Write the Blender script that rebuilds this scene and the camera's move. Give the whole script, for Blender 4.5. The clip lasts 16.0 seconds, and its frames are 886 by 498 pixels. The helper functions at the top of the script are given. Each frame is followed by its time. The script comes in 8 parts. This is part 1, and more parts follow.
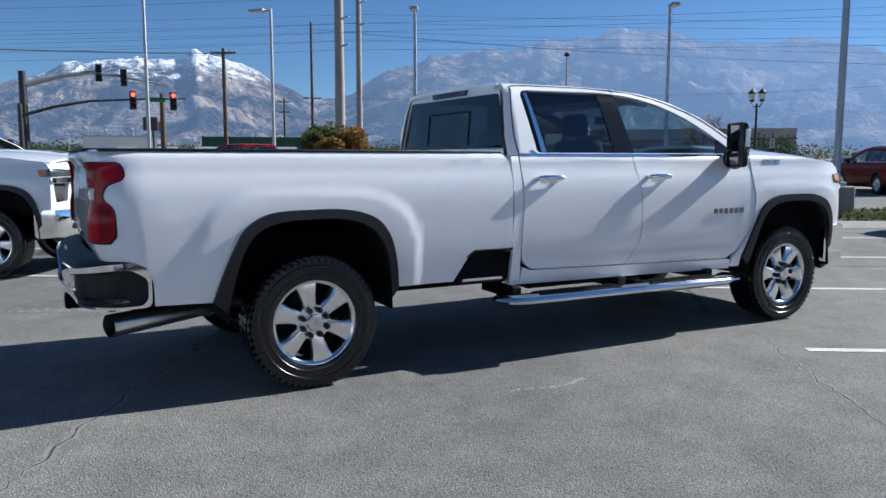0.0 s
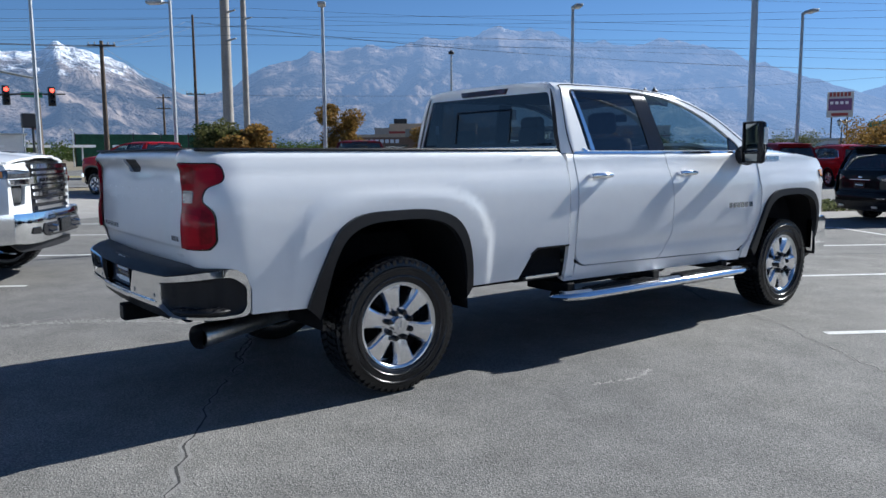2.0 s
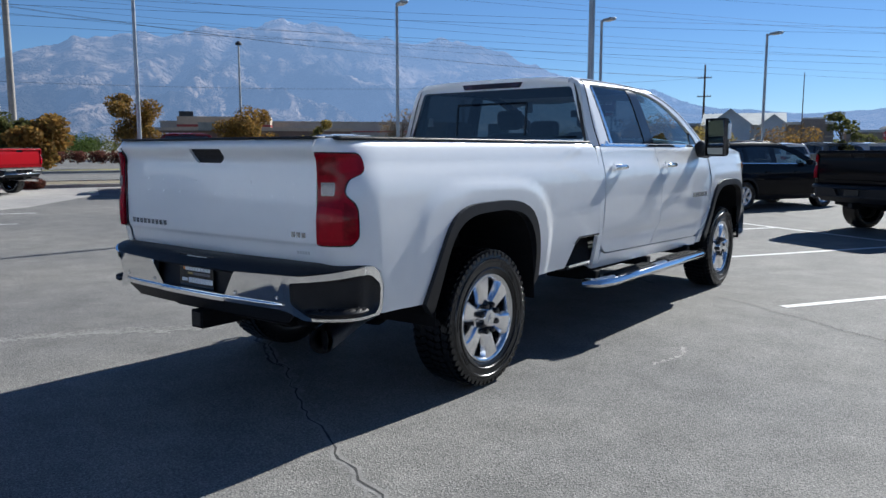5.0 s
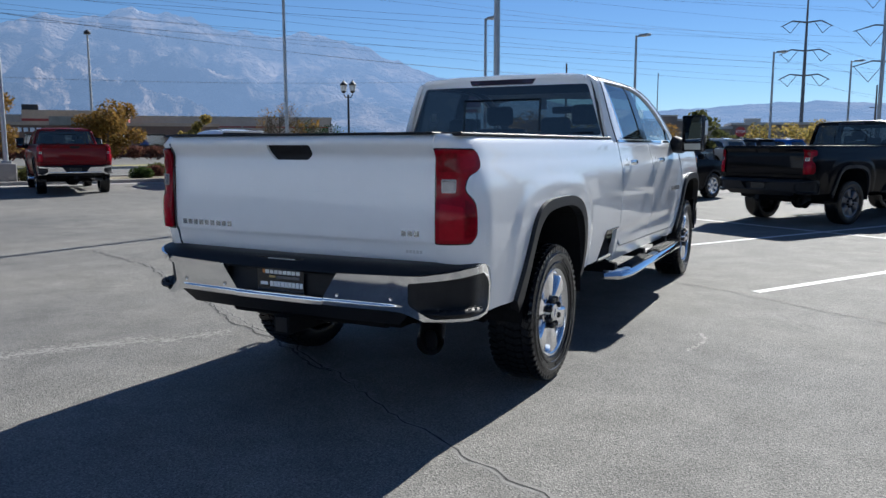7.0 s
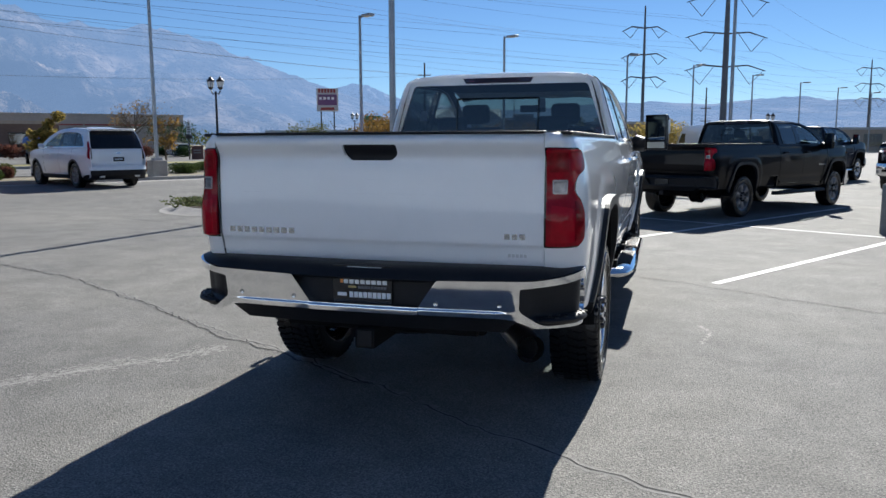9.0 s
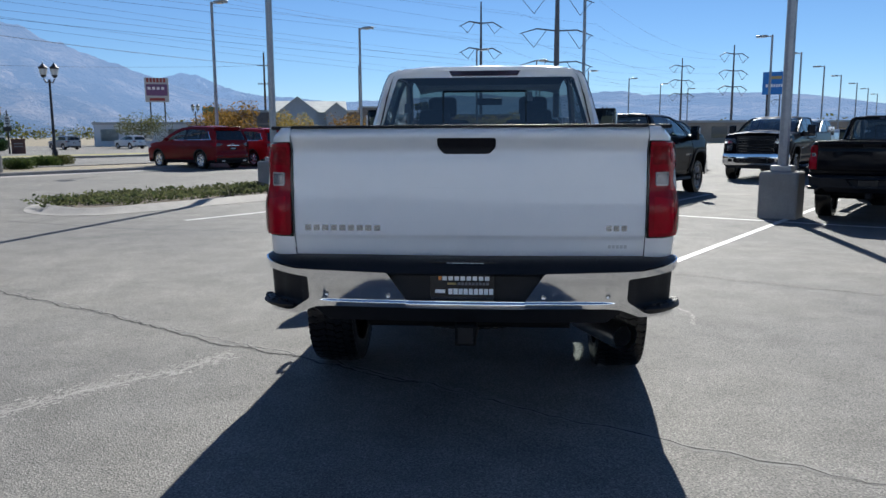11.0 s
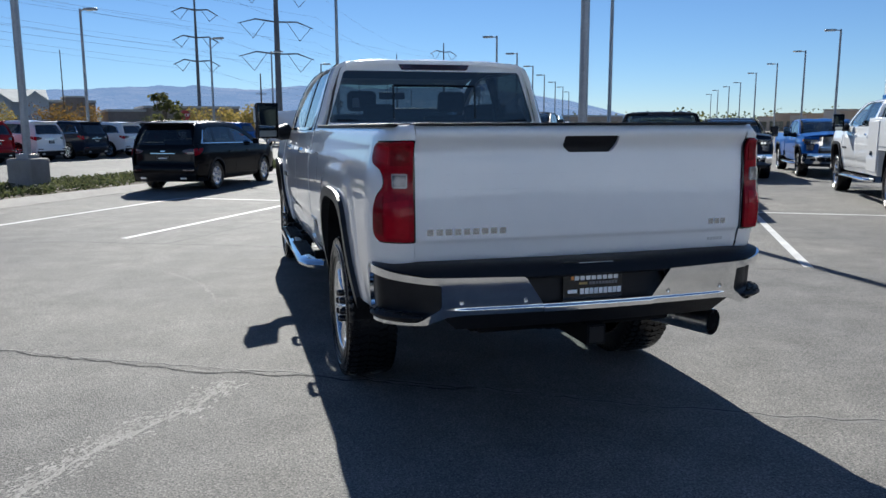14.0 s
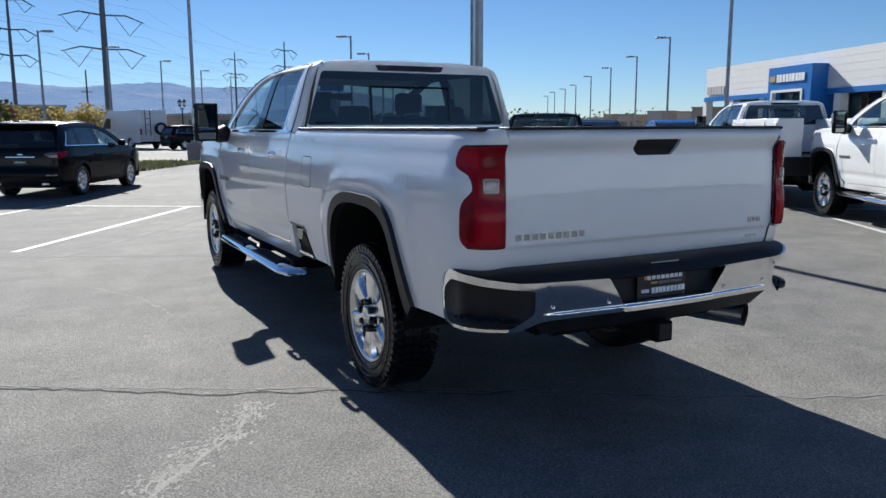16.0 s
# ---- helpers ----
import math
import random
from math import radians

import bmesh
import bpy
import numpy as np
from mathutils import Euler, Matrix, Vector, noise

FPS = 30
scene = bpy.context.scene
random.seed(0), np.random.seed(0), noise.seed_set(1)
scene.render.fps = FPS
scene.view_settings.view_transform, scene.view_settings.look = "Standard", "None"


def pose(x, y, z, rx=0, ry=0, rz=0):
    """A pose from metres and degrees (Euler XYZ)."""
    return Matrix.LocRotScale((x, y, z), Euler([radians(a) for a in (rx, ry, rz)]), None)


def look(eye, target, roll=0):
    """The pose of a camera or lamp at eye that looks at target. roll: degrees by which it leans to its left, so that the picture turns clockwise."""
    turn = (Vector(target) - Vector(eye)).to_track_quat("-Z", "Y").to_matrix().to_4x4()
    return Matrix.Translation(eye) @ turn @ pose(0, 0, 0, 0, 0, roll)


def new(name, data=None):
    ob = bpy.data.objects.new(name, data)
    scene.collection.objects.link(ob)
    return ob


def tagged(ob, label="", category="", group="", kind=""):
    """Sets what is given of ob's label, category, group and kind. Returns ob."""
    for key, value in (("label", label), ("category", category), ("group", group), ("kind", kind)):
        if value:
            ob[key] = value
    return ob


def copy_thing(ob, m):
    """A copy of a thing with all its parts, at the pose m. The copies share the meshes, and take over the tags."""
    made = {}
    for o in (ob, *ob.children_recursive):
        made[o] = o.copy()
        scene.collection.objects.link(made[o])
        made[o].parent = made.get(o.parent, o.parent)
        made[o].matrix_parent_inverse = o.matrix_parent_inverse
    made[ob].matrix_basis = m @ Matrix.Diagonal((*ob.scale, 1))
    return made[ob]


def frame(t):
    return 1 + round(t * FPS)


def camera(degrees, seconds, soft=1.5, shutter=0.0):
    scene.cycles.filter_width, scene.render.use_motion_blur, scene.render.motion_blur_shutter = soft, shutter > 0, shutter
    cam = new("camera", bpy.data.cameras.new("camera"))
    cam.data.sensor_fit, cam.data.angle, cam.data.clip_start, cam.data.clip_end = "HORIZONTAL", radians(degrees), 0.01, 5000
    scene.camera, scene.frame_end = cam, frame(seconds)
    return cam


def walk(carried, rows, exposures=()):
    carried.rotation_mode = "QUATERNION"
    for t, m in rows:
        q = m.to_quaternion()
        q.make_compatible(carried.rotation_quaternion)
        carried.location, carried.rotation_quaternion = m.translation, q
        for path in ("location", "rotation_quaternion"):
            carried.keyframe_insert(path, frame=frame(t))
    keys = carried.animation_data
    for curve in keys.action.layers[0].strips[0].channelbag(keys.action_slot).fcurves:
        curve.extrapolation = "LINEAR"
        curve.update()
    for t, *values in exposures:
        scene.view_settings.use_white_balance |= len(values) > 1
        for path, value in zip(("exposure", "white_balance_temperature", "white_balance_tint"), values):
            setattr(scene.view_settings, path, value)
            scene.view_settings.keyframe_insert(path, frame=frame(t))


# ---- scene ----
cam = camera(59.9, 16.0)

PATH = [
    (0, (5.524, -1.544, 1.44), (3.778, -0.599, 1.206), -0.0),
    (0.5, (5.376, -1.795, 1.452), (3.665, -0.786, 1.218), -0.1),
    (1, (5.221, -2.086, 1.454), (3.55, -1.014, 1.219), -0.3),
    (1.5, (5.041, -2.325, 1.438), (3.411, -1.191, 1.2), -0.3),
    (2, (4.842, -2.565, 1.452), (3.257, -1.37, 1.21), -0.3),
    (2.5, (4.678, -2.849, 1.451), (3.145, -1.59, 1.203), -0.2),
    (3, (4.482, -3.06, 1.432), (3.005, -1.735, 1.183), -0.0),
    (3.5, (4.294, -3.27, 1.432), (2.879, -1.878, 1.184), 0.1),
    (4, (4.089, -3.504, 1.441), (2.743, -2.046, 1.189), 0.1),
    (4.5, (3.82, -3.653, 1.431), (2.545, -2.133, 1.177), 0.0),
    (7, (2.521, -4.415, 1.434), (1.609, -2.655, 1.167), -0.1),
    (7.5, (2.237, -4.486, 1.425), (1.398, -2.69, 1.154), -0.3),
    (8, (1.97, -4.587, 1.425), (1.21, -2.757, 1.152), -0.3),
    (8.5, (1.691, -4.675, 1.433), (1.021, -2.81, 1.159), -0.4),
    (9, (1.39, -4.679, 1.441), (0.82, -2.781, 1.169), -0.2),
    (11.5, (-0.101, -4.877, 1.458), (-0.155, -2.9, 1.159), -0.3),
    (12, (-0.399, -4.79, 1.471), (-0.332, -2.815, 1.164), -0.2),
    (12.5, (-0.719, -4.756, 1.47), (-0.528, -2.79, 1.16), -0.1),
    (13, (-1.035, -4.697, 1.47), (-0.721, -2.746, 1.159), -0.1),
    (13.5, (-1.319, -4.579, 1.481), (-0.888, -2.651, 1.169), -0.1),
    (14, (-1.633, -4.513, 1.48), (-1.096, -2.613, 1.166), -0.2),
    (14.5, (-1.906, -4.417, 1.478), (-1.27, -2.547, 1.163), -0.2),
    (15, (-2.131, -4.277, 1.492), (-1.406, -2.441, 1.176), -0.2),
    (15.5, (-2.376, -4.174, 1.491), (-1.558, -2.377, 1.174), -0.2),
    (16, (-2.6, -4.056, 1.5), (-1.691, -2.303, 1.185), -0.2),
]
walk(cam, [(t, look(eye, target, roll)) for t, eye, target, roll in PATH], exposures=[(0, 0.82, 5450, 8), (4.5, 0.80, 5500, 8), (9, 0.87, 5730, 8), (16, 0.79, 5690, 8)])

# ---- light ----
SUN_AZ, SUN_EL = 5.1, 32.5          # degrees clockwise from +y, and above the horizon
world = bpy.data.worlds.new("sky")
scene.world = world
world.use_nodes = True
wn = world.node_tree
sky = wn.nodes.new("ShaderNodeTexSky")
sky.sky_type = "NISHITA"
sky.sun_disc = False
sky.sun_elevation, sky.sun_rotation = radians(SUN_EL), radians(SUN_AZ)
sky.altitude, sky.air_density, sky.dust_density, sky.ozone_density = 1700, 1.0, 0.0, 5.2
wn.links.new(sky.outputs[0], wn.nodes["Background"].inputs[0])
wn.nodes["Background"].inputs[1].default_value = 0.047
sun = new("sun", bpy.data.lights.new("sun", "SUN"))
sun.data.energy, sun.data.angle, sun.data.color = 5.0, radians(0.5), (1.0, 0.90, 0.75)
_s = Vector((math.sin(radians(SUN_AZ)) * math.cos(radians(SUN_EL)), math.cos(radians(SUN_AZ)) * math.cos(radians(SUN_EL)), math.sin(radians(SUN_EL))))
sun.matrix_world = look(_s * 60, (0, 0, 0))

# ---- materials ----
def mat(name, color, rough=0.5, metal=0.0, coat=0.0, noise_scale=0.0, dark=0.7, bump=0.0, bump_scale=200.0, spec=0.5, emit=None, emit_strength=1.0, rand=0.0):
    """A Principled material with colour variation at two scales, fine relief and, with rand, a shift from object to object."""
    m = bpy.data.materials.new(name)
    m.use_nodes = True
    t = m.node_tree
    b = t.nodes["Principled BSDF"]
    b.inputs["Base Color"].default_value = (*color, 1)
    b.inputs["Roughness"].default_value = rough
    b.inputs["Metallic"].default_value = metal
    b.inputs["Coat Weight"].default_value = coat
    b.inputs["Coat Roughness"].default_value = 0.03
    b.inputs["Specular IOR Level"].default_value = spec
    if emit:
        b.inputs["Emission Color"].default_value = (*emit, 1)
        b.inputs["Emission Strength"].default_value = emit_strength
    geo = t.nodes.new("ShaderNodeTexCoord")
    if noise_scale or rand:
        a = t.nodes.new("ShaderNodeTexNoise")
        a.inputs["Scale"].default_value, a.inputs["Detail"].default_value = noise_scale or 1.0, 6
        c = t.nodes.new("ShaderNodeTexNoise")
        c.inputs["Scale"].default_value, c.inputs["Detail"].default_value = (noise_scale or 1.0) * 9, 4
        for n in (a, c):
            t.links.new(geo.outputs["Object"], n.inputs["Vector"])
        s = t.nodes.new("ShaderNodeMath")
        s.operation = "ADD"
        t.links.new(a.outputs[0], s.inputs[0])
        t.links.new(c.outputs[0], s.inputs[1])
        last = s.outputs[0]
        if rand:
            oi = t.nodes.new("ShaderNodeObjectInfo")
            k = t.nodes.new("ShaderNodeMath")
            k.operation = "MULTIPLY_ADD"
            t.links.new(oi.outputs["Random"], k.inputs[0])
            k.inputs[1].default_value = rand
            t.links.new(last, k.inputs[2])
            last = k.outputs[0]
        r = t.nodes.new("ShaderNodeMapRange")
        r.inputs[1].default_value, r.inputs[2].default_value = 0.7, 1.35
        t.links.new(last, r.inputs[0])
        mix = t.nodes.new("ShaderNodeMix")
        mix.data_type = "RGBA"
        mix.inputs[6].default_value = (*[v * dark for v in color], 1)
        mix.inputs[7].default_value = (*[min(1, v * (2 - dark)) for v in color], 1)
        t.links.new(r.outputs[0], mix.inputs[0])
        t.links.new(mix.outputs[2], b.inputs["Base Color"])
    if bump:
        n = t.nodes.new("ShaderNodeTexNoise")
        n.inputs["Scale"].default_value, n.inputs["Detail"].default_value = bump_scale, 3
        t.links.new(geo.outputs["Object"], n.inputs["Vector"])
        bp = t.nodes.new("ShaderNodeBump")
        bp.inputs["Strength"].default_value = bump
        bp.inputs["Distance"].default_value = 0.01
        t.links.new(n.outputs[0], bp.inputs["Height"])
        t.links.new(bp.outputs[0], b.inputs["Normal"])
    return m


def glass(name, tint, gloss=0.07):
    """Window glass: tinted see-through, with a gloss that grows towards grazing."""
    m = bpy.data.materials.new(name)
    m.use_nodes = True
    t = m.node_tree
    t.nodes.remove(t.nodes["Principled BSDF"])
    clear, shiny, mix, lw, p5, k = (t.nodes.new(k) for k in ("ShaderNodeBsdfTransparent", "ShaderNodeBsdfGlossy", "ShaderNodeMixShader", "ShaderNodeLayerWeight", "ShaderNodeMath", "ShaderNodeMath"))
    clear.inputs[0].default_value = (*tint, 1)
    shiny.inputs["Color"].default_value = (1, 1, 1, 1)
    shiny.inputs["Roughness"].default_value = 0.01
    p5.operation, p5.inputs[1].default_value = "POWER", 5.0
    k.operation, k.inputs[1].default_value, k.inputs[2].default_value = "MULTIPLY_ADD", 0.9 - gloss, gloss
    t.links.new(lw.outputs["Facing"], p5.inputs[0])
    t.links.new(p5.outputs[0], k.inputs[0])
    t.links.new(k.outputs[0], mix.inputs[0])
    t.links.new(clear.outputs[0], mix.inputs[1])
    t.links.new(shiny.outputs[0], mix.inputs[2])
    t.links.new(mix.outputs[0], t.nodes["Material Output"].inputs[0])
    return m


def paint(name, color):
    return mat(name, color, rough=0.32, coat=1.0, noise_scale=1.3, dark=0.985)


PAINT_WHITE = paint("white paint", (0.80, 0.808, 0.815))
CHROME = mat("chrome", (0.86, 0.87, 0.88), rough=0.07, metal=1.0, noise_scale=3, dark=0.96)
BRIGHT = mat("polished wheel", (0.74, 0.75, 0.77), rough=0.16, metal=1.0, noise_scale=6, dark=0.94)
SPOKE = mat("bright polished spokes", (0.92, 0.92, 0.93), rough=0.20, metal=1.0, noise_scale=6, dark=0.95)
BADGE = mat("badge chrome", (0.42, 0.43, 0.445), rough=0.22, metal=0.8)
STEEL = mat("exhaust steel", (0.72, 0.72, 0.72), rough=0.28, metal=1.0, noise_scale=8, dark=0.85)
FLARE = mat("satin black flare", (0.014, 0.014, 0.016), rough=0.40, spec=0.38, noise_scale=4, dark=0.8)
BLACK = mat("black plastic", (0.009, 0.009, 0.011), rough=0.5, spec=0.3, noise_scale=4, dark=0.75, bump=0.15, bump_scale=700)
GLOSSBLACK = mat("gloss black", (0.008, 0.008, 0.010), rough=0.16, coat=0.15, spec=0.35)
DARK = mat("underbody black", (0.007, 0.007, 0.008), rough=0.85, noise_scale=5, dark=0.6, spec=0.15)
RUBBER = mat("tyre rubber", (0.006, 0.006, 0.007), rough=0.26, spec=0.5, noise_scale=9, dark=0.7, bump=0.06, bump_scale=300)
LENS_RED = mat("red lens", (0.26, 0.002, 0.011), rough=0.12, coat=0.2, noise_scale=9, dark=0.8, spec=0.08)
LENS_REVERSE = mat("reversing lens frame", (0.34, 0.31, 0.31), rough=0.12, coat=0.5, noise_scale=25, dark=0.8)
LENS_CUP = mat("reversing lens cup", (0.15, 0.145, 0.15), rough=0.2, metal=0.5, coat=0.8, noise_scale=30, dark=0.5)
LENS_MID = mat("dark red lens", (0.19, 0.003, 0.008), rough=0.12, coat=0.2, spec=0.08, noise_scale=40, dark=0.6)
LENS_GLOW = mat("bright red lens", (0.34, 0.003, 0.013), rough=0.15, coat=0.2, noise_scale=30, dark=0.85, spec=0.08)
LENS_DEEP = mat("deep red lens", (0.055, 0.002, 0.004), rough=0.1, coat=1.0)
LENS_CLEAR = mat("clear lens", (0.75, 0.77, 0.78), rough=0.1, coat=1.0, noise_scale=20, dark=0.7)
LAMP_INNER = mat("silvered lamp inside", (0.17, 0.175, 0.185), rough=0.22, metal=0.8, coat=1.0, noise_scale=18, dark=0.45)
LENS_AMBER = mat("amber lens", (0.8, 0.3, 0.04), rough=0.1, coat=1.0)
SEAT = mat("grey seat cloth", (0.055, 0.052, 0.050), rough=0.9, noise_scale=30, dark=0.8)
PLATE = mat("plate insert", (0.01, 0.011, 0.013), rough=0.25)
INK_WHITE = mat("white ink", (0.85, 0.85, 0.85), rough=0.5)
INK_ORANGE = mat("orange ink", (0.75, 0.28, 0.06), rough=0.5)
GREY_INK = mat("grey ink", (0.16, 0.16, 0.17), rough=0.5)
INK_GOLD = mat("gold ink", (0.45, 0.33, 0.12), rough=0.5)
GLASS_DARK = glass("privacy glass", (0.17, 0.185, 0.19), 0.08)
GLASS_REAR = glass("rear window glass", (0.19, 0.22, 0.23), 0.06)
GLASS_FRONT = glass("front glass", (0.66, 0.75, 0.73), 0.08)
MIRROR = mat("mirror", (0.26, 0.28, 0.28), rough=0.02, metal=1.0)


# ---- mesh tools ----
class Geo:
    """Vertices and faces gathered before they become one mesh."""

    def __init__(self):
        self.v, self.f = [], []

    def add(self, verts, faces):
        n = len(self.v)
        self.v += [tuple(p) for p in verts]
        self.f += [tuple(i + n for i in face) for face in faces]
        return self

    def box(self, x0, x1, y0, y1, z0, z1, m=None):
        vs = [Vector((x, y, z)) for x in (x0, x1) for y in (y0, y1) for z in (z0, z1)]
        if m is not None:
            vs = [m @ p for p in vs]
        return self.add(vs, [(0, 1, 3, 2), (4, 6, 7, 5), (0, 4, 5, 1), (2, 3, 7, 6), (0, 2, 6, 4), (1, 5, 7, 3)])

    def tube(self, pts, r, seg=10, cap=True, flat=1.0):
        """A tube along points; r may be one radius or one for each point. flat squeezes it in its second direction."""
        pts = [Vector(p) for p in pts]
        rs = r if isinstance(r, (list, tuple)) else [r] * len(pts)
        rings, up = [], None
        for i, p in enumerate(pts):
            d = (pts[min(i + 1, len(pts) - 1)] - pts[max(i - 1, 0)]).normalized()
            a = Vector((0, 0, 1)) if abs(d.z) < 0.9 else Vector((1, 0, 0))
            s = d.cross(a).normalized()
            u = s.cross(d)
            rings.append([p + (s * math.cos(k * math.tau / seg) + u * flat * math.sin(k * math.tau / seg)) * rs[i] for k in range(seg)])
        vs = [p for ring in rings for p in ring]
        fs = [(i * seg + k, i * seg + (k + 1) % seg, (i + 1) * seg + (k + 1) % seg, (i + 1) * seg + k) for i in range(len(pts) - 1) for k in range(seg)]
        if cap:
            fs += [tuple(reversed(range(seg))), tuple(range((len(pts) - 1) * seg, len(pts) * seg))]
        return self.add(vs, fs)

    def lathe(self, profile, seg=48, m=None, closed=False):
        """Turns (along, radius) pairs round the x axis."""
        m = m or Matrix()
        vs = [m @ Vector((a, r * math.cos(k * math.tau / seg), r * math.sin(k * math.tau / seg))) for a, r in profile for k in range(seg)]
        n = len(profile)
        fs = [(i * seg + k, ((i + 1) % n) * seg + k, ((i + 1) % n) * seg + (k + 1) % seg, i * seg + (k + 1) % seg) for i in range(n if closed else n - 1) for k in range(seg)]
        return self.add(vs, fs)

    def prism(self, base, off):
        """A polygon of 3D points, pushed along off."""
        base = [Vector(p) for p in base]
        n = len(base)
        vs = base + [p + Vector(off) for p in base]
        return self.add(vs, [tuple(reversed(range(n))), tuple(range(n, 2 * n))] + [(i, (i + 1) % n, n + (i + 1) % n, n + i) for i in range(n)])


def mesh_of(name, geo, smooth=40.0):
    me = bpy.data.meshes.new(name)
    me.from_pydata(geo.v, [], geo.f)
    if smooth:
        me.polygons.foreach_set("use_smooth", [True] * len(me.polygons))
        me.set_sharp_from_angle(angle=radians(smooth))
    return me


def part(name, data, material, parent, label="", smooth=40.0, bevel=0.0, m=None):
    """One mesh object from a Geo or a mesh, under a thing or a part (or top-level with parent None)."""
    me = mesh_of(name, data, smooth) if isinstance(data, Geo) else data
    if not me.materials:
        me.materials.append(material)
    ob = new(name, me)
    if parent is not None:
        ob.parent = parent
    if m is not None:
        ob.matrix_basis = m
    if label:
        tagged(ob, label)
    if bevel:
        b = ob.modifiers.new("bevel", "BEVEL")
        b.width, b.segments, b.limit_method = bevel, 2, "ANGLE"
    return ob


def thing(name, label, category, group="", at=None, kind=""):
    ob = new(name)
    ob.empty_display_size = 0.3
    if at is not None:
        ob.matrix_world = at
    return tagged(ob, label, category, group, kind)


def curve_through(pts, n=6):
    """A smooth line through 2D or 3D points (Catmull-Rom)."""
    p = [Vector(q) for q in pts]
    p = [p[0] * 2 - p[1]] + p + [p[-1] * 2 - p[-2]]
    out = []
    for i in range(1, len(p) - 2):
        for k in range(n):
            t = k / n
            out.append(0.5 * (2 * p[i] + (p[i + 1] - p[i - 1]) * t + (2 * p[i - 1] - 5 * p[i] + 4 * p[i + 1] - p[i + 2]) * t * t + (3 * p[i] - p[i - 1] - 3 * p[i + 1] + p[i + 2]) * t ** 3))
    return [tuple(q) for q in out + [p[-2]]]


def rounded(pts, r=0.02, n=4):
    """A polygon with its corners rounded; a point may carry a radius of its own as a third number."""
    out = []
    m = len(pts)
    for i in range(m):
        a, b, c = (Vector(pts[j % m][:2]) for j in (i - 1, i, i + 1))
        rr = pts[i][2] if len(pts[i]) > 2 else r
        u, w = a - b, c - b
        d = min(rr, u.length * 0.45, w.length * 0.45)
        if d < 1e-4:
            out.append(tuple(b))
            continue
        p, q = b + u.normalized() * d, b + w.normalized() * d
        for k in range(n + 1):
            t = k / n
            out.append(tuple((1 - t) ** 2 * p + 2 * t * (1 - t) * b + t * t * q))
    return out


def sheet(outline, fn, cell=0.08, rim=0.02, holes=(), flip=False, name="panel"):
    """A curved panel: a flat outline (with holes), cut into cells, laid on the surface fn(u, v), with its edges turned in by rim."""
    from mathutils.geometry import tessellate_polygon
    loops = [[tuple(p[:2]) for p in loop] for loop in (outline, *holes)]
    flat = [p for loop in loops for p in loop]
    bm = bmesh.new()
    vs = [bm.verts.new((u, v, 0)) for u, v in flat]
    for tri in tessellate_polygon([[Vector((u, v, 0)) for u, v in loop] for loop in loops]):
        a, b, c = (flat[i] for i in tri)
        area = (b[0] - a[0]) * (c[1] - a[1]) - (b[1] - a[1]) * (c[0] - a[0])
        if abs(area) > 1e-9:
            try:
                bm.faces.new([vs[i] for i in (tri if area > 0 else reversed(tri))])
            except ValueError:
                pass
    for axis in (0, 1):
        lo, hi = min(p[axis] for p in flat), max(p[axis] for p in flat)
        step = cell if isinstance(cell, float) else cell[axis]
        n = max(1, math.ceil((hi - lo) / step))
        for k in range(1, n):
            co = [0, 0, 0]
            co[axis] = lo + (hi - lo) * k / n
            no = [0, 0, 0]
            no[axis] = 1
            bmesh.ops.bisect_plane(bm, geom=bm.verts[:] + bm.edges[:] + bm.faces[:], plane_co=co, plane_no=no, dist=1e-5)
    bm.verts.index_update()
    e = 1e-3
    sign = -1 if flip else 1
    places, normals = [], []
    for v in bm.verts:
        u, w = v.co.x, v.co.y
        p = Vector(fn(u, w))
        n = (Vector(fn(u + e, w)) - Vector(fn(u - e, w))).cross(Vector(fn(u, w + e)) - Vector(fn(u, w - e)))
        places.append(p)
        normals.append(n.normalized() * sign)
    faces, loop_normals = [], []
    for f in bm.faces:
        ids = [v.index for v in f.verts]
        if flip:
            ids.reverse()
        faces.append(ids)
        loop_normals += [normals[i] for i in ids]
    if rim:
        for edge in bm.edges:
            if len(edge.link_faces) != 1:
                continue
            loop = edge.link_loops[0]
            i, j = loop.vert.index, loop.link_loop_next.vert.index
            if flip:
                i, j = j, i
            n = len(places)
            places += [places[j], places[i], places[i] - normals[i] * rim, places[j] - normals[j] * rim]
            ids = [n, n + 1, n + 2, n + 3]
            fnrm = (places[n + 1] - places[n]).cross(places[n + 3] - places[n]).normalized()
            faces.append(ids)
            loop_normals += [fnrm] * 4
    bm.free()
    me = bpy.data.meshes.new(name)
    me.from_pydata([tuple(p) for p in places], [], faces)
    me.polygons.foreach_set("use_smooth", [True] * len(me.polygons))
    me.normals_split_custom_set([tuple(n) for n in loop_normals])
    return me


def lerp_table(x, table):
    """Straight lines between (x, y) pairs."""
    if x <= table[0][0]:
        return table[0][1]
    for (a, p), (b, q) in zip(table, table[1:]):
        if x <= b:
            return p + (q - p) * (x - a) / (b - a)
    return table[-1][1]


def ease(a, b, x):
    t = min(1.0, max(0.0, (x - a) / (b - a)))
    return t * t * (3 - 2 * t)

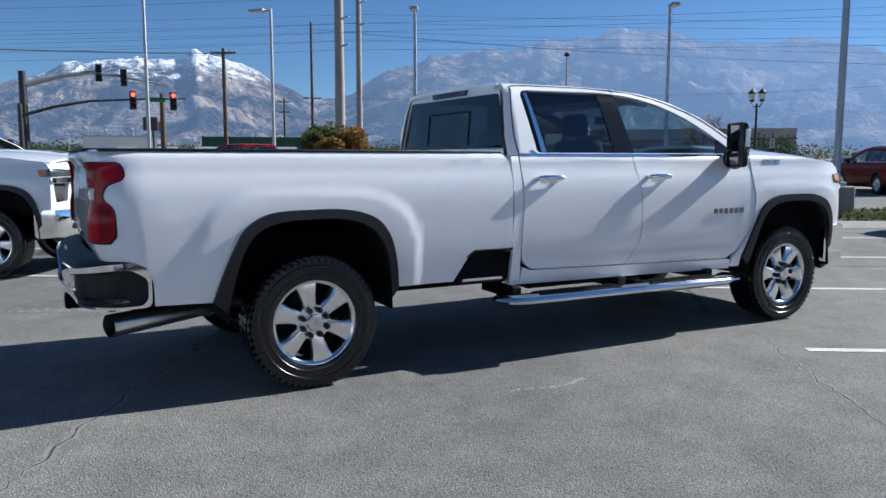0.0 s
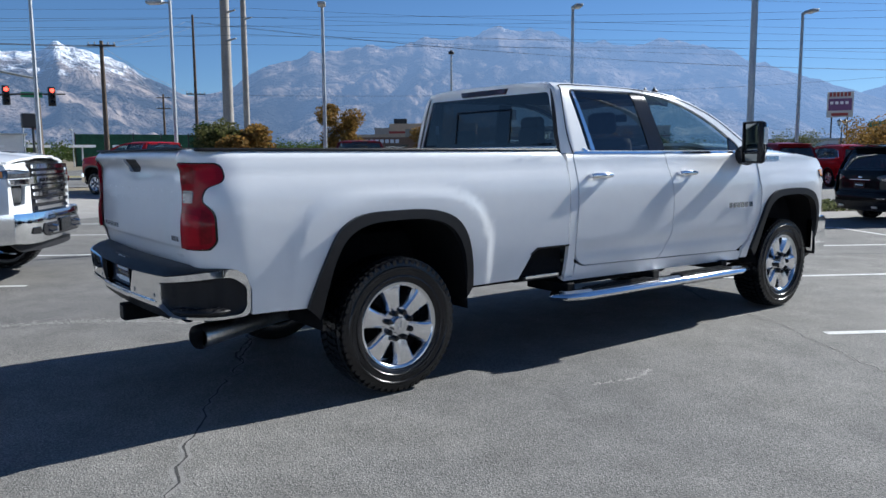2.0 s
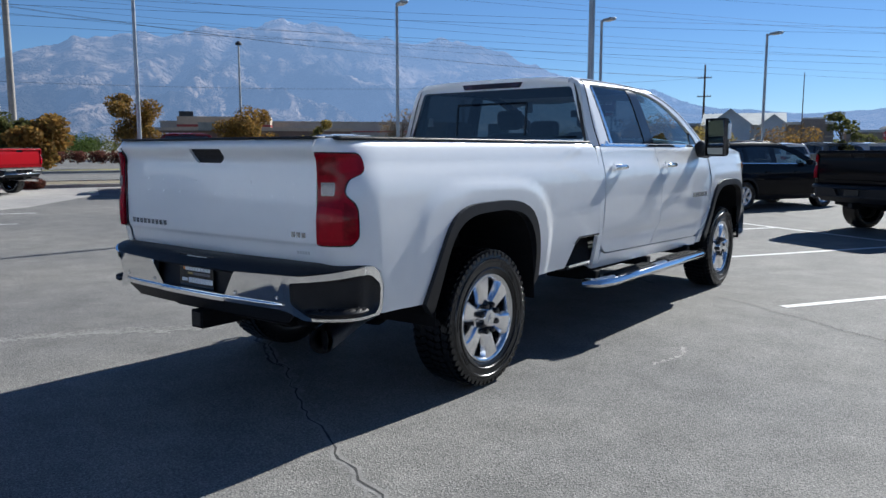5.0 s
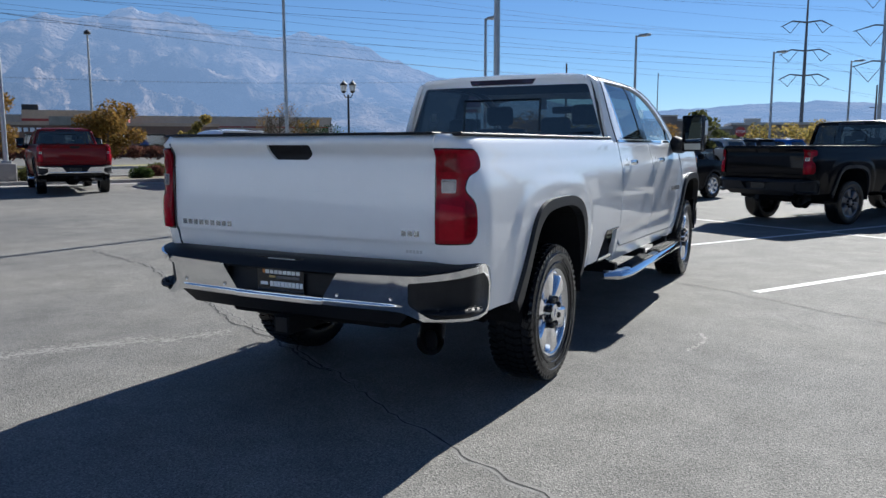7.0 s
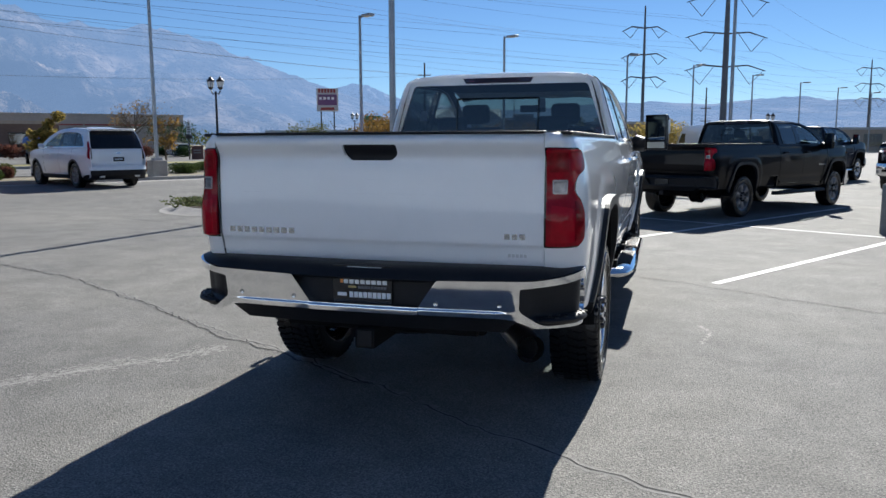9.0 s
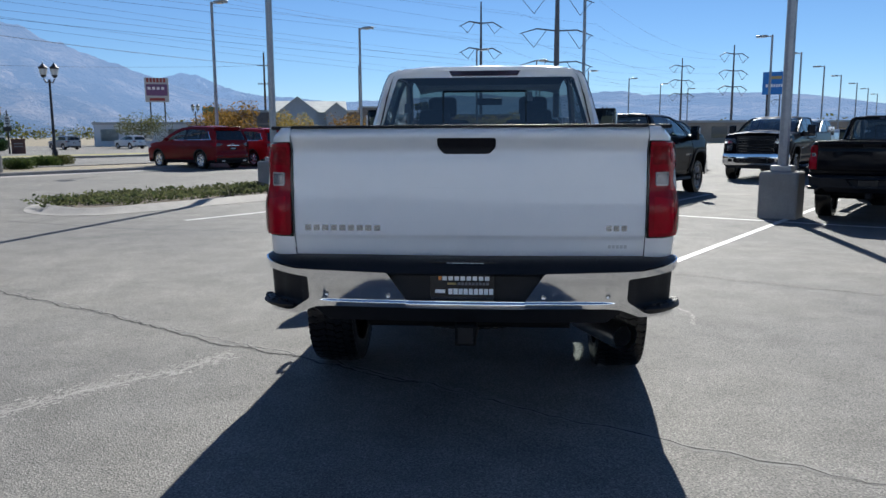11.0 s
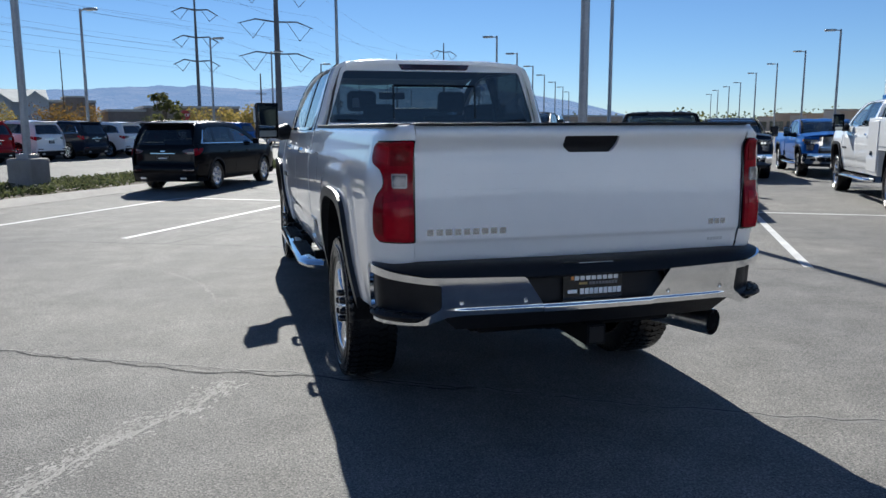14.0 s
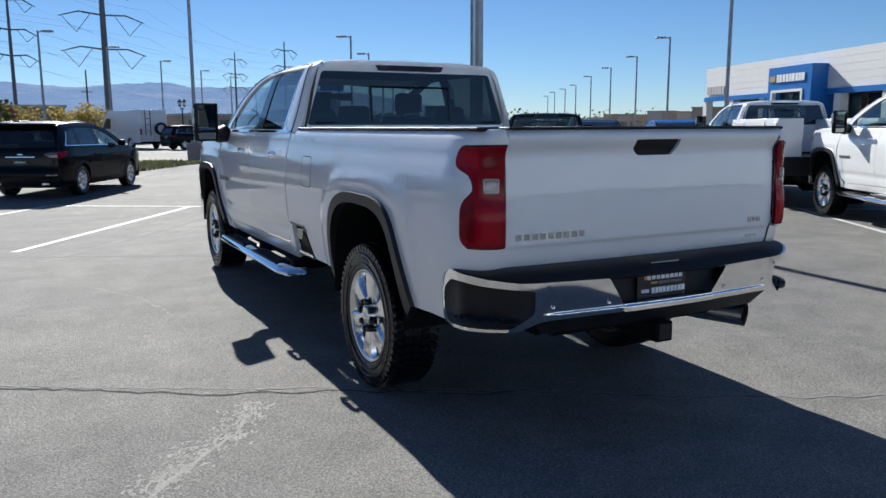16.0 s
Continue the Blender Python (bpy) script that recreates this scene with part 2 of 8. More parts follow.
# ---- ground ----
def ground_material(name, color, speck, stain, rough=0.85, bump=0.35, spec=0.4):
    """Asphalt or concrete: fine aggregate, broad worn patches, relief."""
    m = bpy.data.materials.new(name)
    m.use_nodes = True
    t = m.node_tree
    b = t.nodes["Principled BSDF"]
    b.inputs["Roughness"].default_value = rough
    b.inputs["Specular IOR Level"].default_value = spec
    tc = t.nodes.new("ShaderNodeTexCoord")
    def noise_node(scale, detail, rough_=0.6):
        n = t.nodes.new("ShaderNodeTexNoise")
        n.inputs["Scale"].default_value, n.inputs["Detail"].default_value, n.inputs["Roughness"].default_value = scale, detail, rough_
        t.links.new(tc.outputs["Object"], n.inputs["Vector"])
        return n
    fine, mid, broad = noise_node(95, 3), noise_node(2.2, 8, 0.65), noise_node(0.22, 5)
    vor = t.nodes.new("ShaderNodeTexVoronoi")
    vor.inputs["Scale"].default_value = 120
    t.links.new(tc.outputs["Object"], vor.inputs["Vector"])
    def ramp(src, lo, hi, c0, c1):
        r = t.nodes.new("ShaderNodeValToRGB")
        r.color_ramp.elements[0].position, r.color_ramp.elements[1].position = lo, hi
        r.color_ramp.elements[0].color, r.color_ramp.elements[1].color = (*c0, 1), (*c1, 1)
        t.links.new(src, r.inputs[0])
        return r.outputs[0]
    def mult(a, b_):
        x = t.nodes.new("ShaderNodeMix")
        x.data_type, x.blend_type = "RGBA", "MULTIPLY"
        x.inputs[0].default_value = 1
        t.links.new(a, x.inputs[6])
        t.links.new(b_, x.inputs[7])
        return x.outputs[2]
    base = ramp(mid.outputs[0], 0.3, 0.72, [c * (1 - stain) for c in color], [c * (1 + stain) for c in color])
    wide = ramp(broad.outputs[0], 0.35, 0.65, (0.80, 0.80, 0.82), (1.16, 1.14, 1.10))
    grit = ramp(fine.outputs[0], 0.35, 0.68, (1 - speck,) * 3, (1 + speck,) * 3)
    stones = ramp(vor.outputs["Color"], 0.1, 0.9, (1 - speck * 0.85,) * 3, (1 + speck, 1 + speck * 0.92, 1 + speck * 0.84))
    t.links.new(mult(mult(mult(base, wide), grit), stones), b.inputs["Base Color"])
    bp = t.nodes.new("ShaderNodeBump")
    bp.inputs["Strength"].default_value, bp.inputs["Distance"].default_value = bump, 0.006
    t.links.new(vor.outputs["Distance"], bp.inputs["Height"])
    t.links.new(bp.outputs[0], b.inputs["Normal"])
    return m


ASPHALT = ground_material("worn asphalt", (0.172, 0.171, 0.166), 0.38, 0.22, 0.815, 0.50, spec=0.22)
CONCRETE = ground_material("pale concrete", (0.32, 0.31, 0.295), 0.12, 0.15, 0.9, 0.2)
LINE_WHITE = mat("road paint", (0.56, 0.56, 0.55), rough=0.7, noise_scale=3.0, dark=0.72, bump=0.4, bump_scale=120)
CRACK = mat("crack", (0.045, 0.044, 0.043), rough=0.95, noise_scale=8, dark=0.6)
CRACK_EDGE = mat("worn crack edge", (0.215, 0.208, 0.197), rough=0.85, noise_scale=14, dark=0.7, bump=0.2, bump_scale=150)
PATCH = mat("pale scrape", (0.275, 0.267, 0.25), rough=0.85, noise_scale=11, dark=0.7, bump=0.2, bump_scale=150)
SEAM = mat("tar seam", (0.055, 0.055, 0.056), rough=0.75, noise_scale=9, dark=0.8)
EARTH = ground_material("dry ground", (0.22, 0.19, 0.13), 0.2, 0.3)
LAWN = ground_material("dry lawn", (0.24, 0.22, 0.085), 0.2, 0.25)
MONUMENT = mat("brown sign block", (0.14, 0.075, 0.06), rough=0.85, noise_scale=2, dark=0.8)
SOIL = ground_material("planting soil", (0.10, 0.075, 0.055), 0.3, 0.3)
STALL = Vector((0.525, 0.851, 0))          # the way that the stalls run
ACROSS = Vector((0.851, -0.525, 0))


def flat_poly(name, pts, z, material, kind="structure", label="", category=""):
    me = bpy.data.meshes.new(name)
    me.from_pydata([(p[0], p[1], z) for p in pts], [], [tuple(range(len(pts)))])
    me.materials.append(material)
    return tagged(new(name, me), label, category, "", kind)


def disc(name, r, z, material, label, category, n=96):
    return flat_poly(name, [(r * math.cos(k * math.tau / n), r * math.sin(k * math.tau / n)) for k in range(n)], z, material, "structure", label, category)


disc("ground", 4900, -0.06, EARTH, "dry pale open ground reaching the hills", "ground")
flat_poly("parking_lot", [(-40, -60), (75, -60), (140, 196), (70, 196), (18, 93), (-1.7, 54.0), (-8.2, 41.5), (-13.5, 31.9), (-18.8, 22.4), (-24.6, 13.4), (-28.6, 3), (-36, -14)], 0.0, ASPHALT, "structure", "worn grey asphalt parking lot", "pavement")


def strip(name, pts, width, z, material, jag=0.0, seed=1, label="", category="", rise=0.0):
    """A flat ribbon along points, with an uneven edge."""
    rnd = random.Random(seed)
    line = []
    for a, b in zip(pts, pts[1:]):
        a, b = Vector((*a[:2], 0)), Vector((*b[:2], 0))
        n = max(1, int((b - a).length / 0.06)) if jag else 1
        line += [a.lerp(b, k / n) for k in range(n)]
    line.append(Vector((*pts[-1][:2], 0)))
    g = Geo()
    off = 0.0
    for i, p in enumerate(line):
        d = (line[min(i + 1, len(line) - 1)] - line[max(0, i - 1)]).normalized()
        s = Vector((-d.y, d.x, 0))
        off = off * 0.85 + rnd.uniform(-1, 1) * jag
        w = width * (rnd.uniform(0.35, 1.5) if jag else 1.0) / 2
        q = p + s * off
        g.v += [(*(q + s * w).xy, z), (*(q - s * w).xy, z)]
    g.f += [(2 * i, 2 * i + 1, 2 * i + 3, 2 * i + 2) for i in range(len(line) - 1)]
    ob = part(name, g, material, None, smooth=0)
    return tagged(ob, label, category, "", "structure")


START = Vector((-2.985, 6.56, 0))
for k in range(-2, 6):
    p = START + ACROSS * (2.83 * k)
    if k == -2:
        p += STALL * 2.2
    strip("stall_line", [p.xy, (p + STALL * (5.4 if k != 4 else 11.0)).xy], 0.10, 0.004, LINE_WHITE, label="white painted stall line on asphalt", category="road marking")
q = START + STALL * 5.45 - ACROSS * 2.83
strip("stall_line", [q.xy, (q + ACROSS * 22).xy], 0.10, 0.0045, LINE_WHITE, label="white painted line along stall ends", category="road marking")
for k in range(1, 6):
    p = START + ACROSS * (2.83 * k) + STALL * 5.5
    strip("stall_line", [p.xy, (p + STALL * 5.2).xy], 0.10, 0.004, LINE_WHITE, label="white painted stall line on asphalt", category="road marking")
for a in ((-4.90, -1.15), (-7.31, 0.28), (-9.98, 1.80), (-12.10, 3.06), (-14.5, 4.5)):
    b = Vector((*a, 0)) - STALL * 5.4
    strip("stall_line", [a, b.xy], 0.10, 0.004, LINE_WHITE, label="white painted stall line on asphalt", category="road marking")
for k in range(9):          # unseen row on the near side of the lot, added for the tailgate to mirror
    p = Vector((-13.0, -7.0, 0)) + ACROSS * (2.83 * k)
    strip("stall_line", [p.xy, (p - STALL * 5.4).xy], 0.10, 0.004, LINE_WHITE, label="white painted stall line on asphalt", category="road marking")
CRACKS = [[(-6.67, 2.77), (-4.9, 2.07), (-3.65, 1.42), (-2.94, 1.02), (-2.29, 0.59), (-1.75, 0.29), (-1.2, 0.0), (-0.3, -0.5), (0.92, -1.24), (1.21, -1.42), (1.60, -1.60), (2.4, -2.0)],
          [(0.4, 4.1), (1.0, 3.78), (1.52, 3.50), (2.18, 3.09), (2.76, 2.73), (3.08, 2.54), (4.2, 2.0)]]
def flecks(name, pts, width, size, count, z, material, seed, label, category):
    """Many small worn chips along a line: pale, ragged, with gaps."""
    rnd = random.Random(seed)
    line = [Vector((*p, 0)) for p in pts]
    lens = [(b - a).length for a, b in zip(line, line[1:])]
    g = Geo()
    for _ in range(count):
        u = rnd.random() * sum(lens)
        for a, b, L in zip(line, line[1:], lens):
            if u <= L:
                break
            u -= L
        d = (b - a).normalized()
        c = a + d * u + Vector((-d.y, d.x, 0)) * rnd.gauss(0, width)
        r = size * rnd.uniform(0.3, 1.3)
        n = rnd.randint(4, 6)
        t0 = rnd.random() * 6
        turn = rnd.gauss(0, 0.5)
        d = Vector((d.x * math.cos(turn) - d.y * math.sin(turn), d.x * math.sin(turn) + d.y * math.cos(turn), 0))
        w = Vector((-d.y, d.x, 0))
        ring = []
        for k in range(n):          # longer along the line than across it
            q = c + d * (2.2 * r * rnd.uniform(0.4, 1.0) * math.cos(k * math.tau / n + 0.2 * t0)) + w * (0.8 * r * rnd.uniform(0.4, 1.0) * math.sin(k * math.tau / n + 0.2 * t0))
            ring.append((q.x, q.y, z + rnd.random() * 0.0005))
        g.add(ring, [tuple(range(n))])
    return tagged(part(name, g, material, None, smooth=0), label, category, "", "stuff")


for k, c in enumerate(CRACKS):
    strip("crack_edge", c, 0.050 if k == 0 else 0.035, 0.0012, CRACK_EDGE, 0.026, 3 + k, "pale smooth edge of an asphalt crack", "crack")
    flecks("crack_edge", c, 0.03 if k == 0 else 0.016, 0.014, 700 if k == 0 else 200, 0.0008, CRACK_EDGE, 3 + k, "pale crumbled edge of an asphalt crack", "crack")
    strip("crack", c, 0.011 if k == 0 else 0.010, 0.0024, CRACK, 0.026, 3 + k, "dark jagged crack in the asphalt", "crack")
strip("crack", CRACKS[0][:8], 0.017, 0.0027, CRACK, 0.03, 31, "dark jagged crack in the asphalt", "crack")
strip("scrape", [(-2.70, -1.70), (-2.50, -1.22), (-2.27, -0.80), (-2.08, -0.58), (-1.87, -0.36), (-1.70, -0.04)], 0.018, 0.0007, PATCH, 0.014, 41, "pale scraped mark on asphalt", "mark")
flecks("scrape", [(-2.75, -1.75), (-2.55, -1.25), (-2.30, -0.80), (-2.10, -0.58), (-1.87, -0.34), (-1.66, 0.04)], 0.06, 0.012, 1100, 0.0010, PATCH, 11, "pale scraped mark on asphalt", "mark")
flecks("scrape", [(1.62, 1.05), (1.70, 1.40), (1.62, 1.62)], 0.010, 0.010, 90, 0.0010, PATCH, 12, "pale scraped mark on asphalt", "mark")
flecks("scrape", [(-1.75, 2.3), (-1.9, 3.1), (-2.3, 3.9), (-2.9, 4.5)], 0.010, 0.008, 260, 0.0010, PATCH, 15, "thin pale tyre scuff on asphalt", "mark")
flecks("grit", [(-6, 1), (6, 1)], 4.0, 0.007, 700, 0.0010, PATCH, 16, "scattered pale grit on asphalt", "grit")
strip("tar_seam", [(-9.0, 8.0), (-6.08, 6.9), (-3.65, 6.45), (-1.3, 5.35), (0.4, 4.1)], 0.045, 0.0035, SEAM, 0.006, 13, "dark tar seam between asphalt lanes", "seam")
strip("tar_seam", [(-2.4, 5.9), (-1.2, 7.6), (0.2, 9.8)], 0.04, 0.0035, SEAM, 0.008, 14, "dark tar seam between asphalt lanes", "seam")

# ---- pickup truck ----
# local axes: y ahead, origin on the ground under the rear axle
WHEELBASE = 4.37
SIDE_TABLE = curve_through([(0.40, 0.90), (0.52, 0.945), (0.62, 0.972), (0.80, 1.000), (1.00, 1.014), (1.18, 1.014), (1.28, 1.004), (1.35, 0.986), (1.40, 0.976), (1.435, 0.972), (1.462, 0.958), (1.50, 0.915)], 8)
CAB_TABLE = curve_through([(1.40, 0.975), (1.46, 0.956), (1.60, 0.916), (1.78, 0.858), (1.90, 0.812), (1.95, 0.775), (1.985, 0.70), (2.02, 0.60)], 8)
BED_CORNER = -0.95
NOSE = 5.24


def bulge(y, z, yc):
    r = ((abs(y - yc) / 0.74) ** 4 + (max(0.0, z - 0.43) / 0.81) ** 4) ** 0.25
    return 0.011 * (1 - ease(0.94, 1.045, r))


def side_x(y, z):
    x = lerp_table(z, SIDE_TABLE) + bulge(y, z, 0.0) + bulge(y, z, 4.44)
    if y > 4.6:
        x -= 0.10 * ((y - 4.6) / 0.65) ** 3
    return x


def bed_place(u, z, out=0.0):
    """Along the bed's side, and past its rear corner round to the tailgate."""
    if u >= BED_CORNER:
        return Vector((side_x(u, z) + out, u, z))
    a = min(1.0, (BED_CORNER - u) / 0.40) * math.pi / 2
    x0 = side_x(BED_CORNER, z)
    k = x0 - 0.835
    px, py = 0.835 + k * max(0.0, math.cos(a)) ** 0.75, BED_CORNER - (BED_CORNER - lerp_table(z, GATE_TABLE) - 0.006) * math.sin(a) ** 0.9
    return Vector((px + out * math.cos(a), py - out * math.sin(a), z))


def cab_x(y, z):
    x = lerp_table(z, CAB_TABLE)
    if y < 1.57:
        x -= 0.05 * ((1.57 - y) / 0.10) ** 2
    if y > 3.0:
        x -= 0.03 * ((y - 3.0) / 0.9) ** 2
    return x


ARCH_OUT = curve_through([(-0.615, 0.60), (-0.575, 0.72), (-0.51, 0.88), (-0.42, 1.035), (-0.27, 1.115), (-0.02, 1.130), (0.22, 1.122), (0.40, 1.065), (0.50, 0.95), (0.55, 0.78), (0.575, 0.60)], 4)
ARCH_IN = curve_through([(-0.53, 0.52), (-0.505, 0.66), (-0.455, 0.85), (-0.375, 0.985), (-0.24, 1.055), (-0.02, 1.072), (0.20, 1.064), (0.36, 1.01), (0.455, 0.90), (0.505, 0.74), (0.53, 0.52)], 4)

REAR_LIGHT = [(-1.345, 1.412), (-1.06, 1.412, 0.03), (-1.045, 1.325, 0.06), (-1.155, 1.290, 0.04), (-1.185, 1.225, 0.04), (-1.105, 1.165, 0.05), (-1.10, 1.01, 0.04), (-1.14, 0.978, 0.02), (-1.345, 0.978, 0.01)]


def bumper_place(s, z, out=0.0):
    """The rear bumper's skin, s along it from the middle (sign gives the side)."""
    w = 1 if s >= 0 else -1
    s = abs(s)
    if s <= 0.66:
        return Vector((w * s, -1.372 + 0.03 * (s / 0.66) ** 2 - out, z))
    if s <= 1.09:
        a = (s - 0.66) / 0.43 * math.pi / 2
        return Vector((w * (0.66 + 0.335 * math.sin(a) + out * math.sin(a)), -1.342 + 0.25 * (1 - math.cos(a)) - out * math.cos(a), z))
    return Vector((w * (0.995 + out - 0.12 * (s - 1.09)), -1.092 + (s - 1.09), z))


def build_wheel_meshes():
    out = {}
    g = Geo()
    prof = curve_through([(-0.095, 0.272), (-0.13, 0.285), (-0.139, 0.34), (-0.134, 0.38), (-0.116, 0.404), (0.0, 0.410), (0.116, 0.404), (0.134, 0.38), (0.139, 0.34), (0.13, 0.285), (0.118, 0.268), (0.10, 0.262)], 3)
    g.lathe(prof, 64)
    g.lathe([(0.1385, 0.345), (0.1445, 0.350), (0.1445, 0.362), (0.1365, 0.368)], 64)
    g.lathe([(0.136, 0.300), (0.1405, 0.304), (0.1400, 0.309), (0.1380, 0.312)], 64)
    n = 56
    for k in range(n):
        a = k * math.tau / n
        for row, (x0, x1, shift) in enumerate([(-0.126, -0.082, 0.0), (-0.076, -0.030, 0.5), (-0.024, 0.024, 0.2), (0.030, 0.076, 0.7), (0.082, 0.126, 0.3)]):
            m = Matrix.Rotation(a + shift * math.tau / n, 4, "X")
            g.box(x0, x1, -0.0185, 0.0185, 0.398, 0.4205 - (0.006 if row in (0, 4) else 0), m @ Matrix.Rotation(0.35 if row % 2 else -0.35, 4, "Z"))
        for sd in (-1, 1):
            m = Matrix.Rotation(a, 4, "X")
            g.box(sd * 0.118, sd * 0.1352, -0.013, 0.013, 0.384 if k % 2 else 0.376, 0.407, m @ Matrix.Rotation(0.0, 4, "X"))
    for a0, a1 in ((0.2, 0.75), (1.1, 1.5), (2.2, 2.9), (3.4, 3.8), (4.4, 5.0)):          # raised marks on the sidewall
        for q in range(int((a1 - a0) / 0.07)):
            g.box(0.136, 0.1415, -0.008, 0.008, 0.322, 0.340, Matrix.Rotation(a0 + q * 0.07, 4, "X"))
    out["tyre"] = mesh_of("tyre", g, 35)
    g = Geo()
    g.lathe([(0.10, 0.262), (0.121, 0.272), (0.126, 0.268), (0.124, 0.256), (0.110, 0.244), (0.07, 0.238), (-0.10, 0.232)], 64)
    out["wheel"] = mesh_of("wheel", g, 50)
    g = Geo()
    for k in range(6):
        m = Matrix.Rotation(k * math.tau / 6 + 0.26, 4, "X")
        prof = [(0.080, 0.045, 0.104), (0.12, 0.049, 0.112), (0.18, 0.060, 0.118), (0.228, 0.074, 0.119), (0.262, 0.116, 0.114)]
        for r0, w, x in prof:
            for dy, dx in ((-1.0, -0.036), (-0.80, -0.008), (-0.62, 0.0), (0.0, 0.002), (0.62, 0.0), (0.80, -0.008), (1.0, -0.036)):
                g.v.append(tuple(m @ Vector((x + dx, dy * w, r0))))
        n0 = len(g.v) - 35
        for i in range(4):
            for j in range(6):
                g.f.append((n0 + i * 7 + j, n0 + i * 7 + j + 1, n0 + (i + 1) * 7 + j + 1, n0 + (i + 1) * 7 + j))
        for i in range(4):
            for j in (0, 6):
                a, b = n0 + i * 7 + j, n0 + (i + 1) * 7 + j
                n1 = len(g.v)
                for q in (a, b):
                    p = g.v[q]
                    g.v.append((0.02, p[1] * 0.98, p[2] * 0.98))
                g.f.append((a, b, n1 + 1, n1) if j else (b, a, n1, n1 + 1))
    g.lathe([(0.02, 0.112), (0.094, 0.112), (0.102, 0.106), (0.104, 0.06), (0.104, 0.0)], 48)
    out["spokes"] = mesh_of("spokes", g, 28)
    g = Geo()
    g.lathe([(0.10, 0.055), (0.128, 0.055), (0.134, 0.050), (0.136, 0.035), (0.136, 0.0)], 40)
    out["centre_cap"] = mesh_of("centre_cap", g, 35)
    g = Geo()
    g.lathe([(0.0, 0.230), (-0.02, 0.225), (-0.02, 0.0)], 40)
    g.box(-0.015, 0.05, 0.05, 0.13, 0.10, 0.19)
    out["brake_disc"] = mesh_of("brake_disc", g, 35)
    g = Geo()
    g.lathe([(0.10, 0.0185), (0.128, 0.0185), (0.137, 0.013), (0.139, 0.0)], 12)
    out["lug_nut"] = mesh_of("lug_nut", g, 35)
    g = Geo()
    g.box(-0.002, 0.002, -0.026, 0.026, -0.008, 0.008)
    g.box(-0.002, 0.002, -0.010, 0.010, -0.012, 0.012)
    out["cap_mark"] = mesh_of("cap_mark", g, 0)
    return out


WHEEL_MESHES = build_wheel_meshes()


def add_wheel(parent, x, y, z, side, turn=0.0, nuts=8):
    m = pose(x, y, z, turn, 0, 0 if side > 0 else 180)
    w = part("wheel", WHEEL_MESHES["wheel"], BRIGHT, parent, m=m)
    part("tyre", WHEEL_MESHES["tyre"], RUBBER, w, "black all-terrain tyre")
    part("spokes", WHEEL_MESHES["spokes"], SPOKE, w, "six polished spokes")
    part("centre_cap", WHEEL_MESHES["centre_cap"], BRIGHT, w)
    part("brake_disc", WHEEL_MESHES["brake_disc"], DARK, w)
    part("cap_mark", WHEEL_MESHES["cap_mark"], CHROME, w, m=pose(0.137, 0, 0))
    for k in range(nuts):
        a = k * math.tau / 8 + 0.2
        part("lug_nut", WHEEL_MESHES["lug_nut"], GLOSSBLACK, w, m=pose(0.006, 0.083 * math.cos(a), 0.083 * math.sin(a)))
    return w


GATE_TABLE = curve_through([(0.860, -1.205), (0.90, -1.222), (0.955, -1.232), (0.972, -1.240), (0.985, -1.2475), (1.10, -1.249), (1.30, -1.243), (1.365, -1.238), (1.395, -1.244), (1.43, -1.268), (1.455, -1.274), (1.475, -1.262), (1.49, -1.235)], 6)


def gate_place(x, z, out=0.0):
    wave = 0.0011 * noise.noise(Vector((x * 3.1, z * 4.3, 1.7)))          # the pressed sheet is not quite flat
    return Vector((x, lerp_table(z, GATE_TABLE) - out + 0.012 * (x / 0.8) ** 4 + wave, z))


def bars(parent, name, material, place, x0, x1, z0, z1, count, gap=0.22, thick=0.004, label="", slim=0.0):
    """A line of writing or a badge as plain bars: count bars between x0 and x1 on the surface place(x, z). With slim each is an open frame."""
    step = (x1 - x0) / count
    for k in range(count):
        g = Geo()
        a, b = x0 + k * step, x0 + (k + 1 - gap) * step
        q = [place(a, z0), place(b, z0), place(b, z1), place(a, z1)]
        n = (q[1] - q[0]).cross(q[3] - q[0]).normalized()
        if slim:
            w = (b - a) * 0.24
            for c0, c1, u0, u1 in ((a, b, z0, z0 + slim), (a, b, z1 - slim, z1), (a, a + w, z0 + slim, z1 - slim), (b - w, b, z0 + slim, z0 + slim + (z1 - z0 - 2 * slim) * (0.5 + 0.5 * (k % 2)))):
                r = [place(c0, u0), place(c1, u0), place(c1, u1), place(c0, u1)]
                g.prism([p - n * 0.002 for p in r], n * (thick + 0.002))
        else:
            g.prism([p - n * 0.002 for p in q], n * (thick + 0.002))
        part(name, g, material, parent, label, smooth=0)


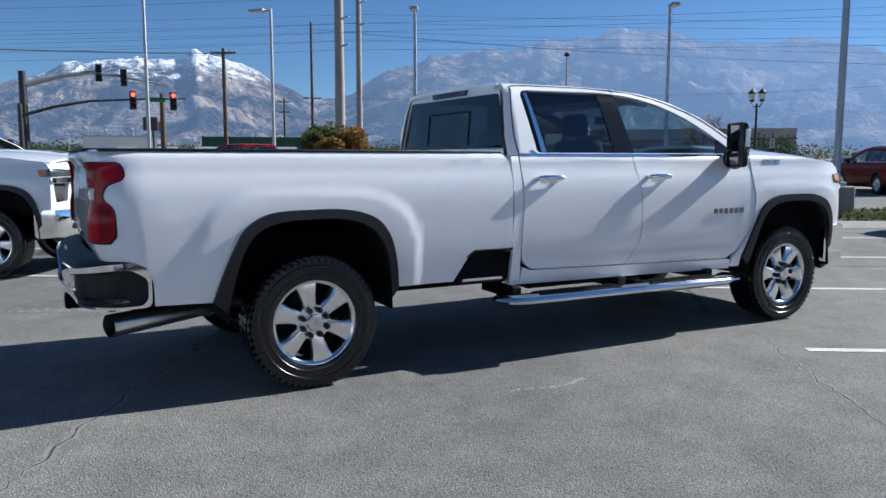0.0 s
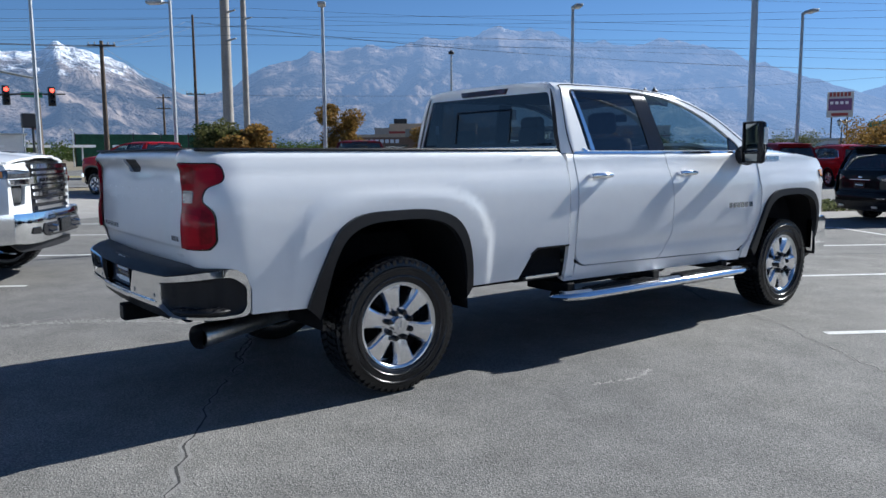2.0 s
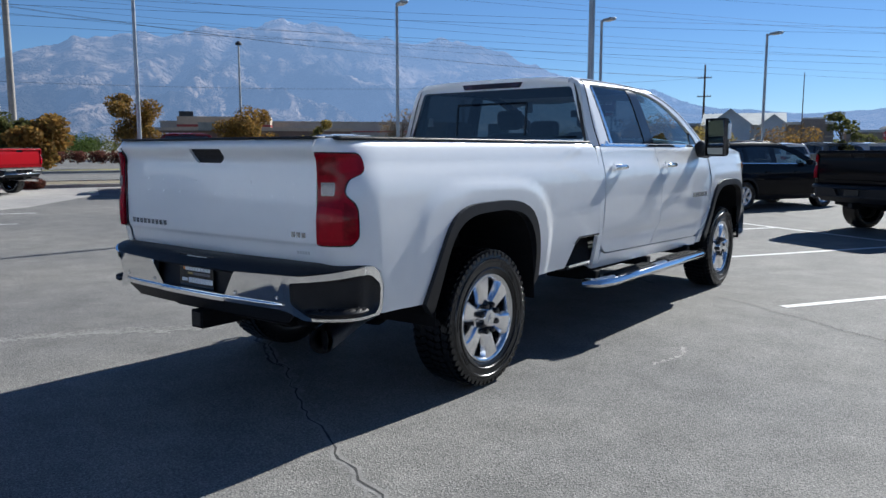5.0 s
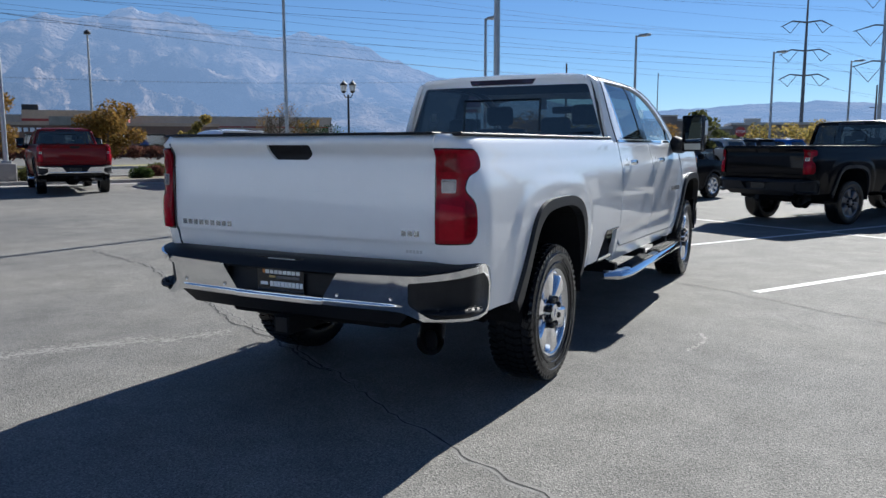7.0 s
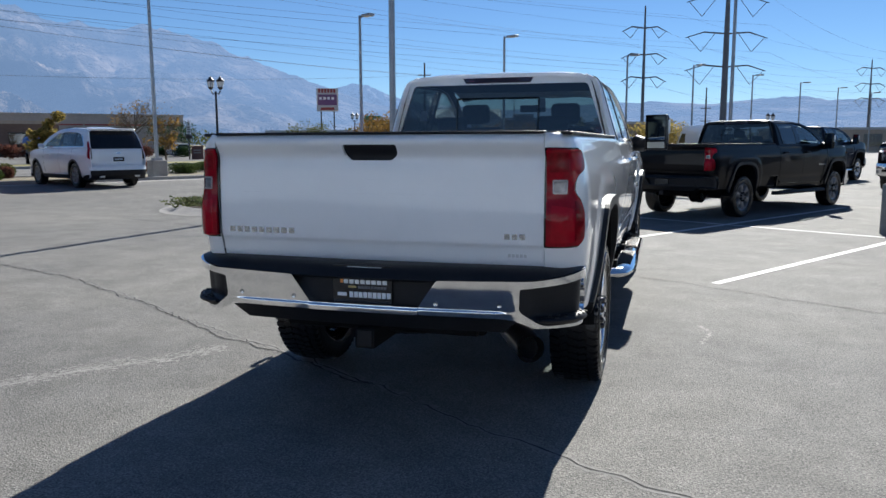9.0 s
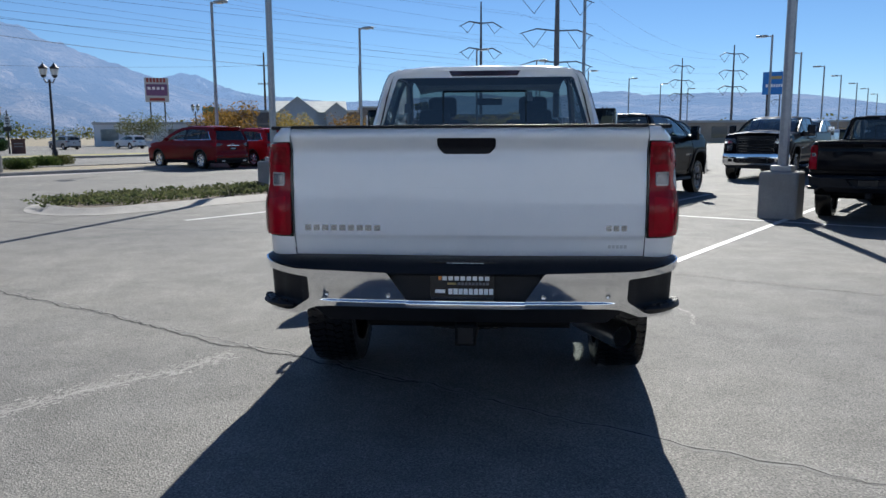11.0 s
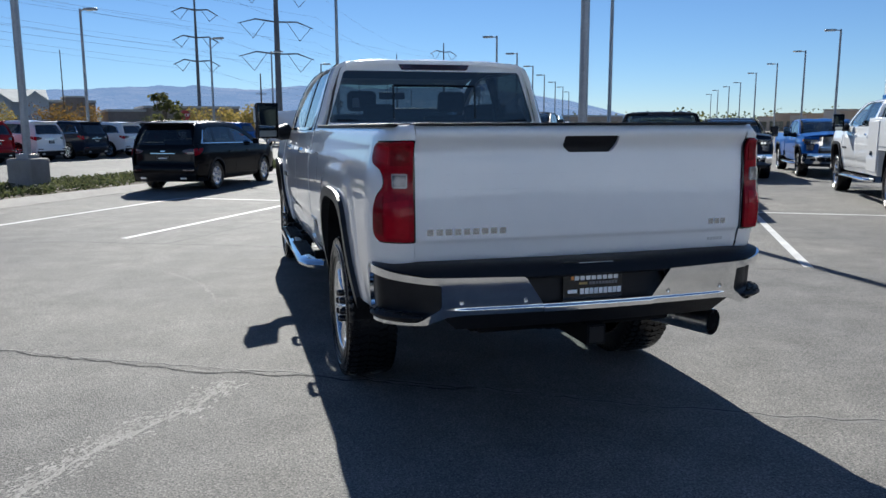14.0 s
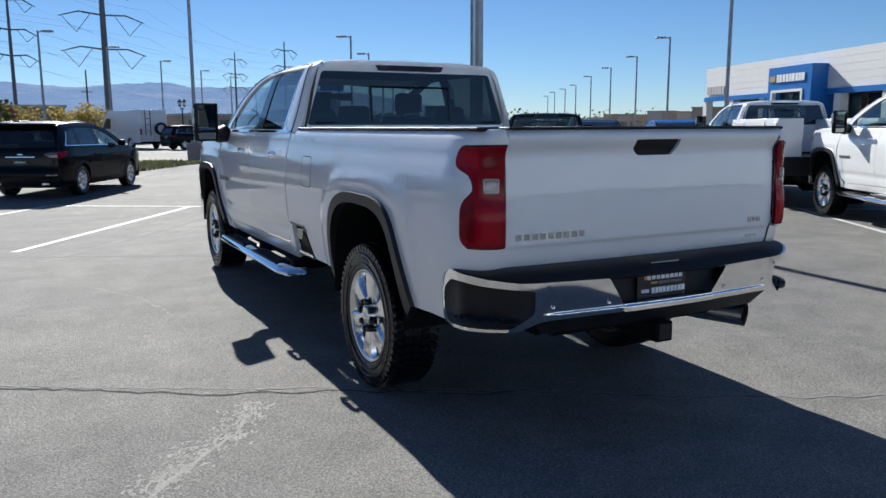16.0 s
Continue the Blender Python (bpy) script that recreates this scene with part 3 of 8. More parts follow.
def build_pickup(body_paint):
    T = thing("pickup_truck", "white heavy-duty crew-cab pickup truck with chrome bumper parked on asphalt", "pickup truck")
    for s in (1, -1):
        fl = s < 0

        def on_side(u, v, out=0.0, s=s):
            p = Vector((side_x(u, v) + out, u, v))
            p.x *= s
            return p

        def on_bed(u, v, out=0.0, s=s):
            p = bed_place(u, v, out)
            p.x *= s
            return p

        def on_cab(u, v, out=0.0, s=s):
            return Vector((s * (cab_x(u, v) + out), u, v))

        # bed side with its arch, notch and bumper cut-out
        bed = [(-1.352, 1.488), (1.30, 1.488), (1.40, 1.470), (1.447, 1.41), (1.458, 1.30), (1.455, 0.802), (1.16, 0.802), (1.10, 0.76), (1.0, 0.60)]
        bed += [(y, z) for y, z in reversed(ARCH_OUT)] + [(-0.935, 0.605), (-0.940, 0.74), (-0.968, 0.83), (-1.02, 0.862), (-1.352, 0.868)]
        part("bed_side", sheet(bed, on_bed, 0.05, 0.03, flip=fl), body_paint, T)
        part("light_gasket", sheet(rounded([(-1.352, 1.420), (-1.055, 1.420, 0.03), (-1.036, 1.325, 0.06), (-1.146, 1.288, 0.04), (-1.176, 1.225, 0.04), (-1.096, 1.168, 0.05), (-1.091, 1.006, 0.04), (-1.136, 0.969, 0.02), (-1.352, 0.969, 0.01)], 0.008), lambda u, v: on_bed(u, v, 0.003), 0.03, 0.015, flip=fl), GLOSSBLACK, T)
        lens = part("tail_light", sheet(rounded(REAR_LIGHT, 0.008), lambda u, v: on_bed(u, v, 0.005 + 0.012 * ease(0.02, 0.14, abs(v - 1.235))), 0.03, 0.02, flip=fl), LENS_RED, T, "red wrap-around tail light")
        lamp = lambda out: (lambda u, v: on_bed(u, v, out - 0.011 + 0.012 * ease(0.02, 0.14, abs(v - 1.235))))
        part("reverse_lamp", sheet(rounded([(-1.320, 1.214), (-1.236, 1.214), (-1.226, 1.278), (-1.320, 1.278)], 0.008), lamp(0.0215), 0.03, 0.008, flip=fl), LENS_REVERSE, lens, "clear reversing lamp")
        part("reverse_cup", sheet(rounded([(-1.313, 1.221), (-1.243, 1.221), (-1.234, 1.271), (-1.313, 1.271)], 0.008), lamp(0.0225), 0.03, 0.004, flip=fl), LENS_CUP, lens)
        part("upper_window", sheet(rounded([(-1.332, 1.312), (-1.215, 1.312), (-1.205, 1.398), (-1.332, 1.398)], 0.006), lamp(0.0180), 0.03, 0.004, flip=fl), LENS_MID, lens)
        part("light_segment", sheet(rounded([(-1.196, 1.318), (-1.085, 1.336), (-1.085, 1.396), (-1.190, 1.396)], 0.012), lamp(0.0175), 0.03, 0.003, flip=fl), LENS_GLOW, lens)
        part("light_segment", sheet(rounded([(-1.326, 0.995), (-1.190, 0.995), (-1.190, 1.148), (-1.326, 1.166)], 0.012), lamp(0.0175), 0.03, 0.003, flip=fl), LENS_GLOW, lens)
        part("outer_window", sheet(rounded([(-1.180, 1.000), (-1.118, 1.012), (-1.118, 1.150), (-1.178, 1.186)], 0.010), lamp(0.0175), 0.03, 0.003, flip=fl), LENS_MID, lens)
        # notch with the bed step
        part("bed_step_pocket", sheet(rounded([(1.465, 0.812), (1.15, 0.812), (1.085, 0.765), (0.985, 0.605), (0.99, 0.57), (1.465, 0.57)], 0.015), lambda u, v: on_side(u, v, -0.035 - 0.05 * ease(0.6, 0.75, v)), 0.08, 0.02, flip=fl), DARK, T, "black corner step pocket")
        part("pocket_trim", sheet([(1.465, 0.812), (1.15, 0.812), (1.09, 0.768), (1.10, 0.762), (1.16, 0.80), (1.465, 0.80)], lambda u, v: on_side(u, v, 0.006), 0.08, 0.015, flip=fl), GLOSSBLACK, T)
        step = part("bed_step", Geo().box(s * 0.86, s * 0.955, 1.06, 1.42, 0.575, 0.600), BLACK, T, "black step with bright tread", bevel=0.006)
        tread = Geo().box(s * 0.945, s * 0.962, 1.08, 1.40, 0.590, 0.607)
        for k in range(10):
            tread.box(s * 0.88, s * 0.955, 1.09 + k * 0.031, 1.105 + k * 0.031, 0.600, 0.608)
        part("tread", tread, CHROME, step)
        # wheel arch flares and liners
        for yc, front in ((0.0, False), (4.44, True)):
            ring = [(y + yc, z) for y, z in ARCH_OUT] + [(y + yc, z) for y, z in reversed(ARCH_IN)]
            part("wheel_arch_flare", sheet(ring, lambda u, v, yc=yc: on_side(u, v, 0.016 + (0.010 if v > 0.6 else 0.010)), 0.05, 0.055, flip=fl), FLARE, T, "satin black plastic arch flare")
            rim_in = [(y + yc, z) for y, z in ARCH_IN]
            g = Geo()
            n = len(rim_in)
            pad = [(rim_in[0][0], 0.46)] + rim_in + [(rim_in[-1][0], 0.46)]
            for k, (a, b) in enumerate(zip(pad, pad[1:])):
                g.add([(s * 1.0, *a), (s * 1.0, *b), (s * 0.42, *b), (s * 0.42, *a)], [(0, 1, 2, 3)])
            g.add([(s * 0.42, *p) for p in pad], [tuple(range(len(pad)))])
            part("wheel_well", g, DARK, T)
        # cab side
        part("cab_corner", sheet([(1.474, 0.565), (1.56, 0.565), (1.545, 0.70), (1.542, 0.80), (1.551, 1.20), (1.536, 1.456), (1.474, 1.456)], lambda u, v: on_side(u, v, -0.008), 0.06, 0.03, flip=fl), body_paint, T)
        rear_door = [(1.543, 1.456), (1.558, 1.20), (1.549, 0.80), (1.575, 0.695, 0.05), (1.64, 0.642, 0.05), (2.525, 0.622, 0.03), (2.60, 0.70, 0.05), (2.662, 0.80, 0.05), (2.662, 1.15, 0.1), (2.600, 1.37, 0.05), (2.588, 1.456)]
        front_door = [(2.596, 1.456), (2.608, 1.37, 0.05), (2.670, 1.15, 0.1), (2.670, 0.80, 0.05), (2.608, 0.70, 0.05), (2.535, 0.622, 0.01), (3.66, 0.597, 0.03), (3.80, 0.70, 0.1), (3.918, 0.88, 0.08), (3.925, 1.10), (3.90, 1.26), (3.885, 1.456)]
        door_x = lambda u, v: on_side(u, v, -0.006 - 0.012 * math.exp(-((v - 0.74) / 0.05) ** 2))
        for shape in (rear_door, front_door):
            d = part("door", sheet(rounded(shape, 0.0), door_x, 0.05, 0.03, flip=fl), body_paint, T)
            y0 = 1.66 if shape is rear_door else 2.705
            hx = side_x(y0, 1.30)
            g = Geo()
            g.tube([(s * (hx + 0.028), y0, 1.297), (s * (hx + 0.036), y0 + 0.05, 1.30), (s * (hx + 0.036), y0 + 0.17, 1.30), (s * (hx + 0.028), y0 + 0.225, 1.297)], [0.014, 0.019, 0.019, 0.014], 12, flat=1.15)
            g.box(s * (hx - 0.01), s * (hx + 0.028), y0 + 0.005, y0 + 0.03, 1.285, 1.309)
            g.box(s * (hx - 0.01), s * (hx + 0.028), y0 + 0.195, y0 + 0.22, 1.285, 1.309)
            part("door_handle", g, CHROME, d, "chrome door handle")
            part("handle_cup", sheet(rounded([(y0 + 0.06, 1.275), (y0 + 0.16, 1.275), (y0 + 0.16, 1.335), (y0 + 0.06, 1.335)], 0.028), lambda u, v: on_side(u, v, -0.001), 0.05, 0.004, flip=fl), body_paint, d)
        part("rocker_panel", sheet([(1.474, 0.535), (3.72, 0.505), (3.72, 0.575), (3.665, 0.590), (2.53, 0.614), (1.64, 0.634), (1.574, 0.66), (1.562, 0.56), (1.474, 0.56)], lambda u, v: on_side(u, v, -0.008), 0.08, 0.06, flip=fl), body_paint, T)
        cab_outer = [(1.474, 1.462), (1.473, 1.60), (1.492, 1.80), (1.515, 1.93), (1.545, 1.985), (2.0, 1.992), (2.45, 1.985), (2.80, 1.950), (3.10, 1.880), (3.40, 1.775), (3.70, 1.630), (3.90, 1.515), (3.93, 1.462)]
        dlo = [(1.705, 1.480, 0.03), (1.635, 1.90, 0.04), (1.665, 1.935, 0.04), (2.40, 1.945, 0.1), (2.72, 1.920, 0.2), (3.02, 1.848, 0.2), (3.32, 1.728, 0.2), (3.66, 1.540, 0.03), (3.71, 1.480, 0.02)]
        part("cab_frame", sheet(cab_outer, on_cab, 0.05, 0.03, holes=[rounded(dlo, 0.02)], flip=fl), body_paint, T)
        part("rear_door_window", sheet([(1.78, 1.474), (1.70, 1.90), (1.73, 1.932), (2.37, 1.943), (2.445, 1.474)], lambda u, v: on_cab(u, v, -0.016), 0.08, 0.004, flip=fl), GLASS_DARK, T, "dark privacy glass")
        part("quarter_pillar", sheet([(1.700, 1.474), (1.628, 1.90), (1.66, 1.94), (1.735, 1.937), (1.703, 1.90), (1.785, 1.474)], lambda u, v: on_cab(u, v, -0.012), 0.08, 0.012, flip=fl), GLOSSBLACK, T)
        part("quarter_trim", sheet([(1.748, 1.478), (1.674, 1.912), (1.700, 1.926), (1.790, 1.478)], lambda u, v: on_cab(u, v, -0.006), 0.1, 0.01, flip=fl), CHROME, T)
        part("centre_pillar", sheet([(2.430, 1.474), (2.355, 1.946), (2.52, 1.942), (2.625, 1.474)], lambda u, v: on_cab(u, v, -0.010), 0.08, 0.012, flip=fl), GLOSSBLACK, T)
        part("front_door_window", sheet([(2.615, 1.474), (2.515, 1.940), (2.72, 1.922), (3.02, 1.850), (3.32, 1.730), (3.60, 1.572), (3.66, 1.474)], lambda u, v: on_cab(u, v, -0.016), 0.08, 0.004, flip=fl), GLASS_FRONT, T)
        part("mirror_sail", sheet([(3.52, 1.474), (3.56, 1.60), (3.665, 1.545), (3.715, 1.474)], lambda u, v: on_cab(u, v, -0.008), 0.08, 0.012, flip=fl), GLOSSBLACK, T)
        part("belt_trim", sheet([(1.555, 1.457), (3.72, 1.457), (3.72, 1.476), (1.70, 1.476), (1.66, 1.50), (1.645, 1.498), (1.66, 1.476), (1.555, 1.476)], lambda u, v: on_cab(u, v, 0.004), 0.1, 0.012, flip=fl), CHROME, T)
        line = curve_through([(1.545, 1.462), (1.528, 1.60), (1.540, 1.78), (1.565, 1.92), (1.62, 1.966), (2.05, 1.974), (2.45, 1.968), (2.80, 1.932), (3.10, 1.862), (3.40, 1.757), (3.68, 1.612), (3.86, 1.505)], 5)
        part("door_seam", Geo().tube([on_cab(u, v, -0.0005) for u, v in line], 0.0042, 5), DARK, T)
        part("roof_seam", Geo().tube([on_cab(2.525, v, -0.0005) for v in (1.945, 1.955, 1.966, 1.972)], 0.004, 5), DARK, T)
        part("inner_trim", sheet(cab_outer, lambda u, v: on_cab(u, v, -0.042), 0.08, 0.0, holes=[rounded(dlo, 0.02)], flip=fl), SEAT, T)
        # front fender
        fender = [(3.934, 1.462), (3.893, 1.452), (3.908, 1.26), (3.933, 1.10), (3.926, 0.88), (3.81, 0.69), (3.725, 0.60), (3.725, 0.52), (3.825, 0.52)]
        fender += [(y + 4.44, z) for y, z in ARCH_OUT] + [(5.08, 0.60), (5.12, 0.80), (5.125, 1.05), (5.115, 1.20), (5.09, 1.34), (5.02, 1.400), (4.6, 1.448)]
        part("front_fender", sheet(fender, on_side, 0.05, 0.03, flip=fl), body_paint, T)
        part("headlight", sheet(rounded([(4.985, 1.295), (5.02, 1.225), (5.128, 1.215), (5.118, 1.312)], 0.012), lambda u, v: on_side(u, v, 0.006), 0.04, 0.03, flip=fl), LAMP_INNER, T, "clear headlight with amber edge")
        part("turn_lamp", sheet(rounded([(4.992, 1.292), (5.022, 1.236), (5.085, 1.230), (5.078, 1.300)], 0.008), lambda u, v: on_side(u, v, 0.010), 0.04, 0.01, flip=fl), LENS_AMBER, T, "amber turn lamp")
        # tow mirror
        mx, my = 1.205, 3.45
        head = part("mirror_head", Geo().box(s * (mx - 0.113), s * (mx + 0.113), my + 0.0, my + 0.055, 1.370, 1.720), GLOSSBLACK, T, "black towing mirror with chrome back", bevel=0.03, m=Matrix.Translation((s * mx, my, 0)) @ Matrix.Rotation(radians(-24 * s), 4, "Z") @ Matrix.Translation((-s * mx, -my, 0)))
        part("mirror_glass", Geo().box(-0.098, 0.098, -0.004, 0.004, -0.118, 0.118), MIRROR, head, bevel=0.004, m=pose(s * mx, my - 0.016, 1.587, 2, 0, -3 * s))
        part("spotter_glass", Geo().box(-0.098, 0.098, -0.004, 0.004, -0.034, 0.034), MIRROR, head, bevel=0.004, m=pose(s * mx, my - 0.016, 1.419, 4, 0, -2 * s))
        for z0, z1 in ((1.370, 1.383), (1.456, 1.465), (1.707, 1.720)):
            part("mirror_rim", Geo().box(s * (mx - 0.108), s * (mx + 0.108), my - 0.032, my + 0.01, z0, z1), GLOSSBLACK, head, bevel=0.004)
        for x0 in (-0.113, 0.101):
            part("mirror_rim", Geo().box(s * (mx + x0), s * (mx + x0 + 0.012), my - 0.032, my + 0.01, 1.372, 1.718), GLOSSBLACK, head, bevel=0.004)
        part("mirror_back", Geo().box(s * (mx - 0.105), s * (mx + 0.108), my + 0.030, my + 0.064, 1.445, 1.70), CHROME, head, "chrome mirror cap", bevel=0.03)
        part("mirror_lamp", Geo().box(s * (mx + 0.10), s * (mx + 0.118), my + 0.02, my + 0.058, 1.53, 1.67), LENS_CLEAR, head, bevel=0.006)
        part("mirror_arm", Geo().tube([(s * 0.93, my + 0.10, 1.44), (s * 1.02, my + 0.08, 1.425), (s * 1.08, my + 0.04, 1.43), (s * 1.13, my + 0.035, 1.48)], [0.085, 0.075, 0.062, 0.05], 12, flat=1.0), BLACK, head)
        # side step
        bar = part("side_step", Geo().tube([(s * 0.90, 1.42, 0.430), (s * 0.99, 1.46, 0.432), (s * 1.02, 1.58, 0.432), (s * 1.02, 2.50, 0.430), (s * 1.02, 3.55, 0.426), (s * 0.99, 3.68, 0.426), (s * 0.90, 3.73, 0.424)], 0.086, 16, flat=0.50), CHROME, T, "chrome oval side step with black treads")
        for y0, y1 in ((1.66, 2.42), (2.72, 3.42)):
            pad = Geo().box(s * 0.955, s * 1.075, y0, y1, 0.455, 0.474)
            for k in range(int((y1 - y0) / 0.045)):
                pad.box(s * 0.965, s * 1.065, y0 + 0.02 + k * 0.045, y0 + 0.036 + k * 0.045, 0.474, 0.481)
            part("step_pad", pad, BLACK, bar)
        for y0 in (1.52, 2.5, 3.45):
            part("step_bracket", Geo().box(s * 0.55, s * 0.98, y0 - 0.04, y0 + 0.04, 0.44, 0.52), DARK, bar, bevel=0.01)
        # badges
        bars(T, "door_badge", BADGE, lambda a, b: on_side(a if s > 0 else -a, b, 0.0), 3.44 if s > 0 else -3.80, 3.80 if s > 0 else -3.44, 0.985, 1.028, 6, 0.30, 0.003, "small chrome badge as bars")
        bars(T, "hood_badge", BADGE, lambda a, b: on_side(a if s > 0 else -a, b, 0.002), 4.05 if s > 0 else -4.27, 4.27 if s > 0 else -4.05, 1.395, 1.43, 3, 0.15, 0.004)
        for yc, z in ((0.0, 0.42), (WHEELBASE, 0.42)):
            add_wheel(T, s * 0.872, yc, z, s, 17 * (yc + 1) + 40 * s)
        # bed rails and inner walls
        part("rail_cap", Geo().box(s * 0.835, s * 0.948, -1.19, 1.40, 1.478, 1.496), BLACK, T, bevel=0.008)
        part("bed_wall", Geo().box(s * 0.815, s * 0.835, -1.19, 1.40, 1.10, 1.49).box(s * 0.815, s * 0.835, -1.19, -0.58, 0.90, 1.10).box(s * 0.815, s * 0.835, 0.58, 1.40, 0.90, 1.10), body_paint, T)
        part("wheel_tub", Geo().box(s * 0.42, s * 0.835, -0.58, 0.58, 1.085, 1.11), BLACK, T)
        # rear bumper, one half
        def on_bump(u, v, out=0.0, s=s):
            return bumper_place(u * s, v, out)
        shell = [(0.275, 0.655), (0.64, 0.655), (0.705, 0.648), (0.785, 0.610), (1.00, 0.604), (1.210, 0.606), (1.232, 0.630), (1.232, 0.765), (1.21, 0.850), (1.12, 0.868), (0.98, 0.858), (0.78, 0.830), (0.365, 0.820), (0.275, 0.690)]
        pocket = [(0.728, 0.793, 0.01), (0.84, 0.807), (1.02, 0.826), (1.13, 0.826, 0.04), (1.212, 0.765, 0.03), (1.212, 0.655, 0.03), (1.18, 0.619, 0.02), (0.815, 0.621, 0.03), (0.726, 0.688, 0.02)]
        B = part("rear_bumper", sheet(rounded(shell, 0.012), lambda u, v: on_bump(u, v, 0.014 * math.cos((v - 0.74) * 6) + 0.10 * (v - 0.74) * (1 - 0.7 * ease(0.9, 1.1, u)) + 0.007 * (1 - ease(0.676, 0.690, v)) * (1 - ease(0.62, 0.72, u))), (0.03, 0.009), 0.08, holes=[rounded(pocket, 0.01)], flip=fl), CHROME, T, "chrome rear bumper half")
        part("corner_step", sheet(rounded(pocket, 0.0), lambda u, v: on_bump(u, v, -0.010 - 0.030 * ease(0.640, 0.668, v) * (1 - ease(0.80, 0.815, v)) * ease(0.76, 0.80, u) * (1 - ease(0.92, 1.04, u)) + 0.05 * (v - 0.74)), (0.04, 0.008), 0.02, flip=fl), BLACK, B, "black corner step recess")
        lobe = part("corner_tread", Geo().tube([on_bump(u, 0.648, 0.004) for u in (0.80, 0.86, 0.93, 1.00, 1.06, 1.11)], [0.012, 0.028, 0.034, 0.034, 0.028, 0.012], 12, flat=0.62), BLACK, B, "black ribbed corner tread")
        for k in range(2):
            for q in range(6):
                c = on_bump(0.85 + 0.040 * q + 0.02 * k, 0.668 - 0.004 * k, 0.002 + 0.018 * k)
                part("tread_stud", Geo().box(c.x - 0.007, c.x + 0.007, c.y - 0.007, c.y + 0.007, c.z - 0.006, c.z + 0.003), BLACK, lobe)
        for px, pz in ((0.36, 0.712), (0.655, 0.715)):
            part("park_sensor", Geo().lathe([(0, 0.0), (0.002, 0.011), (-0.010, 0.013)], 20, Matrix.Translation(on_bump(px, pz, 0.0115)) @ Matrix.Rotation(radians(-90), 4, "Z")), BADGE, B)
        part("bumper_top", sheet([(0.0, 0.0), (1.20, 0.0), (1.20, 1.0), (0.0, 1.0)], lambda u, v: (lambda p: Vector((p.x * (1 - 0.13 * (1 - v) * ease(0.5, 1.0, u)), p.y + 0.15 * (1 - v) * (1 - ease(0.95, 1.2, u)), 0.880 + (0.818 + 0.048 * ease(0.6, 1.05, u) - 0.880) * v ** 4)))(on_bump(u, 0.8, 0.010)), (0.05, 0.1), 0.03, flip=not fl), BLACK, B, "black bumper step pad")
        # exhaust only on the right
        if s > 0:
            ex = Geo().tube([(0.46, -0.30, 0.50), (0.52, -0.62, 0.495), (0.62, -0.86, 0.485), (0.765, -1.165, 0.475)], [0.045, 0.062, 0.066, 0.068], 24, cap=False)
            ex.tube([(0.765, -1.165, 0.475), (0.70, -1.03, 0.479), (0.62, -0.86, 0.485)], [0.060, 0.060, 0.058], 24, cap=False)
            part("exhaust_pipe", ex, STEEL, T, "brushed steel exhaust tip")
            part("pipe_bore", Geo().lathe([(0, 0.060), (0.001, 0.0)], 24, Matrix.Translation((0.745, -1.123, 0.476)) @ Matrix.Rotation(radians(-116), 4, "Z")), DARK, T)
        else:
            part("fuel_door", sheet(rounded([(0.93, 1.10), (1.13, 1.10), (1.13, 1.30), (0.93, 1.30)], 0.04), lambda u, v: on_side(u, v, 0.0012), 0.06, 0.003, flip=fl), body_paint, T)
            part("fuel_door_seam", sheet(rounded([(0.925, 1.095), (1.135, 1.095), (1.135, 1.305), (0.925, 1.305)], 0.04), lambda u, v: on_side(u, v, 0.0006), 0.06, 0.002, flip=fl), DARK, T)
        # front bumper, lamps and corner
        face = lambda out: (lambda u, v, s=s: Vector((s * u, NOSE - 0.14 * u ** 3 - 0.06 * ease(1.28, 1.42, v) + out, v)))
        part("front_bumper", sheet(rounded([(0.0, 0.50), (0.80, 0.48), (0.985, 0.50), (0.985, 0.83), (0.0, 0.83)], 0.03), lambda u, v, s=s: Vector((s * u, NOSE + 0.10 - 0.20 * u ** 4 + 0.03 * math.cos((v - 0.7) * 8), v)), 0.05, 0.07, flip=not fl), CHROME, T, "chrome front bumper half")
        part("bumper_end", sheet(rounded([(4.915, 0.52), (4.95, 0.48), (5.175, 0.50), (5.175, 0.83), (4.915, 0.815)], 0.02), lambda u, v, s=s: Vector((s * (0.988 - 0.012 * (v - 0.66) ** 2 * 9), u, v)), 0.05, 0.05, flip=fl), CHROME, T)
        part("bumper_ledge", Geo().prism([(s * 0.0, NOSE - 0.03, 0.815), (s * 0.96, NOSE - 0.14, 0.815), (s * 0.96, NOSE - 0.07, 0.815), (s * 0.60, NOSE + 0.07, 0.815), (s * 0.0, NOSE + 0.10, 0.815)], (0, 0, 0.012)), CHROME, T, smooth=30)
        part("front_valance", sheet([(0.0, 0.38), (0.80, 0.39), (0.94, 0.49), (0.0, 0.51)], lambda u, v, s=s: Vector((s * u, NOSE + 0.03 - 0.20 * u ** 3, v)), 0.1, 0.04, flip=not fl), BLACK, T)
        part("bumper_opening", sheet(rounded([(0.0, 0.545), (0.52, 0.545), (0.62, 0.60), (0.60, 0.70), (0.0, 0.70)], 0.02), lambda u, v, s=s: Vector((s * u, NOSE + 0.137 - 0.20 * u ** 4, v)), 0.06, 0.02, flip=not fl), GLOSSBLACK, T)
        part("tow_hook", Geo().tube([(s * 0.40, NOSE + 0.10, 0.58), (s * 0.40, NOSE + 0.19, 0.60), (s * 0.40, NOSE + 0.19, 0.65), (s * 0.40, NOSE + 0.10, 0.67)], 0.016, 8), CHROME, T)
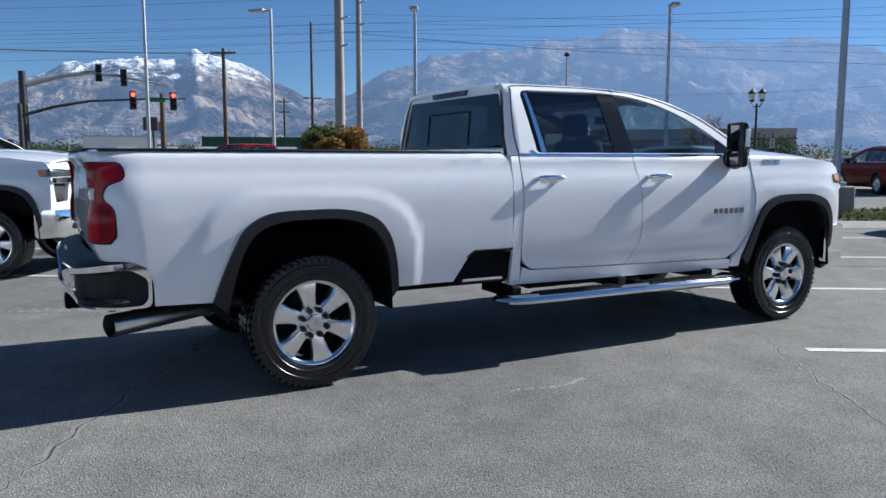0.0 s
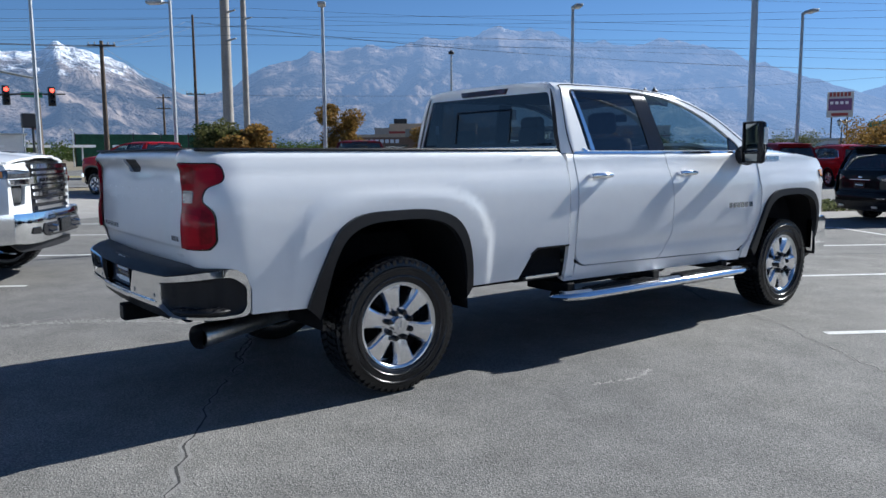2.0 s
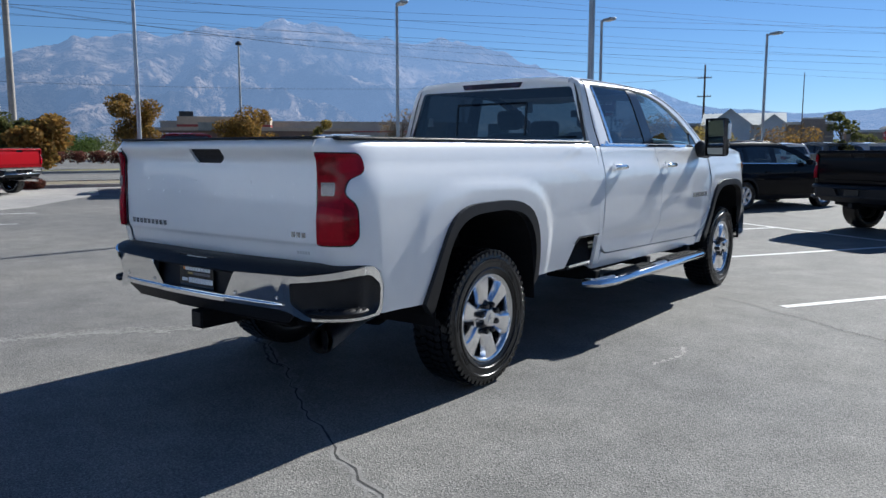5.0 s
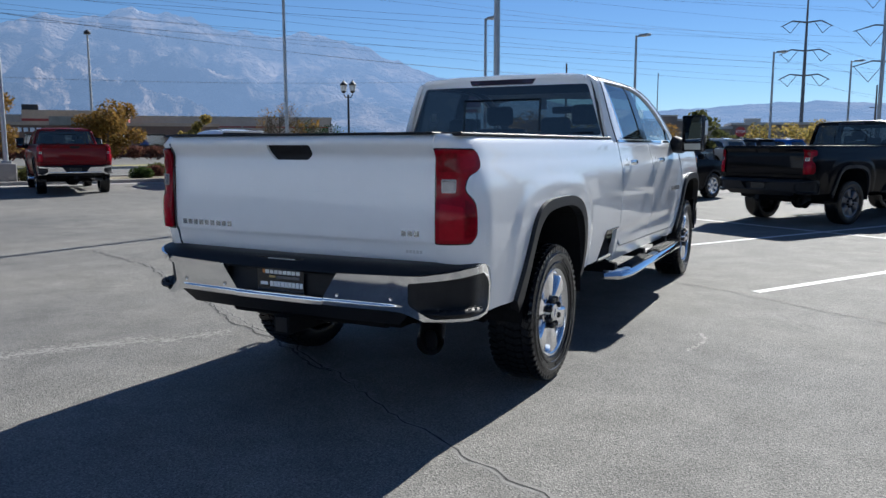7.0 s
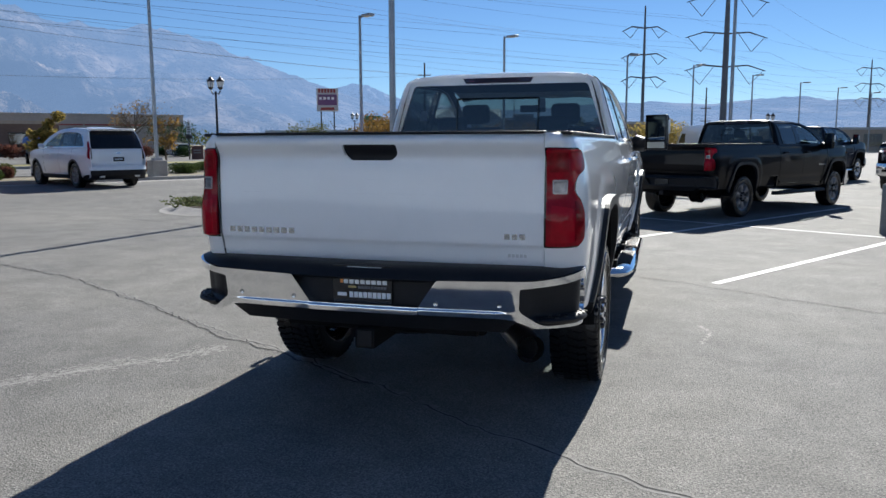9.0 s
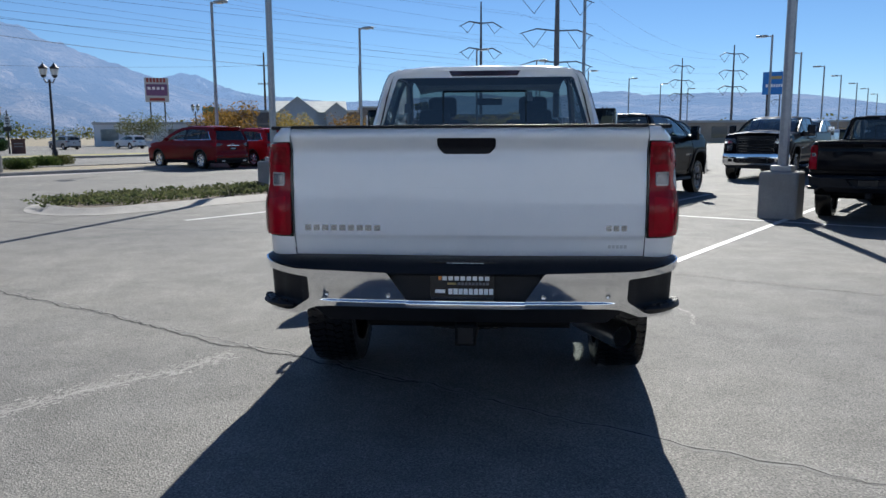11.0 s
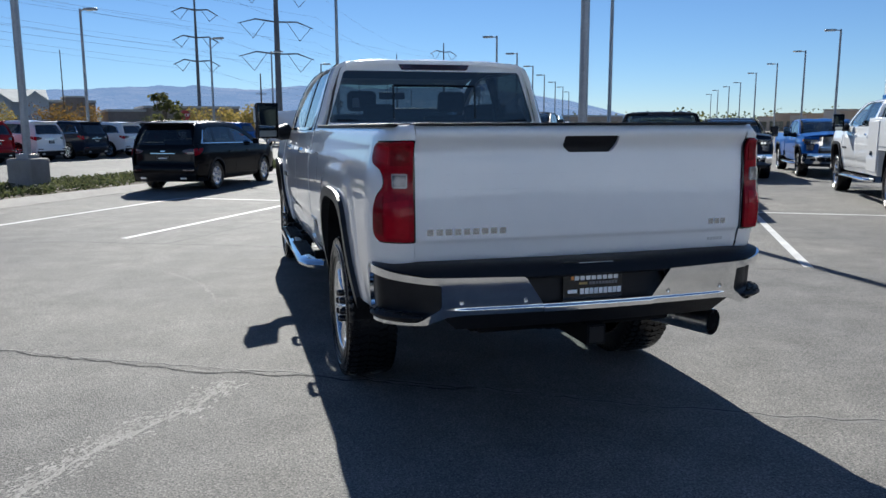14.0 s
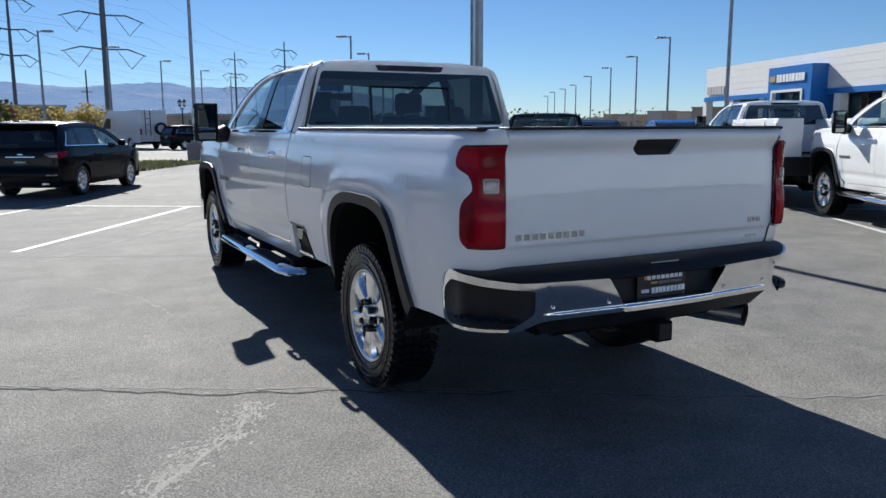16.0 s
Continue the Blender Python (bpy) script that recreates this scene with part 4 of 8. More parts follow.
        part("fog_lamp", sheet(rounded([(0.66, 0.585), (0.80, 0.59), (0.79, 0.665), (0.66, 0.67)], 0.02), lambda u, v, s=s: Vector((s * u, NOSE + 0.137 - 0.20 * u ** 4, v)), 0.05, 0.02, flip=not fl), GLOSSBLACK, T)
        part("front_corner", sheet([(0.55, 0.815), (0.955, 0.815), (0.955, 1.02), (0.94, 1.37), (0.55, 1.40)], face(0.0), 0.05, 0.06, holes=[rounded([(0.70, 0.925), (0.885, 0.905), (0.915, 1.14), (0.665, 1.14)], 0.03)], flip=not fl), body_paint, T)
        part("lamp_recess", sheet([(0.64, 0.88), (0.94, 0.88), (0.94, 1.16), (0.64, 1.16)], face(-0.05), 0.05, 0.02, flip=not fl), GLOSSBLACK, T)
        for u0, u1, z0, z1 in ((0.80, 0.885, 0.945, 1.11), (0.715, 0.785, 0.945, 1.11)):
            part("lower_lamp", sheet(rounded([(u0, z0), (u1, z0), (u1 + 0.01, z1), (u0 - 0.012, z1)], 0.02), face(-0.025), 0.05, 0.03, flip=not fl), LAMP_INNER, T, "silvered lower headlamp")
        part("upper_lamp", sheet(rounded([(0.58, 1.222), (0.958, 1.218), (0.952, 1.312), (0.60, 1.285)], 0.012), face(0.012), 0.05, 0.03, flip=not fl), LAMP_INNER, T, "slim silvered headlamp")
        part("lamp_shade", sheet(rounded([(0.60, 1.286), (0.95, 1.312), (0.95, 1.325), (0.60, 1.298)], 0.004), face(0.016), 0.05, 0.02, flip=not fl), GLOSSBLACK, T)
        part("lamp_bar", sheet(rounded([(0.52, 1.150), (0.955, 1.150), (0.955, 1.208), (0.52, 1.215)], 0.012), face(0.030), 0.05, 0.04, flip=not fl), CHROME, T)
    # tailgate
    gate = part("tailgate", sheet([(-0.832, 0.866), (0.832, 0.866), (0.832, 1.488), (-0.832, 1.488)], gate_place, (0.06, 0.015), 0.03, holes=[rounded([(-0.105, 1.362), (0.105, 1.362), (0.137, 1.39), (0.137, 1.437), (-0.137, 1.437), (-0.137, 1.39)], 0.012)]), body_paint, T, "white pressed-steel tailgate")
    part("gate_handle", sheet(rounded([(-0.107, 1.360), (0.107, 1.360), (0.14, 1.39), (0.14, 1.439), (-0.14, 1.439), (-0.14, 1.39)], 0.012), lambda u, v: gate_place(u, v, -0.018), 0.03, 0.02), BLACK, gate, "black tailgate handle")
    part("gate_cap", Geo().box(-0.832, 0.832, -1.262, -1.17, 1.484, 1.497), BLACK, gate, bevel=0.006)
    bars(gate, "gate_badge", BADGE, gate_place, -0.780, -0.400, 1.000, 1.028, 9, 0.30, 0.003, "chrome badge as plain bars")
    bars(gate, "trim_badge", BADGE, gate_place, 0.652, 0.757, 1.003, 1.029, 3, 0.28, 0.003)
    bars(gate, "dealer_sticker", mat("grey sticker", (0.55, 0.55, 0.55), 0.5), gate_place, 0.665, 0.757, 0.918, 0.934, 5, 0.25, 0.001)
    part("gate_slot", Geo().box(-0.645, -0.545, -1.222, -1.20, 0.868, 0.876), DARK, gate)
    part("gate_inner", Geo().box(-0.81, 0.81, -1.20, -1.17, 0.90, 1.488), body_paint, gate)
    # middle of the bumper, plate and hitch
    part("bumper_middle", sheet([(-0.275, 0.655), (0.275, 0.655), (0.275, 0.690), (-0.275, 0.690)], lambda u, v: bumper_place(u, v, 0.014 * math.cos((v - 0.74) * 6) + 0.007 * (1 - ease(0.676, 0.690, v))), (0.05, 0.009), 0.03), CHROME, T)
    part("plate_recess", sheet([(-0.40, 0.665), (0.40, 0.665), (0.40, 0.872), (-0.40, 0.872)], lambda u, v: bumper_place(u, v, -0.05), 0.1, 0.02), BLACK, T)
    part("bumper_valance", sheet([(-0.66, 0.575), (0.66, 0.575), (0.74, 0.66), (-0.74, 0.66)], lambda u, v: bumper_place(u, v, -0.012 - 0.55 * (0.66 - v)), 0.1, 0.03), BLACK, T)
    plate = part("dealer_plate", sheet(rounded([(-0.165, 0.690), (0.135, 0.690), (0.135, 0.868), (-0.165, 0.868)], 0.008), lambda u, v: bumper_place(u, v, -0.030), 0.1, 0.012), PLATE, T, "black dealer plate with plain bars")
    on_plate = lambda u, v: bumper_place(u, v, -0.030)
    bars(plate, "upper_line", INK_WHITE, on_plate, -0.087, 0.088, 0.842, 0.863, 8, 0.20, 0.002)
    bars(plate, "upper_dot", INK_WHITE, on_plate, -0.108, -0.098, 0.848, 0.857, 1, 0.0, 0.002)
    bars(plate, "upper_dot", INK_WHITE, on_plate, 0.096, 0.106, 0.848, 0.857, 1, 0.0, 0.002)
    bars(plate, "main_line_mark", INK_ORANGE, on_plate, -0.126, -0.112, 0.782, 0.828, 1, 0.0, 0.002, "orange first stroke")
    bars(plate, "main_line", INK_WHITE, on_plate, -0.108, 0.118, 0.780, 0.828, 8, 0.24, 0.002)
    bars(plate, "gold_line", INK_GOLD, on_plate, -0.085, -0.045, 0.760, 0.770, 1, 0.0, 0.002)
    bars(plate, "grey_line", GREY_INK, on_plate, -0.035, 0.112, 0.758, 0.771, 9, 0.25, 0.002)
    bars(plate, "lower_mark", INK_WHITE, on_plate, -0.142, -0.095, 0.720, 0.736, 1, 0.0, 0.002)
    bars(plate, "lower_line", INK_WHITE, on_plate, -0.080, 0.134, 0.714, 0.741, 9, 0.20, 0.002)
    hitch = part("tow_hitch", Geo().box(-0.05, 0.05, -1.36, -1.0, 0.47, 0.57), DARK, T, bevel=0.008)
    hitch_open = Geo().box(-0.036, 0.036, -1.363, -1.355, 0.483, 0.557)
    part("hitch_socket", hitch_open, BLACK, hitch)
    part("hitch_beam", Geo().tube([(-0.5, -1.12, 0.55), (0.5, -1.12, 0.55)], 0.045, 10), DARK, hitch)
    part("trailer_socket", Geo().box(-0.20, -0.12, -1.30, -1.22, 0.57, 0.63), DARK, hitch, bevel=0.008)
    # cab back, roof, windscreen, hood
    back = [(-0.92, 0.95), (0.92, 0.95)] + [(cab_x(1.474, z) + 0.002, z) for z in (1.40, 1.46, 1.6, 1.7, 1.8, 1.9, 1.95, 1.985)] + [(-cab_x(1.474, z) - 0.002, z) for z in (1.985, 1.95, 1.9, 1.8, 1.7, 1.6, 1.46, 1.40)]
    on_back = lambda u, v, out=0.0: Vector((u, 1.468 + 0.10 * max(0.0, v - 1.5) + 0.03 * (u / 0.9) ** 4 - out, v))
    pane = [(-0.845, 1.512), (0.845, 1.512), (0.715, 1.912), (-0.715, 1.912)]
    part("back_trim", sheet(back, lambda u, v: on_back(u, v, -0.04), 0.1, 0.0, holes=[rounded(pane, 0.03)]), SEAT, T)
    part("cab_back", sheet(back, on_back, 0.08, 0.03, holes=[rounded(pane, 0.03)]), body_paint, T)
    part("rear_window", sheet(rounded([(-0.85, 1.508), (0.85, 1.508), (0.72, 1.916), (-0.72, 1.916)], 0.03), lambda u, v: on_back(u, v, -0.006), 0.1, 0.004), GLASS_REAR, T, "dark tinted rear window with sliding pane")
    for u0, v0 in ((-0.66, 1.63), (0.33, 1.72)):
        part("window_sticker", sheet([(u0, v0), (u0 + 0.06, v0), (u0 + 0.055, v0 + 0.075), (u0 + 0.005, v0 + 0.075)], lambda u, v: on_back(u, v, -0.012), 0.1, 0.001), INK_WHITE, T)
    fr = Geo()
    for a, b in (((-0.335, 1.545), (-0.335, 1.80)), ((0.335, 1.545), (0.335, 1.80)), ((-0.335, 1.80), (0.335, 1.80)), ((-0.78, 1.530), (0.78, 1.530))):
        fr.tube([on_back(*a, -0.004), on_back(*b, -0.004)], 0.009, 6)
    part("slider_frame", fr, GLOSSBLACK, T)
    SMOKED = mat("smoked red lens", (0.022, 0.002, 0.004), rough=0.1, coat=0.5, spec=0.2)
    stop = part("brake_light", sheet(rounded([(-0.290, 1.968), (-0.265, 1.923), (0.265, 1.923), (0.290, 1.968), (0.285, 1.983), (-0.285, 1.983)], 0.008), lambda u, v: on_back(u, v, 0.016), 0.05, 0.03), SMOKED, T, "dark red high brake light")
    part("cargo_lamp", sheet(rounded([(-0.26, 1.932), (-0.19, 1.932), (-0.19, 1.972), (-0.275, 1.972)], 0.005), lambda u, v: on_back(u, v, 0.019), 0.05, 0.01), LENS_DEEP, stop)
    part("cargo_lamp", sheet(rounded([(0.19, 1.932), (0.26, 1.932), (0.275, 1.972), (0.19, 1.972)], 0.005), lambda u, v: on_back(u, v, 0.019), 0.05, 0.01), LENS_DEEP, stop)
    roof_z = lambda u, v: 2.012 - 0.030 * (u / 0.72) ** 4 - 0.018 * ease(1.62, 1.49, v) - (0.13 * ((v - 2.45) / 0.6) ** 2 if v > 2.45 else 0) + 0.006 * math.cos(u * 13) * ease(1.5, 1.7, v)
    part("roof", sheet([(-0.705, 1.49), (0.705, 1.49), (0.705, 2.6), (0.69, 2.98), (-0.69, 2.98), (-0.705, 2.6)], lambda u, v: Vector((u, v, roof_z(u, v))), 0.06, 0.03), body_paint, T)
    part("windscreen", sheet([(-0.69, 0.0), (0.69, 0.0), (0.80, 1.0), (-0.80, 1.0)], lambda u, v: Vector((u, 2.93 + 1.03 * v - 0.10 * (u / 0.8) ** 2 + 0.05, 1.925 - 0.46 * max(v, 0) ** 1.12)), 0.12, 0.004, flip=False), GLASS_FRONT, T)
    part("hood", sheet(rounded([(-0.93, 3.93), (0.93, 3.93), (0.93, 4.95), (0.90, 5.10), (0.0, 5.22), (-0.90, 5.10), (-0.93, 4.95)], 0.04), lambda u, v: Vector((u, v, 1.540 - 0.085 * (abs(u) / 0.93) ** 3 - 0.10 * (max(0, v - 3.9) / 1.4) ** 2.5 + 0.02 * ease(0.40, 0.25, abs(u)))), 0.06, 0.03), body_paint, T)
    part("hood_vent", sheet(rounded([(-0.26, 4.80), (0.26, 4.80), (0.30, 4.96), (-0.30, 4.96)], 0.02), lambda u, v: Vector((u, v, 1.562 - 0.10 * (max(0, v - 3.9) / 1.4) ** 2.5)), 0.06, 0.012), GLOSSBLACK, T)
    grille_face = lambda out: (lambda u, v: Vector((u, NOSE - 0.14 * abs(u) ** 3 + out, v)))
    grille = part("grille", sheet([(-0.57, 0.83), (0.57, 0.83), (0.57, 1.38), (-0.57, 1.38)], grille_face(0.004), 0.1, 0.04, flip=True), GLOSSBLACK, T, "black grille with chrome bars")
    for zz, hh, w in ((0.845, 0.040, 0.50), (0.925, 0.045, 0.53), (1.010, 0.045, 0.55), (1.090, 0.040, 0.56), (1.150, 0.085, 0.565), (1.262, 0.034, 0.55), (1.325, 0.050, 0.56)):
        part("grille_bar", sheet(rounded([(-w, zz), (w, zz), (w, zz + hh), (-w, zz + hh)], 0.008), grille_face(0.035), 0.1, 0.03, flip=True), CHROME, grille)
    bars(grille, "band_lettering", GLOSSBLACK, lambda u, v: Vector((-u, NOSE - 0.14 * abs(u) ** 3 + 0.040, v)), -0.42, 0.42, 1.172, 1.212, 9, 0.3, -0.002)
    part("plate_bracket", Geo().box(-0.17, 0.17, NOSE + 0.13, NOSE + 0.155, 0.57, 0.73), PLATE, T, bevel=0.006)
    # bed floor, cabin, underbody
    part("bed_floor", Geo().box(-0.82, 0.82, -1.19, -0.58, 0.90, 0.93).box(-0.415, 0.415, -0.58, 0.58, 0.90, 0.93).box(-0.82, 0.82, 0.58, 1.42, 0.90, 0.93), BLACK, T)
    for s in (1, -1):
        part("tub_wall", Geo().box(s * 0.405, s * 0.42, -0.58, 0.58, 0.93, 1.11), BLACK, T)
    part("bed_front", Geo().box(-0.82, 0.82, 1.40, 1.43, 0.92, 1.47), body_paint, T)
    part("cab_floor", Geo().box(-0.90, 0.90, 1.50, 4.1, 0.58, 0.66), DARK, T)
    part("firewall", Geo().box(-0.90, 0.90, 4.0, 4.05, 0.6, 1.44), DARK, T)
    part("dashboard", Geo().box(-0.84, 0.84, 3.55, 3.98, 1.10, 1.42), DARK, T, bevel=0.05)
    for x in (-0.42, 0.42):
        seat = part("front_seat", Geo().box(x - 0.27, x + 0.27, 2.62, 3.15, 0.80, 1.0), SEAT, T, "grey front seat", bevel=0.05)
        part("seat_back", Geo().box(x - 0.26, x + 0.26, -0.07, 0.07, 0.0, 0.62, None), SEAT, seat, bevel=0.05, m=pose(0, 2.60, 0.98, 12))
        part("headrest", Geo().box(x - 0.13, x + 0.13, -0.05, 0.05, 0.0, 0.18, None), SEAT, seat, bevel=0.04, m=pose(0, 2.46, 1.62, 6))
        part("headrest", Geo().box(x - 0.13, x + 0.13, 1.60, 1.68, 1.50, 1.66), SEAT, seat, bevel=0.04)
    bench = part("rear_bench", Geo().box(-0.78, 0.78, 1.62, 2.1, 0.82, 1.0), SEAT, T, bevel=0.05)
    part("bench_back", Geo().box(-0.78, 0.78, 1.56, 1.68, 0.95, 1.50), SEAT, bench, bevel=0.04)
    part("steering_wheel", Geo().tube([(-0.42 + 0.19 * math.cos(a * math.tau / 20), 3.42 - 0.06 * math.sin(a * math.tau / 20), 1.30 + 0.18 * math.sin(a * math.tau / 20)) for a in range(21)], 0.016, 8), BLACK, T)
    part("inside_mirror", Geo().box(-0.13, 0.13, 3.10, 3.13, 1.75, 1.82), BLACK, T, bevel=0.012)
    part("headliner", Geo().box(-0.69, 0.69, 1.55, 2.85, 1.935, 1.95), SEAT, T)
    for x in (-0.45, 0.45):
        part("frame_rail", Geo().box(x - 0.05, x + 0.05, -1.0, 5.1, 0.48, 0.62), DARK, T)
        part("leaf_spring", Geo().tube([(x * 1.16, -0.75, 0.55), (x * 1.16, 0.0, 0.34), (x * 1.16, 0.75, 0.55)], 0.035, 8), DARK, T)
    for y in (-0.96, 1.55):
        part("cross_member", Geo().box(-0.40, 0.40, y - 0.05, y + 0.05, 0.5, 0.58), DARK, T)
    part("rear_axle", Geo().tube([(-0.78, 0, 0.42), (-0.2, 0, 0.42), (-0.1, 0, 0.42), (0.1, 0, 0.42), (0.2, 0, 0.42), (0.78, 0, 0.42)], [0.06, 0.065, 0.17, 0.17, 0.065, 0.06], 16), DARK, T)
    part("front_axle", Geo().tube([(-0.78, WHEELBASE, 0.42), (0.78, WHEELBASE, 0.42)], 0.06, 12), DARK, T)
    part("spare_tyre", WHEEL_MESHES["tyre"], RUBBER, T, m=pose(0, -0.62, 0.60, 0, 90, 0))
    part("engine_bay", Geo().box(-0.75, 0.75, 4.06, 5.05, 0.75, 1.35), DARK, T)
    part("fuel_tank", Geo().box(-0.9, -0.5, 1.6, 3.2, 0.45, 0.6), DARK, T, bevel=0.03)
    part("transfer_case", Geo().box(0.5, 0.85, 1.7, 2.8, 0.47, 0.6), DARK, T, bevel=0.03)
    return T


TRUCK = build_pickup(PAINT_WHITE)

# ---- other pickups, built like the first with another paint ----
def dark_paint(name, color):
    return mat(name, color, rough=0.35, coat=0.30, noise_scale=1.3, dark=0.96, spec=0.03)


TINY = ("upper_line", "upper_dot", "main_line", "gold_line", "grey_line", "lower_mark", "lower_line", "gate_badge", "trim_badge", "dealer_sticker", "tread_stud", "cap_mark", "park_sensor", "window_sticker", "steering_wheel", "inside_mirror", "roof_seam", "handle_cup", "step_bracket", "fuel_door_seam", "transfer_case", "fuel_tank", "leaf_spring", "cross_member", "spare_tyre")


DULL_WHEEL = mat("dull grey wheel", (0.20, 0.20, 0.21), rough=0.35, metal=0.7, noise_scale=6, dark=0.8)


def recoloured(src, at, paint_mat, label, group="parked pickups", plain=False):
    c = copy_thing(src, at)
    tagged(c, label, "pickup truck", group)
    for o in list(c.children_recursive):
        if o.name.startswith(TINY):
            bpy.data.objects.remove(o)
    for o in c.children_recursive:
        for slot in o.material_slots:
            if slot.material == PAINT_WHITE:
                slot.link = "OBJECT"
                slot.material = paint_mat
            elif plain and slot.material in (SPOKE, BRIGHT):
                slot.link = "OBJECT"
                slot.material = DULL_WHEEL
            elif plain and slot.material == CHROME and not o.name.startswith(("front_bumper", "bumper_end", "lamp_bar")):
                slot.link = "OBJECT"
                slot.material = BLACK
    return c


PAINT_BLACK = dark_paint("black paint", (0.004, 0.004, 0.006))
PAINT_RED = dark_paint("bright red paint", (0.32, 0.008, 0.014))
PAINT_MAROON = dark_paint("dark red paint", (0.16, 0.008, 0.012))
PAINT_BLUE = dark_paint("deep blue paint", (0.02, 0.10, 0.36))
PAINT_NAVY = dark_paint("dark blue paint", (0.012, 0.018, 0.035))
PAINT_GREY = dark_paint("grey paint", (0.10, 0.105, 0.11))
PAINT_SILVER = paint("silver paint", (0.45, 0.46, 0.47))
AZ = -31.7                                   # the stalls' heading
recoloured(TRUCK, pose(-8.1, -5.3, 0, 0, 0, -29), PAINT_WHITE, "white crew-cab pickup with chrome grille and bumper")
recoloured(TRUCK, pose(1.85, 11.75, 0, 0, 0, AZ) @ Matrix.Diagonal((0.97, 0.97, 0.95, 1)), PAINT_BLACK, "black crew-cab pickup with black bumper in a stall", plain=True)
recoloured(TRUCK, pose(6.52, 8.85, 0, 0, 0, AZ) @ Matrix.Diagonal((0.93, 0.95, 0.885, 1)), PAINT_BLACK, "black crew-cab pickup with red tail lights in a stall", plain=True)
recoloured(TRUCK, pose(-23.35, 7.2, 0, 0, 0, 112), PAINT_RED, "bright red crew-cab pickup with chrome bumper by the kerb")
recoloured(TRUCK, pose(-18.5, 11.4, 0, 0, 0, 58.3), PAINT_MAROON, "dark red crew-cab pickup with towing mirrors")
recoloured(TRUCK, pose(10.5, 24.1, 0, 0, 0, 180 + AZ), PAINT_BLACK, "black pickup with dark grille facing the aisle", plain=True)
recoloured(TRUCK, pose(13.2, 29.4, 0, 0, 0, 180 + AZ), PAINT_SILVER, "pale silver pickup facing the aisle")
recoloured(TRUCK, pose(14.4, 17.8, 0, 0, 0, 180 + AZ) @ Matrix.Diagonal((0.95, 0.9, 0.85, 1)), PAINT_NAVY, "dark blue pickup with a dark grille facing the aisle", plain=True)
recoloured(TRUCK, pose(17.55, 17.5, 0, 0, 0, 180 + AZ) @ Matrix.Diagonal((0.95, 0.92, 0.84, 1)), PAINT_BLUE, "bright blue pickup facing the aisle")
recoloured(TRUCK, pose(4.9, 24.8, 0, 0, 0, AZ), PAINT_NAVY, "dark blue pickup parked beyond the aisle")
recoloured(TRUCK, pose(7.58, 0.22, 0, 0, 0, AZ), PAINT_WHITE, "white crew-cab pickup with polished wheels")
util = recoloured(TRUCK, pose(10.45, 5.85, 0, 0, 0, AZ), PAINT_WHITE, "white pickup with a steel service body")
BED_PARTS = ("bed_side", "tail_light", "light_gasket", "wheel_tub", "tub_wall", "bed_step", "pocket_trim", "rail_cap", "bed_wall", "tailgate", "rear_bumper", "bumper_middle", "plate_recess", "bumper_valance", "dealer_plate", "bed_floor", "bed_front", "fuel_door")
for o in list(util.children):
    if o.name.startswith(BED_PARTS) or (o.name.startswith("wheel_arch_flare") and o.data and min(v.co.y for v in o.data.vertices) < 0):
        for k in list(o.children_recursive) + [o]:
            bpy.data.objects.remove(k)
for s in (1, -1):
    g = Geo().box(s * 0.62, s * 1.06, 0.62, 1.44, 0.55, 1.62).box(s * 0.62, s * 1.06, -1.25, -0.62, 0.62, 1.62).box(s * 0.62, s * 1.06, -0.62, 0.62, 1.02, 1.62)
    box = part("service_box", g, PAINT_WHITE, util, "white steel tool cabinet", smooth=30, bevel=0.015)
    for y0, y1, z0, z1 in ((0.66, 1.40, 0.62, 1.56), (-0.58, 0.58, 1.10, 1.56), (-1.20, -0.66, 0.70, 1.56)):
        d = part("cabinet_door", Geo().box(s * 1.062, s * 1.078, y0, y1, z0, z1), PAINT_WHITE, box, bevel=0.008)
        part("latch", Geo().box(s * 1.08, s * 1.10, (y0 + y1) / 2 - 0.05, (y0 + y1) / 2 + 0.05, z0 + 0.3, z0 + 0.38), GLOSSBLACK, d, bevel=0.006)
for s in (1, -1):
    part("mud_flap", Geo().box(s * 0.70, s * 1.02, -0.66, -0.63, 0.34, 0.64), PAINT_WHITE, util)
part("service_deck", Geo().box(-0.62, 0.62, -1.25, 1.44, 0.85, 0.92).box(-1.06, 1.06, -1.32, -1.25, 0.62, 0.95), BLACK, util, bevel=0.01)

# ---- sport utility cars ----
# local axes: y ahead, origin on the ground under the rear axle
SUV_TABLE = curve_through([(0.20, 0.82), (0.34, 0.885), (0.50, 0.915), (0.72, 0.935), (0.90, 0.930), (1.02, 0.910), (1.12, 0.885), (1.30, 0.835), (1.50, 0.760), (1.62, 0.690), (1.70, 0.60)], 8)
SUV_WB = 2.80


def suv_x(y, z):
    x = lerp_table(z, SUV_TABLE)
    if y < -0.35:
        x -= 0.13 * ((-0.35 - y) / 0.65) ** 2
    if y > 2.7:
        x -= 0.16 * ((y - 2.7) / 1.05) ** 2
    return x


def suv_arch(yc, r):
    return [(yc + r * math.cos(a), 0.36 + r * math.sin(a)) for a in [math.pi * (1.06 - 1.12 * k / 16) for k in range(17)]]


def suv_back(z):
    return lerp_table(z, SUV_BACK)


SUV_BACK = curve_through([(0.25, -0.90), (0.36, -0.985), (0.50, -1.01), (0.60, -0.995), (0.68, -0.955), (0.90, -0.945), (1.04, -0.93), (1.16, -0.885), (1.40, -0.76), (1.56, -0.66), (1.62, -0.64), (1.66, -0.62)], 6)


